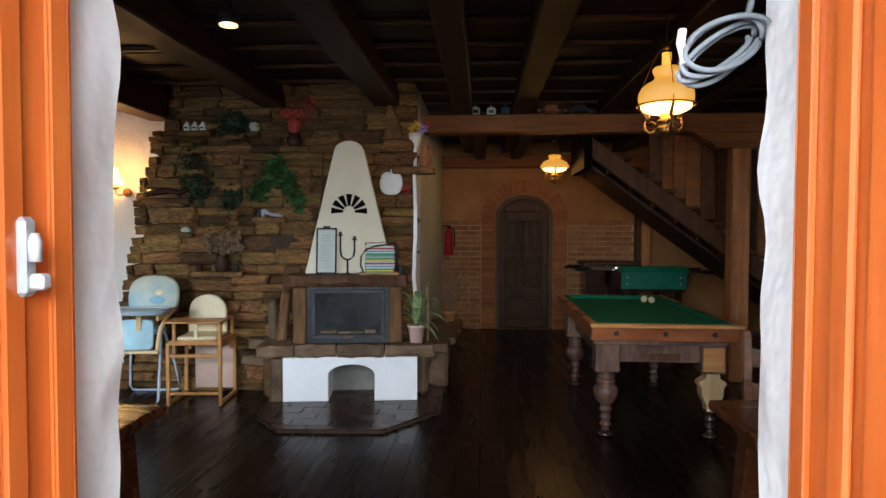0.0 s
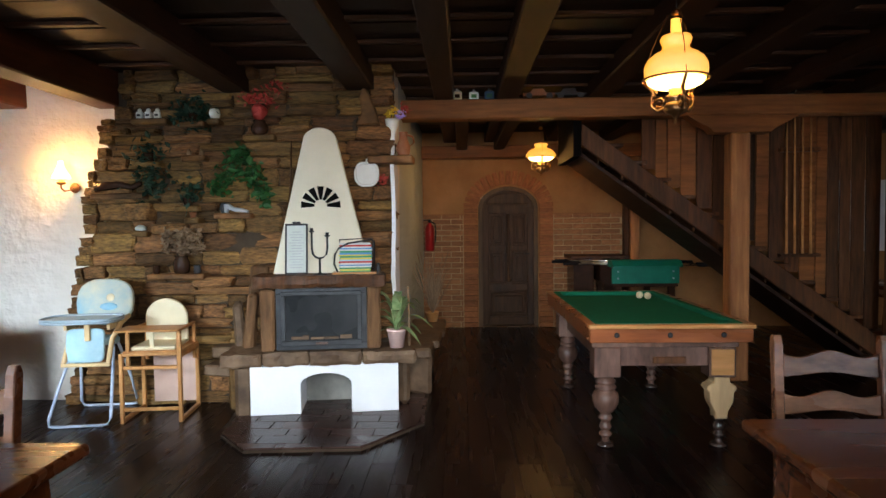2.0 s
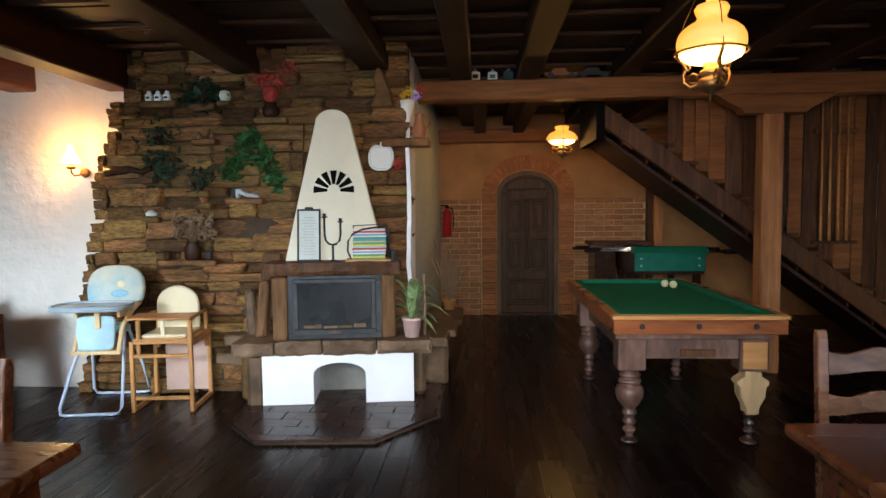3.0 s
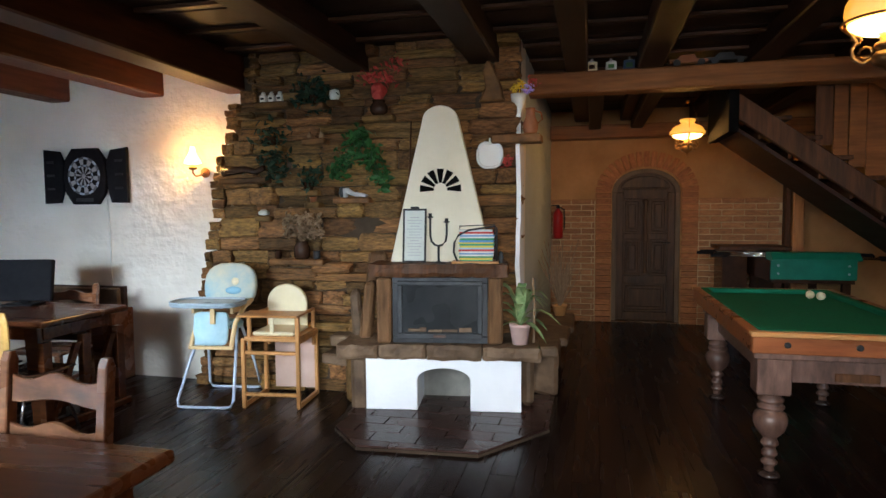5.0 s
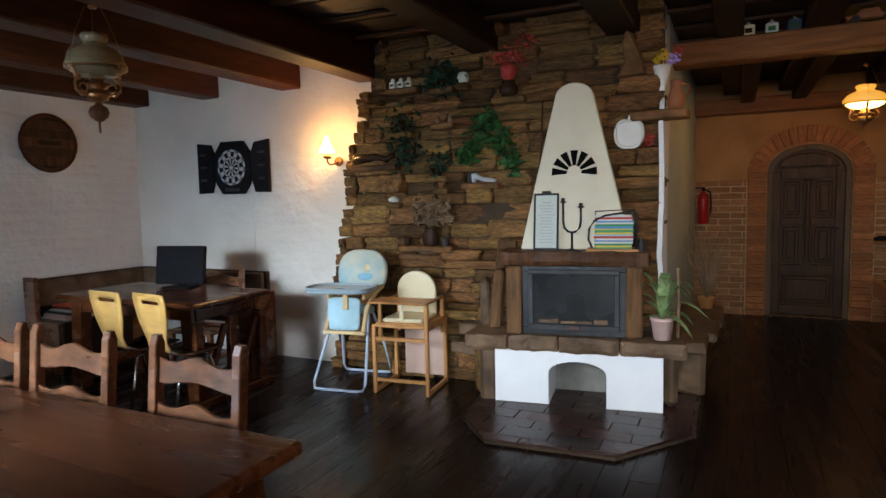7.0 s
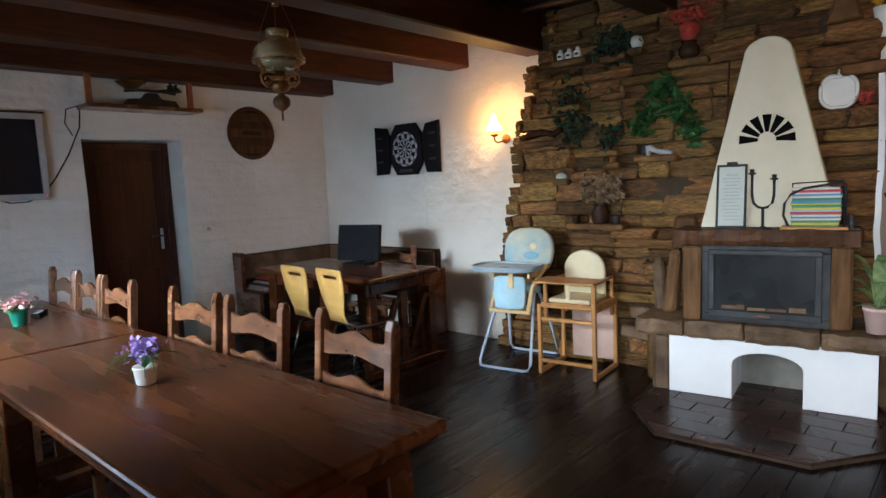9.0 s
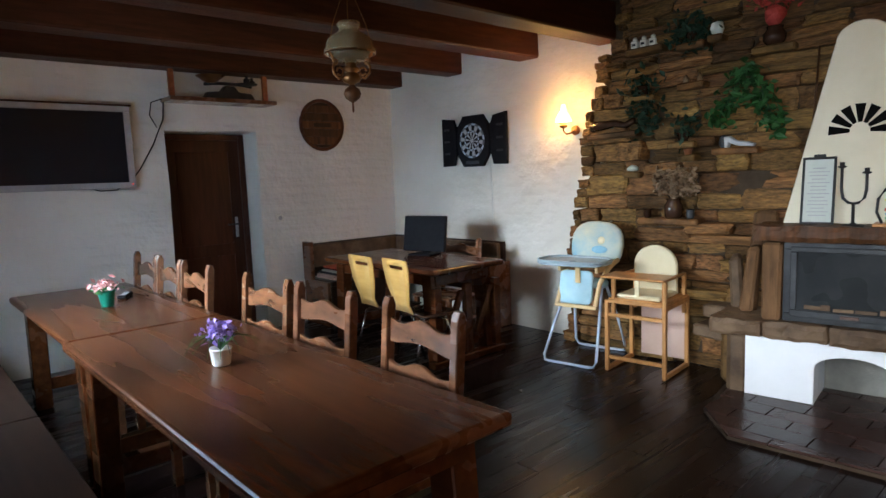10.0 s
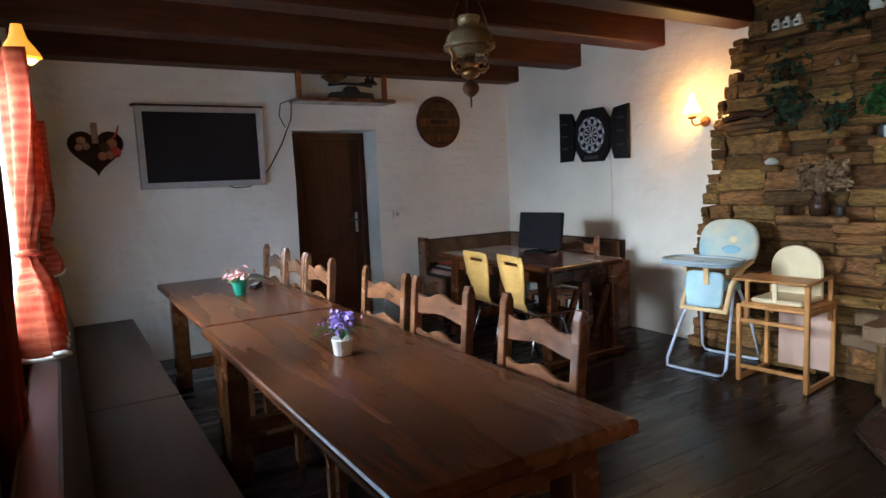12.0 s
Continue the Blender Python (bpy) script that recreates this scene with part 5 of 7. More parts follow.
for s, y in ((-1, -0.22), (1, 0.33)):
    bm = bmesh.new()
    zt, yt = 0.62, 0.02 * s
    loop = [(-0.13, yt, zt), (-0.21, y * 0.6, 0.30), (-0.262, y * 0.93, 0.06), (-0.25, y, 0.018), (-0.21, y, 0.012), (0.11, y, 0.012), (0.15, y, 0.018), (0.165, y * 0.93, 0.06), (0.155, y * 0.6, 0.30), (0.13, yt, zt)]
    tube(bm, loop, 0.0115, 10)
    part("leg_frame", bm, M["blue_tube"], hc, "pale blue steel tube leg loop")
bm = bmesh.new()
pad(bm, 0.42, 0.36, 0.06)
bk = part("backrest", bm, M["blue_print"], hc, "pale blue patterned vinyl backrest", m=pose(0.02, 0.13, 0.875, -12, 0, 0))
for (x, z, w, h, k) in ((0.045, 0.03, 0.06, 0.06, "cream"), (0.035, -0.04, 0.13, 0.06, "blue_deep")):
    bm = bmesh.new()
    pad(bm, w, h, 0.004, 14, 2.0)
    part("print_motif", bm, M[k], bk, m=pose(x, -0.0305, z))
bm = bmesh.new()
pad(bm, 0.30, 0.28, 0.07)
part("seat_cushion", bm, M["blue"], hc, m=pose(0, 0.0, 0.60, 82, 0, 0))
bm = bmesh.new()
pad(bm, 0.27, 0.25, 0.03, 24, 6)
part("leg_rest", bm, M["blue"], hc, "pale blue hanging leg rest", m=pose(-0.02, -0.14, 0.585, -8, 0, 0))
for s in (-1, 1):
    bm = bmesh.new()
    tube(bm, [(s * 0.155, -0.19, 0.46), (s * 0.15, -0.10, 0.62), (s * 0.18, 0.0, 0.73), (s * 0.20, 0.10, 0.77)], 0.018, 8)
    part("side_arm", bm, M["tan"], hc, "tan plastic arm")
bpart("foot_bar", (-0.17, 0.17, -0.205, -0.18, 0.44, 0.465), M["tan"], hc)
bm = bmesh.new()
n = 28
outl = [(-0.02 + 0.27 * math.copysign(abs(math.cos(2 * math.pi * i / n)) ** 0.6, math.cos(2 * math.pi * i / n)), -0.17 + 0.17 * math.copysign(abs(math.sin(2 * math.pi * i / n)) ** 0.7, math.sin(2 * math.pi * i / n))) for i in range(n)]
prism(bm, outl, "z", 0.765, 0.79, bevel=0.008)
tray = part("tray", bm, M["tray_grey"], hc, "grey-blue plastic tray")
bm = bmesh.new()
tube(bm, [(u * 0.97, -0.17 + (v + 0.17) * 0.97, 0.795) for u, v in outl], 0.010, 6, closed=True)
part("tray_rim", bm, M["tray_grey"], tray)
for s in (-1, 1):
    bpart("tray_bracket", (s * 0.15 - 0.012, s * 0.15 + 0.012, -0.16, 0.04, 0.70, 0.765), M["tan"], hc)
bpart("crotch_strap", (-0.02, 0.02, -0.16, -0.145, 0.62, 0.765), M["tan"], hc)

wc = thing("wooden_high_chair", "beech high chair with cream cushion and tray", "high chair", pose(-2.02, 5.125, 0, 0, 0, 6))
for x in (-0.21, 0.21):
    bpart("front_post", (x - 0.014, x + 0.014, -0.215, -0.187, 0, 0.70 if x > 0 else 0.52), M["beech"], wc)
    bpart("rear_post", (x - 0.014, x + 0.014, 0.187, 0.215, 0, 0.52), M["beech"], wc)
    bpart("floor_rail", (x - 0.013, x + 0.013, -0.187, 0.187, 0.0, 0.032), M["beech"], wc)
    bpart("mid_rail", (x - 0.012, x + 0.012, -0.187, 0.187, 0.48, 0.515), M["beech"], wc)
for z in (0.09, 0.40, 0.50):
    bpart("cross_rail", (-0.196, 0.196, -0.213, -0.19, z, z + 0.026), M["beech"], wc)
bpart("rear_board", (-0.13, 0.205, 0.19, 0.205, 0.05, 0.50), M["pink_board"], wc, "pinkish plywood board under the seat")
bpart("seat_board", (-0.20, 0.22, -0.20, 0.20, 0.515, 0.535), M["beech"], wc)
bm = bmesh.new()
box(bm, -0.15, 0.17, -0.18, 0.14, 0.535, 0.565, bevel=0.012)
part("seat_cushion", bm, M["cream"], wc, "cream vinyl seat cushion")
bm = bmesh.new()
prism(bm, [(-0.155, 0.54), (0.165, 0.54), (0.165, 0.74)] + [(0.005 + 0.16 * math.cos(radians(a)), 0.74 + 0.145 * math.sin(radians(a))) for a in range(10, 180, 10)] + [(-0.155, 0.74)], "y", 0.12, 0.155, bevel=0.008)
part("backrest", bm, M["cream"], wc, "cream rounded backrest")
for x in (-0.165, 0.20):
    bpart("upper_post", (x - 0.013, x + 0.013, -0.20, -0.174, 0.40, 0.69), M["beech"], wc)
    bpart("upper_post", (x - 0.013, x + 0.013, 0.155, 0.18, 0.40, 0.69), M["beech"], wc)
    bpart("arm_rail", (x - 0.013, x + 0.013, -0.20, 0.18, 0.675, 0.695), M["beech"], wc)
bm = bmesh.new()
box(bm, -0.215, 0.245, -0.30, -0.06, 0.69, 0.706, bevel=0.006)
part("tray", bm, M["beech"], wc, "beech tray board")
bpart("strap", (-0.01, 0.02, -0.185, -0.17, 0.55, 0.69), M["cream"], wc)


# ---------- corner seat, monitor, plywood chairs ----------
cb = thing("corner_bench", "brown corner bench with patterned back cushions", "bench")
bpart("seat", (-5.42, -4.96, 4.34, 5.05, 0.40, 0.45), M["bench"], cb)
bpart("seat", (-5.42, -3.70, 5.06, 5.51, 0.40, 0.45), M["bench"], cb)
bpart("end_panel", (-5.42, -4.98, 4.30, 4.338, 0.0, 0.44), M["chair"], cb)
bpart("end_post", (-5.42, -5.27, 4.295, 4.338, 0.44, 0.83), M["chair"], cb)
bpart("back_frame", (-5.425, -5.38, 4.338, 5.51, 0.46, 0.80), M["bench"], cb)
bpart("back_frame", (-5.375, -3.72, 5.475, 5.52, 0.46, 0.80), M["bench"], cb)
bpart("back_cushion", (-5.378, -5.33, 4.36, 5.46, 0.56, 0.79), M["slab"], cb, "mottled grey-brown back cushion", bevel=0.012)
bpart("back_cushion", (-5.32, -3.74, 5.43, 5.474, 0.56, 0.79), M["slab"], cb, "mottled grey-brown back cushion", bevel=0.012)
bpart("end_panel", (-3.70, -3.66, 5.02, 5.51, 0.0, 0.62), M["chair"], cb)
bpart("front_board", (-4.99, -4.965, 4.34, 5.05, 0.05, 0.40), M["bench"], cb)
bm = bmesh.new()
for k in range(3):
    box(bm, -5.36 + 0.01 * k, -5.02 - 0.008 * k, 4.40, 4.95 - 0.03 * k, 0.45 + 0.016 * k, 0.465 + 0.016 * k, bevel=0.006)
tagged(part("folded_cloth", bm, M["pot_pink"]), "folded pinkish and dark cloths lying on the bench", "cloth")
for k, (mk, lab) in enumerate((("screen", "dark blue folded cloth on a pile"), ("paper", "pale grey folded cloth on a pile"), ("dark_curtain", "dark red folded cloth on a pile"))):
    bm = bmesh.new()
    box(bm, -5.34 + 0.02 * k, -5.00 + 0.012 * k, 4.41 + 0.03 * k, 4.92 - 0.05 * k, 0.499 + 0.017 * k, 0.5145 + 0.017 * k, bevel=0.006)
    for v in bm.verts:
        v.co += 0.012 * noise.noise_vector(v.co * 5) * Vector((1, 1, 0)).length
    tagged(part("folded_cloth", bm, M[mk]), lab, "cloth", "folded cloths")
bm = bmesh.new()
box(bm, -5.30, -5.04, 4.45, 4.85, 0.552, 0.570, bevel=0.008)
tagged(part("folded_cloth", bm, M["curtain"]), "red checked cloth lying on a folded pile", "cloth")

ac = copy_thing(first, pose(-3.78, 4.78, 0, 0, 0, 3) @ Matrix.Diagonal((1.05, 0.9, 0.90, 1)))
tagged(ac, "brown wooden chair pushed under the corner table", "chair")
# trestle end of the corner table
trestle = thing("table_trestle", "dark carved trestle end under the corner table", "trestle")
for y in (4.12, 4.44, 4.76):
    bpart("upright", (-3.19, -3.14, y - 0.035, y + 0.035, 0.06, 0.61), M["table"], trestle)
bpart("foot", (-3.21, -3.12, 4.05, 4.83, 0.0, 0.06), M["table"], trestle, bevel=0.01)
for y0, y1 in ((4.155, 4.405), (4.475, 4.725)):
    bm = bmesh.new()
    prism(bm, [(y0, 0.12), (y0 + 0.05, 0.12), (y1, 0.56), (y1 - 0.05, 0.56)], "x", -3.18, -3.15)
    part("brace", bm, M["table"], trestle)

mon = thing("monitor", "black flat monitor standing on the corner table", "monitor", pose(-3.90, 4.64, 0.757, 0, 0, 14))
bm = bmesh.new()
box(bm, -0.22, 0.22, -0.02, 0.025, 0.03, 0.345, bevel=0.008)
part("housing", bm, M["black"], mon, m=pose(0, 0, 0, -9, 0, 0))
bpart("foot", (-0.12, 0.12, -0.08, 0.10, 0.0, 0.014), M["black"], mon)
bpart("neck", (-0.03, 0.03, 0.02, 0.06, 0.012, 0.15), M["black"], mon)


def ply_chair(m):
    c = thing("plywood_chair", "yellow plywood chair on chrome tube legs", "chair", m, "yellow plywood chairs")
    # shell: profile from seat front to back top, with its width along the way
    prof = [(0.20, 0.44, 0.19), (0.10, 0.425, 0.195), (0.0, 0.42, 0.19), (-0.10, 0.425, 0.165), (-0.155, 0.455, 0.12), (-0.175, 0.52, 0.105), (-0.185, 0.57, 0.125), (-0.20, 0.66, 0.158), (-0.216, 0.778, 0.176), (-0.220, 0.806, 0.177), (-0.228, 0.852, 0.170)]
    for name, seg, material, lab in (("seat", prof[:5], M["glaze"], "dark seat surface"), ("backrest", prof[4:], M["ply"], "yellow plywood back with a grip slot")):
        bm = bmesh.new()
        if name == "seat":
            rows = [[bm.verts.new((w * u, y, z + 0.012 * u * u)) for u in (-1, -0.5, 0, 0.5, 1)] for y, z, w in seg]
            for a, b in zip(rows, rows[1:]):
                for i in range(4):
                    bm.faces.new((a[i], a[i + 1], b[i + 1], b[i])).smooth = True
        else:
            us = (-1, -0.55, 0.0, 0.55, 1)
            rows = [[bm.verts.new((w * u, y - 0.012 * u * u, z)) for u in us] for y, z, w in seg]
            for j, (a, b) in enumerate(zip(rows, rows[1:])):
                for i in range(4):
                    if j == 4 and i in (1, 2):
                        continue
                    bm.faces.new((a[i], a[i + 1], b[i + 1], b[i])).smooth = True
        ob = part(name, bm, material, c, lab)
        mod = ob.modifiers.new("thickness", 'SOLIDIFY')
        mod.thickness = 0.012
    for s in (-1, 1):
        for e in (-1, 1):
            bm = bmesh.new()
            tube(bm, [(s * 0.13, e * 0.04, 0.405), (s * 0.15, e * 0.11, 0.39), (s * 0.19, e * 0.21, 0.0)], 0.0105, 8)
            part("leg", bm, M["chrome"], c, "chrome tube leg")
    return c


pc = ply_chair(pose(-3.69, 4.06, 0, 0, 0, -5))
copy_thing(pc, pose(-3.262, 4.07, 0, 0, 0, -8))

# ---------- the west and north walls' things ----------
tv = thing("television", "silver framed flat television on the white wall", "television", pose(WX, 2.235, 1.775))
for d in ((0.01, 0.09, -0.505, 0.505, -0.335, -0.285), (0.01, 0.09, -0.505, 0.505, 0.29, 0.335), (0.01, 0.09, -0.505, -0.455, -0.285, 0.29), (0.01, 0.09, 0.455, 0.505, -0.285, 0.29)):
    bpart("bezel", d, M["silver"], tv, "silver bezel")
bpart("screen", (0.012, 0.078, -0.455, 0.455, -0.285, 0.29), M["screen"], tv, "dark glossy screen", bevel=0.0)
bpart("top_edge", (0.0, 0.10, -0.53, 0.52, 0.336, 0.35), M["post_dark"], tv)
bm = bmesh.new()
bmesh.ops.create_uvsphere(bm, u_segments=8, v_segments=6, radius=0.006)
part("standby_light", bm, glow("standby_red", (1, 0.05, 0.02), 2.0, (0.5, 0.02, 0.02)), tv, m=pose(0.092, 0.48, -0.30))
cable = thing("television_cable", "black cables looping from the television to the shelf", "cable")
bm = bmesh.new()
tube(bm, [(WX + 0.03, 2.72, 1.50), (WX + 0.03, 2.80, 1.60), (WX + 0.03, 2.92, 1.80), (WX + 0.03, 3.02, 2.02), (WX + 0.05, 3.03, 2.19)], 0.006, 6)
part("lead", bm, M["black"], cable)
bm = bmesh.new()
tube(bm, [(WX + 0.04, 2.96, 1.95), (WX + 0.04, 2.91, 2.05), (WX + 0.04, 2.93, 2.16), (WX + 0.05, 3.04, 2.20)], 0.005, 6)
part("lead", bm, M["black"], cable)
bm = bmesh.new()
tube(bm, [(WX + 0.03, 2.38, 1.46), (WX + 0.03, 2.48, 1.425), (WX + 0.03, 2.60, 1.43), (WX + 0.03, 2.69, 1.47)], 0.005, 6)
part("lead", bm, M["black"], cable)

sh = thing("hanging_shelf", "brown wooden shelf hung from the beam", "shelf")
bpart("board", (WX + 0.005, WX + 0.26, 3.02, 3.99, 2.165, 2.20), M["chair"], sh)
for y in (3.06, 3.92):
    bpart("upright", (WX + 0.10, WX + 0.14, y, y + 0.045, 2.20, 2.66), M["pool_wood"], sh)
sc = thing("kitchen_scale", "old black iron balance scale on the shelf", "scale", pose(WX + 0.14, 3.58, 2.20))
bm = bmesh.new()
prism(bm, [(-0.24, 0), (0.24, 0), (0.20, 0.06), (0.08, 0.07), (0.04, 0.12), (-0.04, 0.12), (-0.08, 0.07), (-0.20, 0.06)], "x", -0.05, 0.05, bevel=0.008)
part("base", bm, M["iron"], sc)
bm = bmesh.new()
tube(bm, [(0, -0.22, 0.13), (0, -0.1, 0.145), (0, 0.1, 0.145), (0, 0.22, 0.13)], 0.014, 8)
part("beam", bm, M["iron"], sc)
bm = bmesh.new()
lathe(bm, [(0.03, 0.14), (0.05, 0.15), (0.12, 0.20), (0.125, 0.205), (0.115, 0.203), (0.045, 0.156), (0.0, 0.15)], 20, (0, -0.16, 0))
part("pan", bm, M["brass"], sc, "tilted brass weighing pan")
bm = bmesh.new()
lathe(bm, [(0.0, 0.13), (0.10, 0.145), (0.105, 0.155), (0.0, 0.15)], 20, (0, 0.17, 0))
part("plate", bm, M["iron"], sc)
for i, y in enumerate((0.06, 0.11)):
    bm = bmesh.new()
    lathe(bm, [(0.03, 0.155), (0.03, 0.20 - 0.02 * i), (0.012, 0.21 - 0.02 * i), (0.016, 0.23 - 0.02 * i), (0.0, 0.235 - 0.02 * i)], 14, (0, 0.12 + y, 0))
    part("weight", bm, M["iron"], sc)

bl = thing("barrel_lid", "round dark wooden barrel lid on the wall", "barrel lid", pose(WX, 4.60, 2.015))
bm = bmesh.new()
prism(bm, [(0.246 * math.cos(2 * math.pi * i / 40), 0.246 * math.sin(2 * math.pi * i / 40)) for i in range(40)], "x", 0.002, 0.030)
part("backing", bm, M["beam"], bl)
for k in range(5):
    z0 = -0.20 + 0.08 * k
    hw = math.sqrt(max(0.235 ** 2 - (abs(z0 + 0.04) ** 2), 0.01))
    bm = bmesh.new()
    prism(bm, [(-math.sqrt(max(0.235 ** 2 - z0 ** 2, 0)), z0 + 0.002), (math.sqrt(max(0.235 ** 2 - z0 ** 2, 0)), z0 + 0.002), (math.sqrt(max(0.235 ** 2 - (z0 + 0.08) ** 2, 0)), z0 + 0.078), (-math.sqrt(max(0.235 ** 2 - (z0 + 0.08) ** 2, 0)), z0 + 0.078)], "x", 0.015, 0.04)
    part("stave", bm, M["post_dark"], bl)
bm = bmesh.new()
tube(bm, [(0.035, 0.248 * math.cos(2 * math.pi * i / 40), 0.248 * math.sin(2 * math.pi * i / 40)) for i in range(40)], 0.018, 8, closed=True)
part("hoop", bm, M["beam_red"], bl)
bpart("inscription_bar", (0.040, 0.044, -0.10, 0.10, -0.02, 0.02), M["beam"], bl, bevel=0.0)

he = thing("heart_decoration", "dark heart-shaped board with painted flowers", "wall decoration", pose(WX, 1.44, 1.765))
bm = bmesh.new()
hp = []
for i in range(36):
    a = 2 * math.pi * i / 36
    hp.append((0.0122 * 16 * math.sin(a) ** 3, 0.0122 * (13 * math.cos(a) - 5 * math.cos(2 * a) - 2 * math.cos(3 * a) - math.cos(4 * a))))
prism(bm, hp, "x", 0.01, 0.035, bevel=0.004)
part("board", bm, M["glaze"], he)
rg = random.Random(8)
for k, (y, z, r, mk) in enumerate(((-0.10, 0.07, 0.035, "dry"), (-0.07, 0.03, 0.03, "dry"), (-0.12, 0.02, 0.026, "terracotta"), (0.06, 0.02, 0.045, "door_red"), (0.11, 0.05, 0.04, "terracotta"), (0.13, -0.02, 0.045, "red"), (0.04, -0.05, 0.035, "terracotta"), (0.09, -0.04, 0.035, "terracotta"))):
    bm = bmesh.new()
    lathe(bm, [(0.0, 0.018), (r * 0.5, 0.016), (r, 0.004), (r * 0.9, 0.0)], 9)
    part("flower", bm, M[mk], he, m=pose(0.036, y, z, 0, 90, 0))
bpart("ribbon", (0.036, 0.044, -0.025, 0.02, 0.05, 0.21), M["dry"], he)
bm = bmesh.new()
tube(bm, [(0.03, 0.10, 0.06), (0.05, 0.15, 0.13), (0.04, 0.17, 0.19)], 0.014, 6, 0.3)
part("ribbon_tail", bm, M["red"], he, "red ribbon tail")

# dartboard cabinet
dc = thing("dartboard", "electronic dartboard in an open black cabinet", "dartboard", pose(-4.09, NY, 1.775))
bm = bmesh.new()
prism(bm, [(-0.13, -0.25), (0.13, -0.25), (0.205, -0.15), (0.225, 0.0), (0.205, 0.15), (0.13, 0.245), (-0.13, 0.245), (-0.205, 0.15), (-0.225, 0.0), (-0.205, -0.15)], "y", -0.05, -0.005, bevel=0.006)
part("housing", bm, M["black"], dc)
for s in (-1, 1):
    bm = bmesh.new()
    pts = [(s * 0.44, -0.24), (s * 0.44, 0.245), (s * 0.27, 0.225), (s * 0.225, 0.13), (s * 0.235, -0.13), (s * 0.27, -0.235)]
    prism(bm, pts, "y", -0.045, -0.012, bevel=0.006)
    dr = part("cabinet_door", bm, M["black"], dc, m=pose(s * 0.0, 0, 0))
    for k in range(3):
        bpart("dart_clip", (min(s * 0.32, s * 0.40), max(s * 0.32, s * 0.40), -0.052, -0.045, -0.12 + 0.12 * k, -0.10 + 0.12 * k), M["iron"], dr, bevel=0.002)
for k in range(20):
    a0, a1 = 2 * math.pi * k / 20, 2 * math.pi * (k + 1) / 20
    for j, (ra, rb) in enumerate(((0.02, 0.085), (0.085, 0.10), (0.10, 0.15), (0.15, 0.168))):
        bm = bmesh.new()
        e = 0.0025
        prism(bm, [(ra * math.cos(a0 + e / ra), ra * math.sin(a0 + e / ra)), (rb * math.cos(a0 + e / rb), rb * math.sin(a0 + e / rb)), (rb * math.cos(a1 - e / rb), rb * math.sin(a1 - e / rb)), (ra * math.cos(a1 - e / ra), ra * math.sin(a1 - e / ra))], "y", -0.056, -0.049)
        dark = (k % 2 == 0)
        mk = ("black" if dark else "silver") if j in (0, 2) else ("blue_tube" if dark else "grey_cable")
        part("segment", bm, M[mk], dc)
bm = bmesh.new()
lathe(bm, [(0.0, 0.008), (0.018, 0.008), (0.018, 0.0)], 16)
part("bull", bm, M["silver"], dc, m=pose(0, -0.049, 0, 90, 0, 0))
bpart("display", (-0.09, 0.09, -0.054, -0.049, -0.225, -0.195), M["stove"], dc, bevel=0.002)
bm = bmesh.new()
tube(bm, [(0.20, -0.012, -0.20), (0.215, -0.01, -0.5), (0.21, -0.01, -0.8), (0.225, -0.01, -1.05)], 0.005, 6)
part("lead", bm, M["ceramic"], dc, "thin white lead")

# ---------- plants and decoration on the stone wall ----------
def leaves(bm, centre, spread, n, size, seed, droop=0.0, bias=(0, 0, 0)):
    """Many small folded leaves strewn round a centre."""
    r = random.Random(seed)
    for _ in range(n):
        p = Vector((r.gauss(0, spread[0]), r.gauss(0, spread[1]), r.gauss(0, spread[2])))
        c = Vector(centre) + p + Vector(bias) * r.random()
        c.z -= droop * (p.x * p.x + p.y * p.y)
        s = size * r.uniform(0.6, 1.25)
        q = Euler((r.uniform(-1.3, 1.3), r.uniform(-1.3, 1.3), r.uniform(0, 6.28))).to_matrix()
        pts = [c + q @ Vector(v) * s for v in ((0, -0.5, 0), (0.32, -0.1, 0.10), (0.22, 0.25, 0.08), (0, 0.6, -0.05), (-0.22, 0.25, 0.08), (-0.32, -0.1, 0.10), (0, 0.05, 0))]
        vs = [bm.verts.new(v) for v in pts]
        for i in range(6):
            bm.faces.new((vs[i], vs[(i + 1) % 6], vs[6]))


def pot_of(bm, r, h, at=(0, 0, 0)):
    lathe(bm, [(r * 0.72, 0), (r * 0.95, h * 0.85), (r * 1.02, h * 0.86), (r * 1.02, h), (r * 0.9, h), (r * 0.85, h * 0.9), (0.0, h * 0.88)], 18, at)


def shelf_stone(x0, x1, z, deep=0.14, h=0.045):
    bm = bmesh.new()
    rock(bm, x0, x1, 5.46 - deep, 5.46, z - h, z, amp=0.010, bevel=0.010)
    part("shelf_stone", bm, M["stone"], wall_stone)


IVY = (
    ("dark green ivy trailing from a stone ledge", -2.19, 2.02, ((0, 0, 0.03), (0.02, 0, -0.12), (0.03, 0, -0.24)), (0.075, 0.03, 0.06), 42),
    ("bright green trailing houseplant on the stone wall", -1.45, 1.98, ((0, -0.01, 0.04), (-0.06, -0.02, 0.0), (0.05, -0.02, -0.01), (-0.02, -0.03, -0.09), (-0.11, -0.02, -0.13), (-0.17, -0.01, -0.24), (0.10, -0.02, -0.12), (0.15, -0.01, -0.21), (0.19, -0.01, -0.30)), (0.034, 0.025, 0.038), 38),
    ("small dark green plant in a niche of stones", -1.88, 1.66, ((0, 0, 0.0), (0.02, 0, 0.06)), (0.05, 0.03, 0.04), 24),
    ("dark green fern on the high stone ledge", -1.82, 2.33, ((0, 0, 0.0), (0.07, 0, 0.03), (-0.07, 0, 0.02)), (0.06, 0.03, 0.06), 55),
)
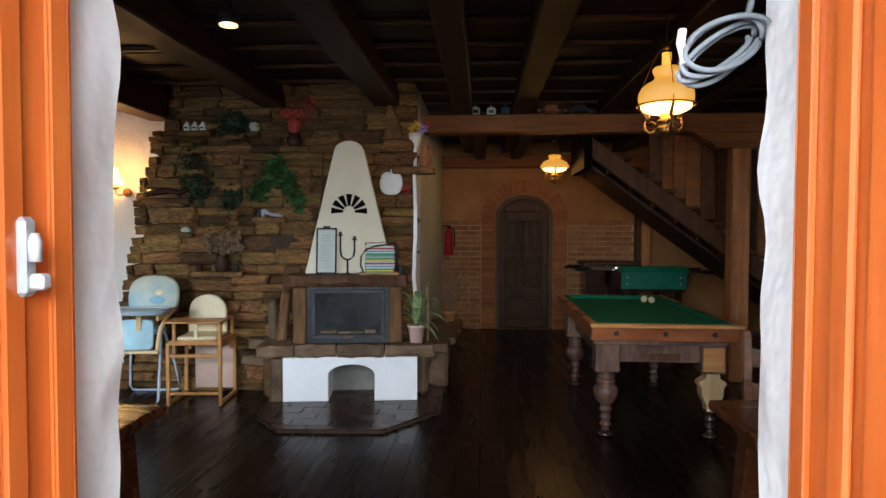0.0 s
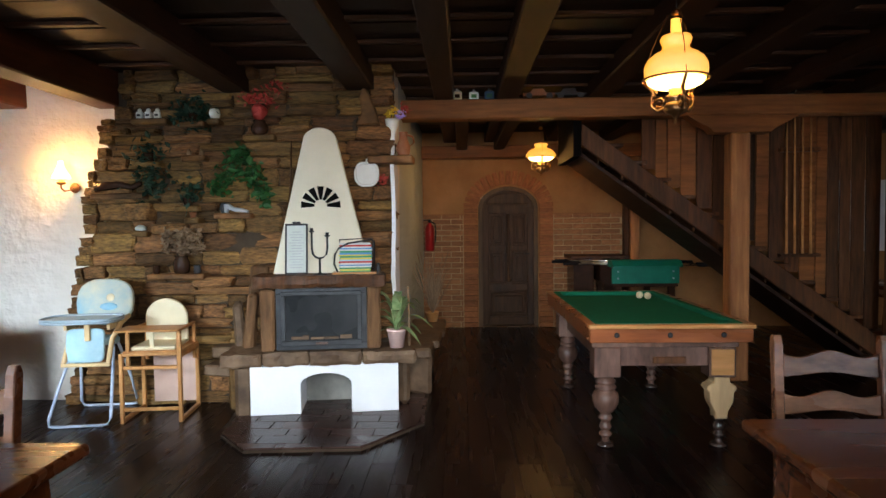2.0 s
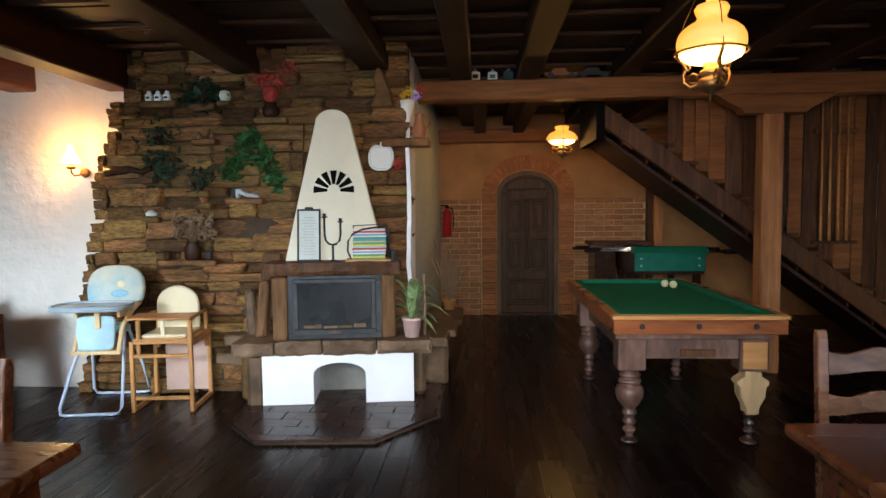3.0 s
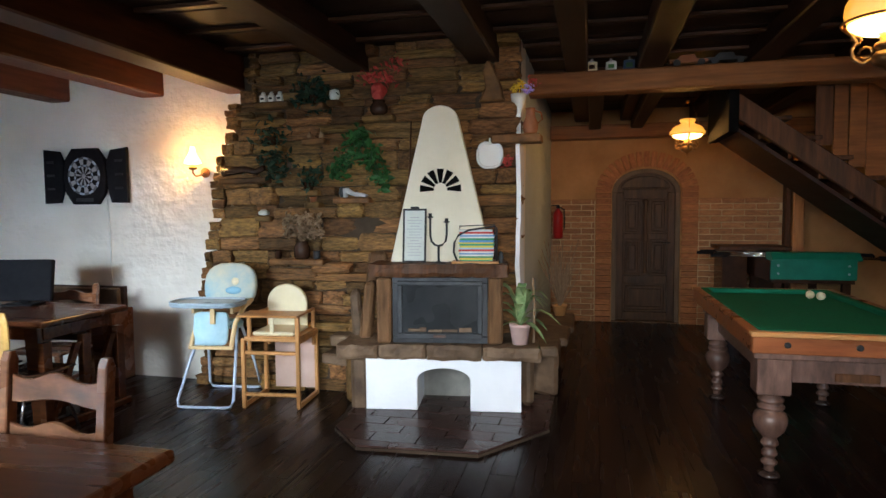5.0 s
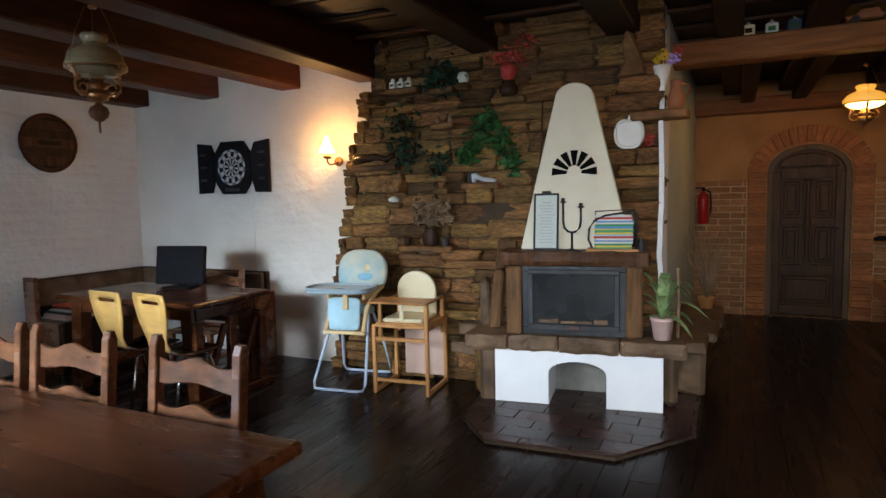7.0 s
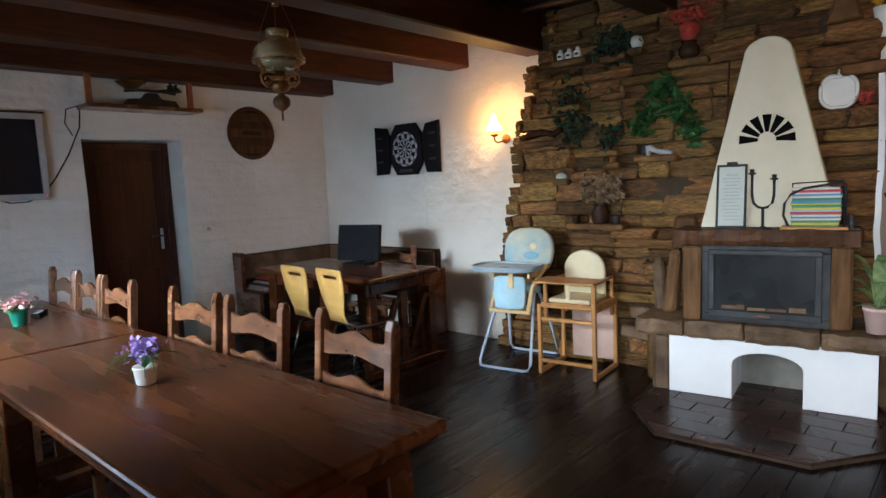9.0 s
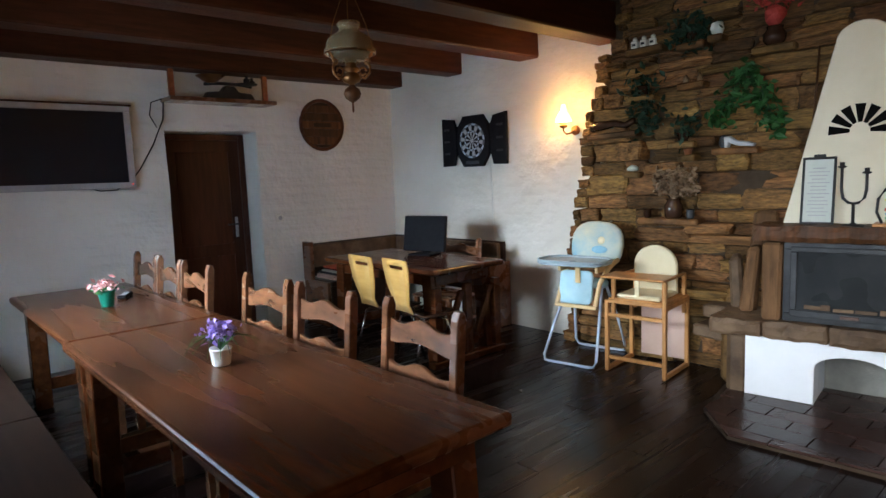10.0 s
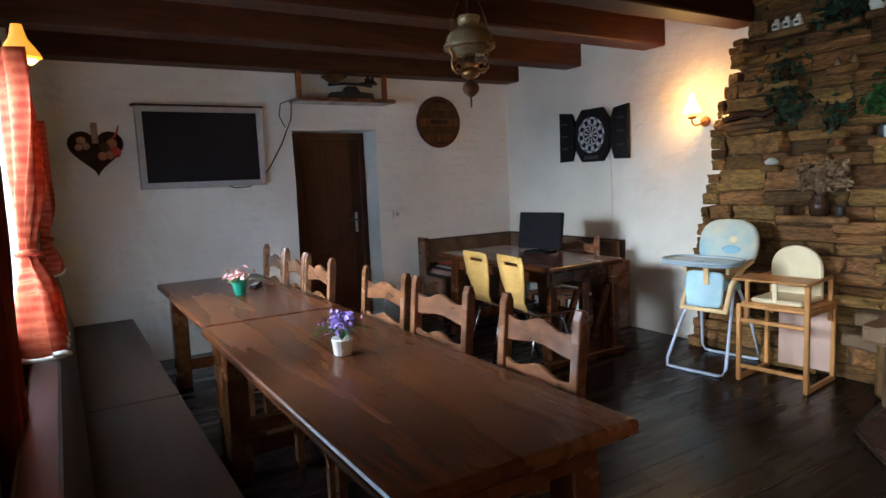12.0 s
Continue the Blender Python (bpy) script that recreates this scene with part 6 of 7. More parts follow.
for k, (label, x, z, spots, spread, n) in enumerate(IVY):
    t = thing("ivy_plant", label, "plant", pose(x, 5.36, z), "plants on the stone wall")
    shelf_stone(x - 0.10, x + 0.10, z - 0.045)
    bm = bmesh.new()
    pot_of(bm, 0.045, 0.065, (0, 0.01, -0.045))
    part("pot", bm, M["glaze"], t)
    bm = bmesh.new()
    for j, s in enumerate(spots):
        leaves(bm, s, spread, n if k == 1 else int(n * 1.5), 0.068 if k == 1 else 0.058, 40 * k + j)
    part("foliage", bm, M["leaf"] if k == 1 else M["leaf_dark"], t)
    bm = bmesh.new()
    for s in spots:
        tube(bm, [(0, 0.01, 0.0), (s[0] * 0.5, -0.02, 0.03 + s[2] * 0.3), s], 0.003, 5)
    part("stems", bm, M["leaf_dark"], t)

# three small white jars
shelf_stone(-2.31, -2.02, 2.315)
jar0 = None
for k in range(3):
    m = pose(-2.255 + 0.072 * k, 5.37, 2.315)
    if jar0 is None:
        jar0 = thing("spice_jar", "small white ceramic jar with black lettering", "jar", m, "white jars on the ledge")
        bm = bmesh.new()
        box(bm, -0.025, 0.025, -0.022, 0.022, 0, 0.055, bevel=0.006)
        part("body", bm, M["ceramic"], jar0)
        bm = bmesh.new()
        lathe(bm, [(0.016, 0.055), (0.018, 0.07), (0.008, 0.08), (0.0, 0.082)], 12)
        part("lid", bm, M["ceramic"], jar0)
        bpart("label_mark", (-0.014, 0.014, -0.0235, -0.022, 0.018, 0.034), M["iron"], jar0, bevel=0.0)
    else:
        copy_thing(jar0, m)

# red dried bouquet in a dark pot
shelf_stone(-1.42, -1.16, 2.17)
rv = thing("flower_vase", "dark pot with a red bouquet and dried leaves", "vase", pose(-1.29, 5.37, 2.17))
bm = bmesh.new()
lathe(bm, [(0.04, 0), (0.065, 0.03), (0.068, 0.07), (0.045, 0.10), (0.05, 0.115), (0.0, 0.11)], 18)
part("pot", bm, M["glaze"], rv)
bm = bmesh.new()
bmesh.ops.create_icosphere(bm, subdivisions=2, radius=0.062, matrix=pose(0.0, 0, 0.185))
for v in bm.verts:
    v.co += 0.012 * noise.noise_vector(v.co * 30)
part("bloom", bm, M["red"], rv, "round red bloom")
bm = bmesh.new()
for j, s in enumerate(((-0.09, 0, 0.30), (0.0, 0, 0.31), (0.09, 0, 0.29), (0.14, 0, 0.36))):
    leaves(bm, s, (0.035, 0.02, 0.04), 26, 0.045, 300 + j)
    tube(bm, [(0, 0, 0.11), (s[0] * 0.5, 0, 0.2), s], 0.002, 5)
part("dried_leaves", bm, M["red"], rv)
# pale round ornament
bm = bmesh.new()
lathe(bm, [(0.0, 0), (0.03, 0.004), (0.045, 0.04), (0.035, 0.08), (0.0, 0.09)], 14)
shelf_stone(-1.70, -1.60, 2.30)
tagged(part("shell", bm, M["paper"], m=pose(-1.65, 5.37, 2.30)), "pale round shell standing on the stone ledge", "ornament")

# dark driftwood, glass shoe, dried flowers and small cups
shelf_stone(-2.66, -2.22, 1.725)
bm = bmesh.new()
tube(bm, [(-2.63, 5.37, 1.775), (-2.52, 5.36, 1.785), (-2.42, 5.36, 1.79), (-2.34, 5.37, 1.775), (-2.26, 5.37, 1.80)], 0.042, 9, 0.5)
for v in bm.verts:
    v.co += 0.012 * noise.noise_vector(v.co * 22)
tagged(part("driftwood", bm, M["glaze"]), "dark knotted driftwood lying on a stone ledge", "driftwood")
shelf_stone(-1.66, -1.36, 1.555)
gs = thing("glass_shoe", "small silvery shoe ornament on the stone ledge", "ornament", pose(-1.49, 5.36, 1.555))
bm = bmesh.new()
prism(bm, [(-0.09, 0), (-0.07, 0), (-0.06, 0.03), (0.0, 0.008), (0.09, 0.0), (0.10, 0.018), (0.05, 0.035), (-0.02, 0.045), (-0.06, 0.075), (-0.095, 0.07)], "y", -0.025, 0.025, bevel=0.008)
part("body", bm, M["silver"], gs)
bm = bmesh.new()
lathe(bm, [(0.018, 0), (0.03, 0.03), (0.026, 0.07), (0.012, 0.085), (0.0, 0.086)], 12, (-0.11, 0.02, 0))
part("heel_cup", bm, M["stove"], gs)
shelf_stone(-2.20, -1.74, 1.075, deep=0.17)
dv = thing("dried_flower_vase", "dark brown glazed vase with dried flowers", "vase", pose(-1.94, 5.35, 1.075))
bm = bmesh.new()
lathe(bm, [(0.05, 0), (0.062, 0.02), (0.064, 0.09), (0.045, 0.125), (0.05, 0.14), (0.044, 0.14), (0.0, 0.12)], 20)
part("vase", bm, M["glaze"], dv)
bm = bmesh.new()
r = random.Random(77)
for k in range(70):
    a, e = r.uniform(0, 6.28), r.uniform(0.15, 1.0)
    tip = (0.17 * e * math.cos(a), 0.06 * e * math.sin(a), 0.18 + 0.17 * r.random())
    tube(bm, [(0, 0, 0.12), (tip[0] * 0.45, tip[1] * 0.4, 0.20), tip], 0.0015, 4)
    leaves(bm, tip, (0.016, 0.012, 0.016), 8, 0.04, 500 + k)
part("bouquet", bm, M["dry"], dv, "spiky dried flower heads")
for x, mk in ((-2.14, "glaze"), (-1.81, "stove")):
    bm = bmesh.new()
    lathe(bm, [(0.022, 0), (0.028, 0.02), (0.026, 0.055), (0.03, 0.065), (0.025, 0.065), (0.0, 0.02)], 16)
    tagged(part("small_cup", bm, M[mk], m=pose(x, 5.34, 1.075)), "small dark glazed cup on the stone ledge", "cup", "cups on the ledge")
bm = bmesh.new()
shelf_stone(-2.34, -2.20, 1.42)
lathe(bm, [(0.0, 0), (0.04, 0.005), (0.045, 0.025), (0.02, 0.045), (0.0, 0.048)], 14)
tagged(part("shell", bm, M["paper"], m=pose(-2.27, 5.36, 1.42)), "small pale shell on a stone ledge", "ornament")
bm = bmesh.new()
shelf_stone(-1.90, -1.78, 1.52)
pot_of(bm, 0.03, 0.045)
tagged(part("small_pot", bm, M["terracotta"], m=pose(-1.84, 5.36, 1.52)), "tiny orange clay pot on a stone ledge", "pot")
shelf_stone(-1.92, -1.72, 2.015)
for x in (-1.86, -1.76):
    bm = bmesh.new()
    lathe(bm, [(0.016, 0), (0.02, 0.02), (0.012, 0.045), (0.006, 0.055), (0.0, 0.056)], 10)
    tagged(part("figurine", bm, M["dry"], m=pose(x, 5.36, 2.015)), "small tan figurine on a stone ledge", "figurine", "figurines on the ledge")
bm = bmesh.new()
tube(bm, [(-1.06, 5.36, 1.62), (-1.045, 5.36, 1.85), (-1.035, 5.36, 2.12)], 0.009, 8, 0.6)
tagged(part("fire_iron", bm, M["post_dark"]), "thin brown rod leaning beside the white hood", "rod")

# apple dish, calla vase, clay jug, leaning stone
ap = thing("apple_dish", "white apple-shaped dish hung on the stones", "dish", pose(-0.435, 5.345, 1.85))
bm = bmesh.new()
out = []
for i in range(32):
    a = 2 * math.pi * i / 32
    rr = 0.105 * (1 - 0.10 * abs(math.cos(a * 1.0)) ** 8 * (1 if math.sin(a) > -2 else 0))
    top = 1 - 0.16 * math.exp(-((a - math.pi / 2) / 0.30) ** 2) - 0.08 * math.exp(-((a - 1.5 * math.pi) / 0.25) ** 2)
    out.append((rr * math.cos(a) * 1.02, rr * math.sin(a) * top))
prism(bm, out, "y", -0.012, 0.012, bevel=0.005)
part("dish", bm, M["ceramic"], ap)
bm = bmesh.new()
tube(bm, [(u * 0.93, -0.016, v * 0.93) for u, v in out], 0.010, 8, closed=True)
part("rim", bm, M["ceramic"], ap)
bm = bmesh.new()
tube(bm, [(0.0, -0.005, 0.085), (0.005, -0.005, 0.12)], 0.011, 8)
part("stalk", bm, M["ceramic"], ap)
bm = bmesh.new()
leaves(bm, (-0.315, 5.35, 1.80), (0.022, 0.012, 0.03), 40, 0.03, 900)
tagged(part("dried_flower", bm, M["red"]), "small bunch of red dried flowers on the stones", "flowers")
shelf_stone(-0.42, -0.06, 1.985, deep=0.20, h=0.06)
jg = thing("clay_jug", "brown clay jug on a projecting stone", "jug", pose(-0.145, 5.36, 1.985))
bm = bmesh.new()
lathe(bm, [(0.04, 0), (0.055, 0.04), (0.056, 0.08), (0.035, 0.13), (0.03, 0.17), (0.038, 0.19), (0.030, 0.19), (0.0, 0.16)], 18)
part("body", bm, M["terracotta"], jg)
bm = bmesh.new()
tube(bm, [(0.05, 0, 0.08), (0.085, 0, 0.11), (0.075, 0, 0.155), (0.032, 0, 0.17)], 0.007, 7)
part("handle", bm, M["terracotta"], jg)
cv = thing("calla_vase", "white slender vase with yellow and blue flowers", "vase", pose(-0.235, 5.40, 1.985))
bm = bmesh.new()
lathe(bm, [(0.018, 0), (0.020, 0.12), (0.018, 0.16), (0.05, 0.25), (0.058, 0.30), (0.05, 0.30), (0.0, 0.22)], 16)
part("vase", bm, M["ceramic"], cv)
for x, z, mk in ((0.01, 0.37, "yellow"), (-0.03, 0.34, "yellow"), (0.07, 0.33, "purple"), (0.10, 0.38, "red")):
    bm = bmesh.new()
    leaves(bm, (x, 0, z), (0.018, 0.012, 0.018), 34, 0.03, int(1000 + 100 * z))
    tube(bm, [(0, 0, 0.24), (x, 0, z)], 0.0025, 5)
    part("flower", bm, M[mk], cv)
bm = bmesh.new()
prism(bm, [(-0.52, 2.23), (-0.33, 2.24), (-0.36, 2.36), (-0.42, 2.50), (-0.455, 2.545), (-0.485, 2.45), (-0.47, 2.33)], "y", 5.33, 5.40, bevel=0.012)
part("leaning_stone", bm, M["stone"], wall_stone, "pale pointed stone set upright")

# ---------- things on the fireplace ----------
pf = thing("picture_frame", "black framed pale sheet leaning on the hood", "picture frame", FIRE @ pose(0.345, 0.09, 1.078, -9, 0, 0))
for d in ((-0.085, 0.085, -0.008, 0.008, 0, 0.014), (-0.085, 0.085, -0.008, 0.008, 0.376, 0.39), (-0.085, -0.072, -0.008, 0.008, 0.014, 0.376), (0.072, 0.085, -0.008, 0.008, 0.014, 0.376)):
    bpart("frame", d, M["iron"], pf, bevel=0.002)
bpart("sheet", (-0.072, 0.072, -0.003, 0.003, 0.014, 0.376), M["paper"], pf, "pale printed sheet", bevel=0.0)
for k in range(14):
    w = 0.045 + 0.012 * math.sin(k * 2.3)
    bpart("text_line", (-w, w, -0.0045, -0.0032, 0.05 + 0.021 * k, 0.055 + 0.021 * k), M["silver"], pf, bevel=0.0)
bpart("clip", (-0.03, 0.03, -0.012, 0.01, 0.385, 0.405), M["iron"], pf)

ca = thing("candelabra", "black wrought iron two-armed candle holder", "candle holder", FIRE @ pose(0.525, 0.06, 1.076))
bm = bmesh.new()
lathe(bm, [(0.055, 0), (0.055, 0.006), (0.02, 0.012), (0.008, 0.02), (0.008, 0.13), (0.0, 0.13)], 16)
part("stand", bm, M["iron"], ca)
bm = bmesh.new()
tube(bm, [(-0.058, 0, 0.32), (-0.058, 0, 0.20), (-0.05, 0, 0.155), (-0.025, 0, 0.13), (0.0, 0, 0.124), (0.025, 0, 0.13), (0.05, 0, 0.155), (0.058, 0, 0.20), (0.058, 0, 0.285)], 0.0075, 8)
part("arms", bm, M["iron"], ca)
for x, z in ((-0.058, 0.32), (0.058, 0.285)):
    bm = bmesh.new()
    lathe(bm, [(0.008, 0), (0.022, 0.006), (0.022, 0.012), (0.011, 0.014), (0.013, 0.034), (0.009, 0.034), (0.0, 0.02)], 12, (x, 0, z))
    part("candle_cup", bm, M["iron"], ca)

rack = thing("magazine_rack", "black wire rack on a small wooden board", "rack", FIRE @ pose(0.79, 0.10, 1.076))
bpart("board", (-0.17, 0.16, -0.10, 0.08, 0.0, 0.018), M["pool_edge"], rack)
bm = bmesh.new()
tube(bm, [(-0.13, -0.07, 0.02), (-0.155, -0.07, 0.08), (-0.15, -0.07, 0.15), (-0.12, -0.07, 0.20), (-0.05, -0.07, 0.235), (0.13, -0.07, 0.262), (0.145, -0.07, 0.25), (0.145, -0.07, 0.02)], 0.007, 7)
part("wire", bm, M["iron"], rack)
bm = bmesh.new()
tube(bm, [(-0.12, 0.06, 0.02), (-0.12, 0.06, 0.26), (0.13, 0.06, 0.27), (0.13, 0.06, 0.02)], 0.005, 7)
part("wire", bm, M["iron"], rack)
ORDER = (0, 1, 0, 3, 2, 3, 4, 5, 1, 0, 1, 2, 0, 3, 2, 3, 4, 3)
COV = (("cover_green", (0.05, 0.32, 0.14)), ("cover_yellow", (0.72, 0.60, 0.10)), ("cover_blue", (0.10, 0.30, 0.58)), ("cover_white", (0.72, 0.72, 0.68)), ("cover_red", (0.55, 0.06, 0.05)), ("cover_pale", (0.42, 0.58, 0.66)), ("cover_brown", (0.22, 0.12, 0.07)), ("cover_yellow_pale", (0.78, 0.72, 0.35)), ("cover_grey", (0.35, 0.38, 0.38)), ("cover_crimson", (0.45, 0.05, 0.10)))
CM = [surf(n, tuple(v * 0.85 for v in c), c, grain=9, rough=0.45, bump=0.02, blotch=0.08) for n, c in COV]
z = 0.018
r = random.Random(3)
for k in range(18):
    h = r.choice((0.010, 0.012, 0.014))
    bk = bpart("game_case", (-0.115 + r.uniform(-0.008, 0.008), 0.125 + r.uniform(-0.01, 0.006), -0.065 + r.uniform(-0.01, 0.01), 0.055, 0, h - 0.001), CM[ORDER[k]], None, bevel=0.0015, m=FIRE @ pose(0.79, 0.10, 1.076 + z))
    tagged(bk, "thin coloured case lying in a stack", "case", "stack of cases")
    z += h
li = thing("figurine", "tiny dark figurine at the shelf's end", "figurine", FIRE @ pose(0.965, 0.05, 1.074))
bm = bmesh.new()
lathe(bm, [(0.03, 0), (0.03, 0.012), (0.014, 0.02), (0.02, 0.045), (0.012, 0.065), (0.015, 0.08), (0.0, 0.09)], 12)
part("body", bm, M["stove"], li)
bpart("plinth", (-0.035, 0.045, -0.03, 0.03, 0, 0.012), M["glaze"], li)

pp = thing("potted_plant", "variegated houseplant in a pink clay pot", "plant", pose(-0.20, 5.19, 0.505))
bm = bmesh.new()
pot_of(bm, 0.075, 0.145)
part("pot", bm, M["pot_pink"], pp)
bm = bmesh.new()
r = random.Random(21)
for k in range(17):
    a = r.uniform(0, 6.28)
    ln = r.uniform(0.18, 0.34)
    rise = r.uniform(0.06, 0.40)
    w = r.uniform(0.022, 0.040)
    d = Vector((math.cos(a), math.sin(a) * 0.7, 0))
    side = Vector((-math.sin(a), math.cos(a), 0))
    base = Vector((0, 0, 0.13))
    pts = []
    for j in range(7):
        u = j / 6
        c = base + d * (ln * u) * (0.35 + 0.65 * u) + Vector((0, 0, rise * (1 - (1 - u) ** 1.8) - 0.16 * u ** 3))
        ww = w * math.sin(math.pi * min(1, 0.08 + u * 0.92)) ** 0.8
        pts.append((bm.verts.new(c + side * ww), bm.verts.new(c + Vector((0, 0, -0.006))), bm.verts.new(c - side * ww)))
    for p, q in zip(pts, pts[1:]):
        bm.faces.new((p[0], p[1], q[1], q[0])).smooth = True
        bm.faces.new((p[1], p[2], q[2], q[1])).smooth = True
part("leaves", bm, M["leaf_pale"], pp)
bm = bmesh.new()
tube(bm, [(0.09, 0.06, 0.0), (0.095, 0.06, 0.25), (0.085, 0.07, 0.46)], 0.010, 7)
part("support_stick", bm, M["dry"], pp)

for k, (x, y, z0, w, h, tilt) in enumerate(((-1.36, 5.22, 0.505, 0.085, 0.42, 6), (-1.45, 5.30, 0.505, 0.08, 0.34, -4), (-1.33, 5.34, 0.72, 0.16, 0.42, 3))):
    bm = bmesh.new()
    rock(bm, -w / 2, w / 2, -0.05, 0.05, 0, h, amp=0.03, bevel=0.02)
    tagged(part("split_log", bm, M["timber"] if k != 1 else M["slab"], m=pose(x, y, z0, 0, tilt, 10 * k)), "rough split log standing beside the stove", "log", "split logs")
for x, y, w, h in ((-1.52, 5.33, 0.30, 0.10), (-1.60, 5.26, 0.22, 0.09)):
    bm = bmesh.new()
    rock(bm, -w / 2, w / 2, -0.10, 0.12, 0, h, amp=0.02)
    part("side_ledge_stone", bm, M["slab"], wall_stone, m=pose(x, y, 0.40 if h > 0.095 else 0.28, 0, 0, 0))
bm = bmesh.new()
rock(bm, -1.52, -1.41, 5.16, 5.46, 0.0, 0.39, amp=0.03, bevel=0.03)
part("side_foot_stone", bm, M["stone"], wall_stone)

# ---------- passage: extinguisher, branches, bricks ----------
ex = thing("fire_extinguisher", "red fire extinguisher hung on the brick wall", "fire extinguisher", pose(-0.13, 8.93, 1.08))
bm = bmesh.new()
lathe(bm, [(0.05, 0), (0.062, 0.012), (0.062, 0.30), (0.05, 0.345), (0.022, 0.37), (0.022, 0.385), (0.0, 0.385)], 20)
part("cylinder", bm, M["extinguisher"], ex)
bm = bmesh.new()
box(bm, -0.02, 0.02, -0.02, 0.02, 0.385, 0.415, bevel=0.004)
box(bm, -0.09, 0.02, -0.012, 0.012, 0.415, 0.43, bevel=0.004)
part("valve", bm, M["black"], ex)
bm = bmesh.new()
tube(bm, [(0.02, -0.02, 0.40), (0.075, -0.03, 0.37), (0.085, -0.03, 0.25), (0.08, -0.03, 0.12)], 0.009, 7)
part("hose", bm, M["black"], ex)
bpart("bracket", (-0.03, 0.03, 0.05, 0.13, 0.15, 0.19), M["iron"], ex)
br = thing("dry_branches", "dry brown branches standing in a small pot", "branches", pose(0.0, 6.78, 0.45))
bm = bmesh.new()
pot_of(bm, 0.07, 0.10)
part("pot", bm, M["pool_edge"], br)
r = random.Random(12)
for k in range(60):
    a = r.uniform(0, 6.28)
    e = r.uniform(0.03, 0.22)
    h = r.uniform(0.4, 0.74)
    bm = bmesh.new()
    tube(bm, [(0, 0, 0.08), (e * 0.4 * math.cos(a), e * 0.4 * math.sin(a), h * 0.5), (e * math.cos(a) + r.uniform(-0.03, 0.03), e * math.sin(a), h)], 0.006, 5, 0.4)
    part("twig", bm, M["dry"], br)

BRICK = mesh_of("brick", bmat(-0.5, 0.5, -0.5, 0.5, -0.5, 0.5, bevel=0.06), M["brick_old"])
BRICK_RED = mesh_of("brick", bmat(-0.5, 0.5, -0.5, 0.5, -0.5, 0.5, bevel=0.06), M["brick"])
bm = bmesh.new()
for xa, xb in ((PX, AX - AR - 0.205), (AX + AR + 0.205, 2.52)):
    box(bm, xa, xb, BY - 0.006, BY, 0.0, 1.56)
part("mortar_bed", bm, M["mortar"], wall_back)
rr = random.Random(9)


def brick(mesh, x, z, w, h, roll=0.0, out=0.012):
    ob = new("brick", mesh)
    ob.parent = wall_back
    ob.matrix_basis = Matrix.LocRotScale((x, BY - out + 0.012 + rr.uniform(-0.002, 0.002), z), Euler((0, roll, 0)), (w, 0.05, h))


row = 0
z = 0.0
while z < 1.53:
    for xa, xb in ((PX, AX - AR - 0.21), (AX + AR + 0.21, 2.52)):
        x = xa - (0.13 if row % 2 else 0.0)
        while x < xb - 0.02:
            a, b = max(x, xa), min(x + 0.26, xb)
            if b - a > 0.04:
                brick(BRICK, (a + b) / 2, z + 0.0375, b - a - 0.012, 0.063)
            x += 0.26
    for s in (-1, 1):
        brick(BRICK_RED, AX + s * (AR + 0.105) + rr.uniform(-0.004, 0.004), z + 0.0375, 0.196 if row % 2 else 0.188, 0.066, out=0.03)
    z += 0.0755
    row += 1
while z < 1.68:
    for s in (-1, 1):
        brick(BRICK_RED, AX + s * (AR + 0.105), z + 0.0375, 0.19, 0.066, out=0.03)
    z += 0.0755
for k in range(19):
    a = radians(3 + 174 * k / 18)
    rx, rz = AR + 0.10, 0.30 + 0.10
    brick(BRICK_RED, AX + rx * math.cos(a), 1.675 + rz * math.sin(a), 0.19, 0.066, roll=-math.atan2(math.sin(a) / rz, math.cos(a) / rx), out=0.03)

# ---------- foosball table, cues, ornaments on the beam ----------
fo = thing("foosball_table", "foosball table with a green end panel", "foosball table", pose(0, 0, 0))
bpart("cabinet", (2.04, 2.79, 7.62, 8.70, 0.70, 0.95), M["glaze"], fo)
bpart("end_panel", (2.03, 2.80, 7.60, 7.618, 0.74, 0.96), M["green_plastic"], fo, "green end panel")
bm = bmesh.new()
prism(bm, [(7.50, 0.95), (7.58, 1.01), (7.75, 1.01), (7.75, 0.93), (7.60, 0.93), (7.50, 0.935)], "x", 2.02, 2.81, bevel=0.006)
part("top_ledge", bm, M["green_plastic"], fo, "sloping green ledge")
for x in (2.10, 2.73):
    for zz in (0.80, 0.88):
        bm = bmesh.new()
        lathe(bm, [(0.012, 0), (0.012, 0.004), (0.0, 0.006)], 10)
        part("screw", bm, M["silver"], fo, m=pose(x, 7.60, zz, 90, 0, 0))
for k in range(4):
    y = 7.75 + 0.22 * k
    sft = 0.08 * math.sin(k * 2.1)
    bm = bmesh.new()
    tube(bm, [(1.60 + sft, y, 0.965), (3.12 + sft, y, 0.935)], 0.008, 8)
    rod = part("rod", bm, M["chrome"], fo, "steel playing rod")
    for xa, xb in ((1.50 + sft, 1.66 + sft), (3.06 + sft, 3.24 + sft)):
        bm = bmesh.new()
        tube(bm, [(xa, y, 0.965 if xa < 2 else 0.937), (xb, y, 0.964 if xa < 2 else 0.934)], 0.018, 8)
        part("grip", bm, M["black"], rod)
for x in (2.08, 2.70):
    for y in (7.66, 8.60):
        bpart("leg", (x, x + 0.07, y, y + 0.07, 0.0, 0.70), M["glaze"], fo)
cs = thing("side_cabinet", "dark low cabinet beside the foosball table", "cabinet", pose(0, 0, 0))
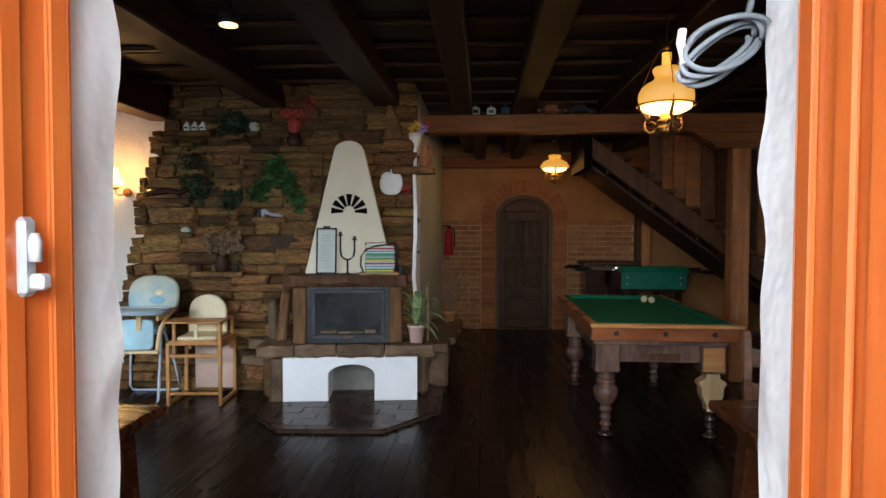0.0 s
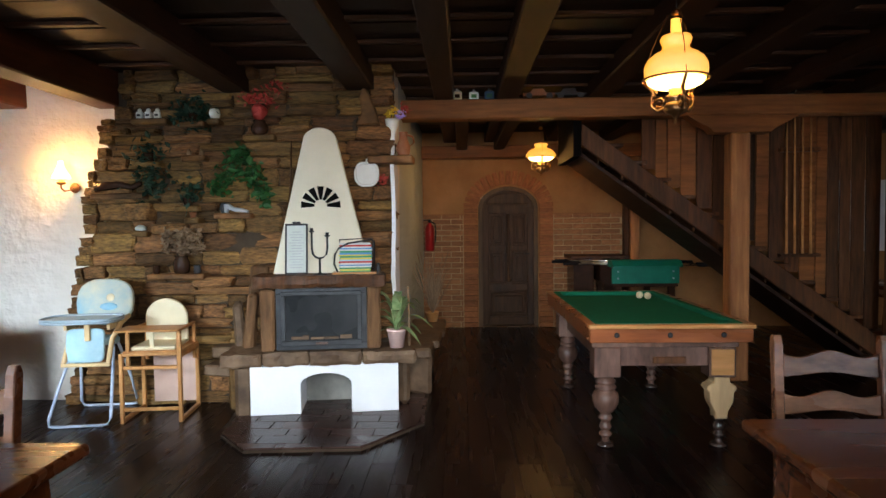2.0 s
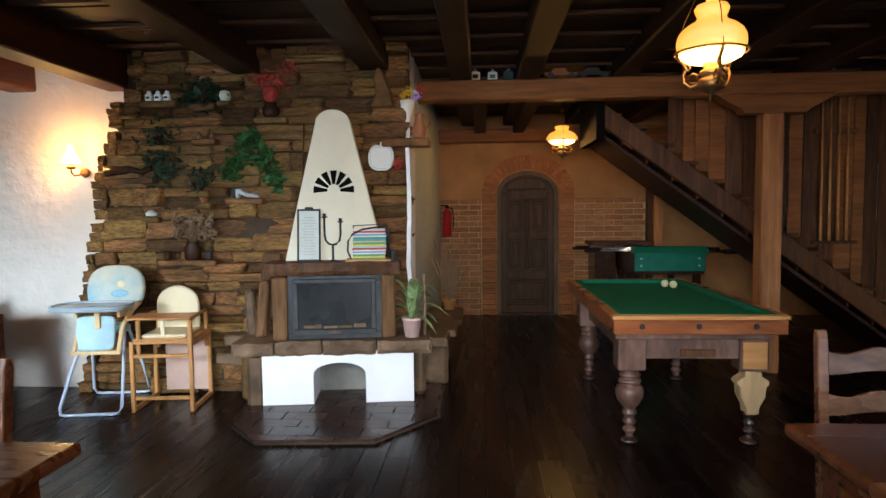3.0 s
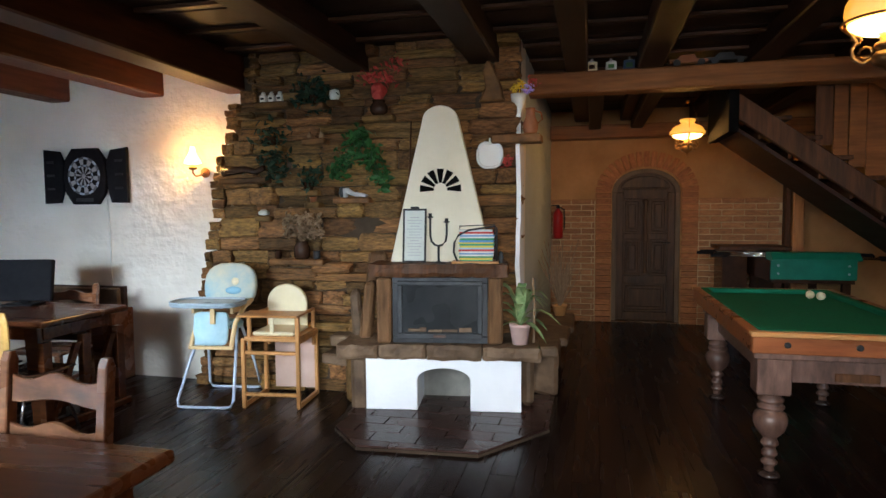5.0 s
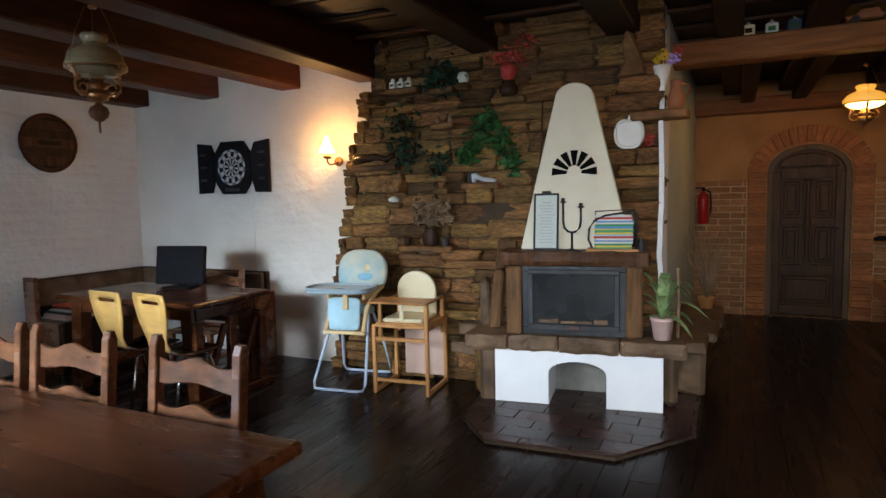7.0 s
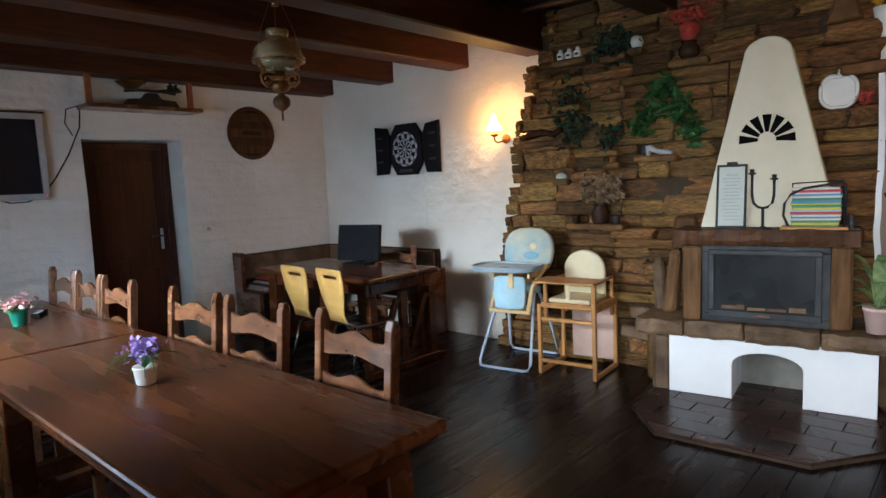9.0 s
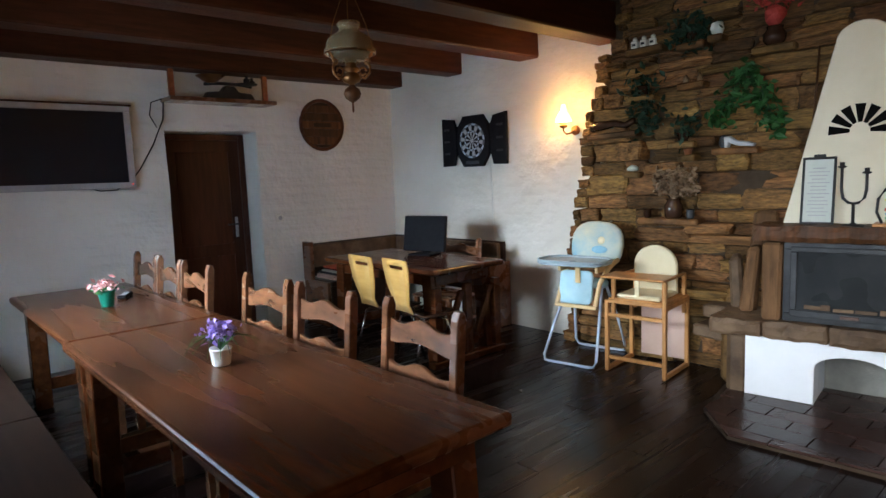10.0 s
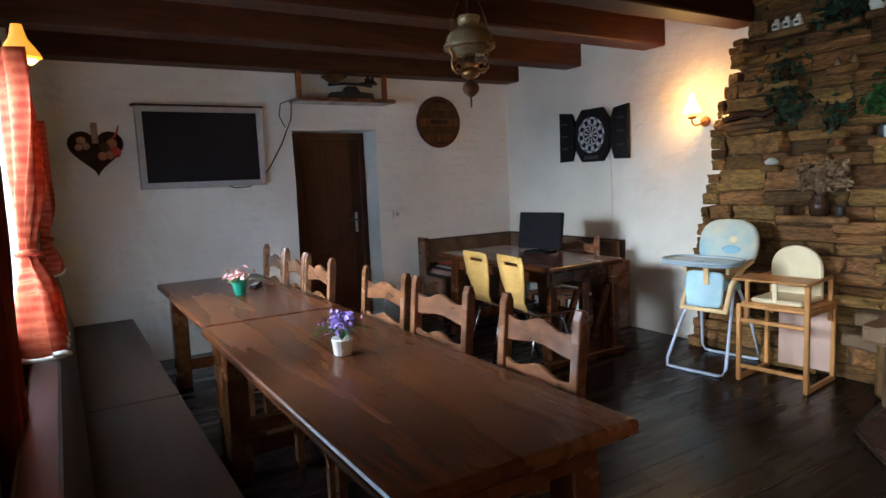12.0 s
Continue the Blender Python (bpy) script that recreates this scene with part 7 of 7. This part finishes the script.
bpart("body", (1.74, 2.00, 8.42, 8.90, 0.0, 0.98), M["glaze"], cs)
bpart("top", (1.70, 2.45, 8.40, 8.92, 0.98, 1.02), M["post_dark"], cs)
bpart("body", (2.2, 2.42, 8.75, 8.90, 0.0, 0.98), M["glaze"], cs)

rk = thing("cue_rack", "dark wooden wall rack holding cues", "rack")
bpart("holder", (3.34, 3.72, 6.455, 6.495, 2.10, 2.14), M["post_dark"], rk)
bpart("foot", (3.34, 3.72, 6.43, 6.495, 1.10, 1.13), M["post_dark"], rk)
for k in range(4):
    bm = bmesh.new()
    tube(bm, [(3.40 + 0.075 * k, 6.44, 1.13), (3.40 + 0.075 * k, 6.46, 2.42)], 0.013, 8, 0.5)
    tagged(part("cue", bm, M["pool_edge"]), "slim wooden billiard cue standing in a rack", "cue", "cues in the rack")

for x, w, h, c, lab in ((0.28, 0.085, 0.075, "cream", "cream square tea tin on the beam"), (0.43, 0.085, 0.07, "paper", "pale green square tin on the beam"), (0.57, 0.09, 0.075, "blue_tube", "dark blue square tin on the beam")):
    tn = thing("tea_tin", lab, "tin", pose(x, 6.13, 2.565), "tins on the beam")
    bm = bmesh.new()
    box(bm, -w / 2, w / 2, -w / 2, w / 2, 0, h, bevel=0.006)
    part("body", bm, M[c] if c != "blue_tube" else surf("dark_blue_tin", (0.02, 0.04, 0.09), (0.03, 0.06, 0.12), grain=9, rough=0.4, bump=0.02), tn)
    bm = bmesh.new()
    lathe(bm, [(0.026, h), (0.028, h + 0.012), (0.01, h + 0.016), (0.012, h + 0.03), (0.0, h + 0.034)], 12)
    part("lid", bm, M["silver"], tn)
    bpart("label_mark", (-w * 0.28, w * 0.28, -w / 2 - 0.0015, -w / 2 + 0.001, h * 0.25, h * 0.7), M["glaze"] if c == "cream" else M["leaf"], tn, bevel=0.0)
for x, c, lab in ((1.02, "terracotta", "small dark model car on the beam"), (1.30, "iron", "dark iron model carriage on the beam"), (3.16, "paper", "pale model carriage on the beam")):
    mc = thing("model_carriage", lab, "ornament", pose(x, 6.14, 2.565), "ornaments on the beam")
    bm = bmesh.new()
    prism(bm, [(-0.14, 0.03), (0.14, 0.03), (0.15, 0.055), (0.06, 0.06), (0.04, 0.095), (-0.06, 0.095), (-0.09, 0.06), (-0.15, 0.06)], "y", -0.035, 0.035, bevel=0.006)
    part("body", bm, M[c], mc)
    for wx in (-0.09, 0.09):
        for wy in (-0.04, 0.04):
            bm = bmesh.new()
            lathe(bm, [(0.028, -0.006), (0.028, 0.006)], 14)
            part("wheel", bm, M["iron"], mc, m=pose(wx, wy, 0.028, 90, 0, 0))

# ---------- dim far corner ----------
setting("dark_post", bmat(4.16, 4.30, 6.06, 6.22, 0, 2.39, bevel=0.01), M["post_dark"], "dark wooden post under the cross beam", "post")
bm = bmesh.new()
box(bm, 5.35, 6.25, 9.02, 9.055, 1.02, 1.98, bevel=0.006)
setting("window_2", bm, M["white_smooth"], "whitewashed blind window niche in the far wall", "window")
long_table("dim dark wooden table in the far corner", 4.7, 6.4, 7.0, 7.75)
copy_thing(first, pose(5.2, 6.75, 0, 0, 0, 180))
copy_thing(first, pose(5.8, 6.75, 0, 0, 0, 178))

# ---------- flowers on the dining tables ----------
fp = thing("flower_pot", "violet artificial flower in a small white pot", "flower pot", pose(-2.03, 2.03, 0.757))
bm = bmesh.new()
lathe(bm, [(0.030, 0), (0.034, 0.004), (0.040, 0.058), (0.043, 0.06), (0.043, 0.066), (0.036, 0.066), (0.0, 0.055)], 20)
part("pot", bm, M["ceramic"], fp)
bm = bmesh.new()
leaves(bm, (0, 0, 0.128), (0.030, 0.030, 0.018), 120, 0.028, 61)
part("blossom", bm, M["purple"], fp)
bm = bmesh.new()
r = random.Random(4)
for k in range(15):
    a = 2 * math.pi * k / 15 + r.uniform(-0.15, 0.15)
    ln = r.uniform(0.10, 0.17)
    tube(bm, [(0, 0, 0.06), (0.4 * ln * math.cos(a), 0.4 * ln * math.sin(a), 0.115), (0.8 * ln * math.cos(a), 0.8 * ln * math.sin(a), 0.10), (ln * math.cos(a), ln * math.sin(a), 0.05 + r.uniform(0, 0.03))], 0.0026, 5, 0.4)
part("foliage", bm, M["leaf"], fp)
fq = thing("flower_pot", "pink artificial flowers in a green pot", "flower pot", pose(-3.72, 2.055, 0.757))
bm = bmesh.new()
lathe(bm, [(0.030, 0), (0.034, 0.004), (0.046, 0.085), (0.05, 0.095), (0.042, 0.095), (0.0, 0.08)], 20)
part("pot", bm, M["green_plastic"], fq)
bm = bmesh.new()
leaves(bm, (0, 0, 0.125), (0.034, 0.034, 0.016), 90, 0.032, 71)
part("blossom", bm, M["pink"], fq)
bm = bmesh.new()
leaves(bm, (0, 0, 0.105), (0.036, 0.036, 0.010), 40, 0.032, 72)
part("foliage", bm, M["leaf"], fq)
rm = thing("remote_control", "black remote control lying on the table", "remote control", pose(-3.98, 2.22, 0.757, 0, 0, 60))
bpart("body", (-0.025, 0.025, -0.085, 0.085, 0, 0.02), M["black"], rm)
for i in range(3):
    for j in range(5):
        bpart("button", (-0.016 + 0.012 * i, -0.008 + 0.012 * i, -0.06 + 0.024 * j, -0.05 + 0.024 * j, 0.0195, 0.0225), M["silver"], rm, bevel=0.0)
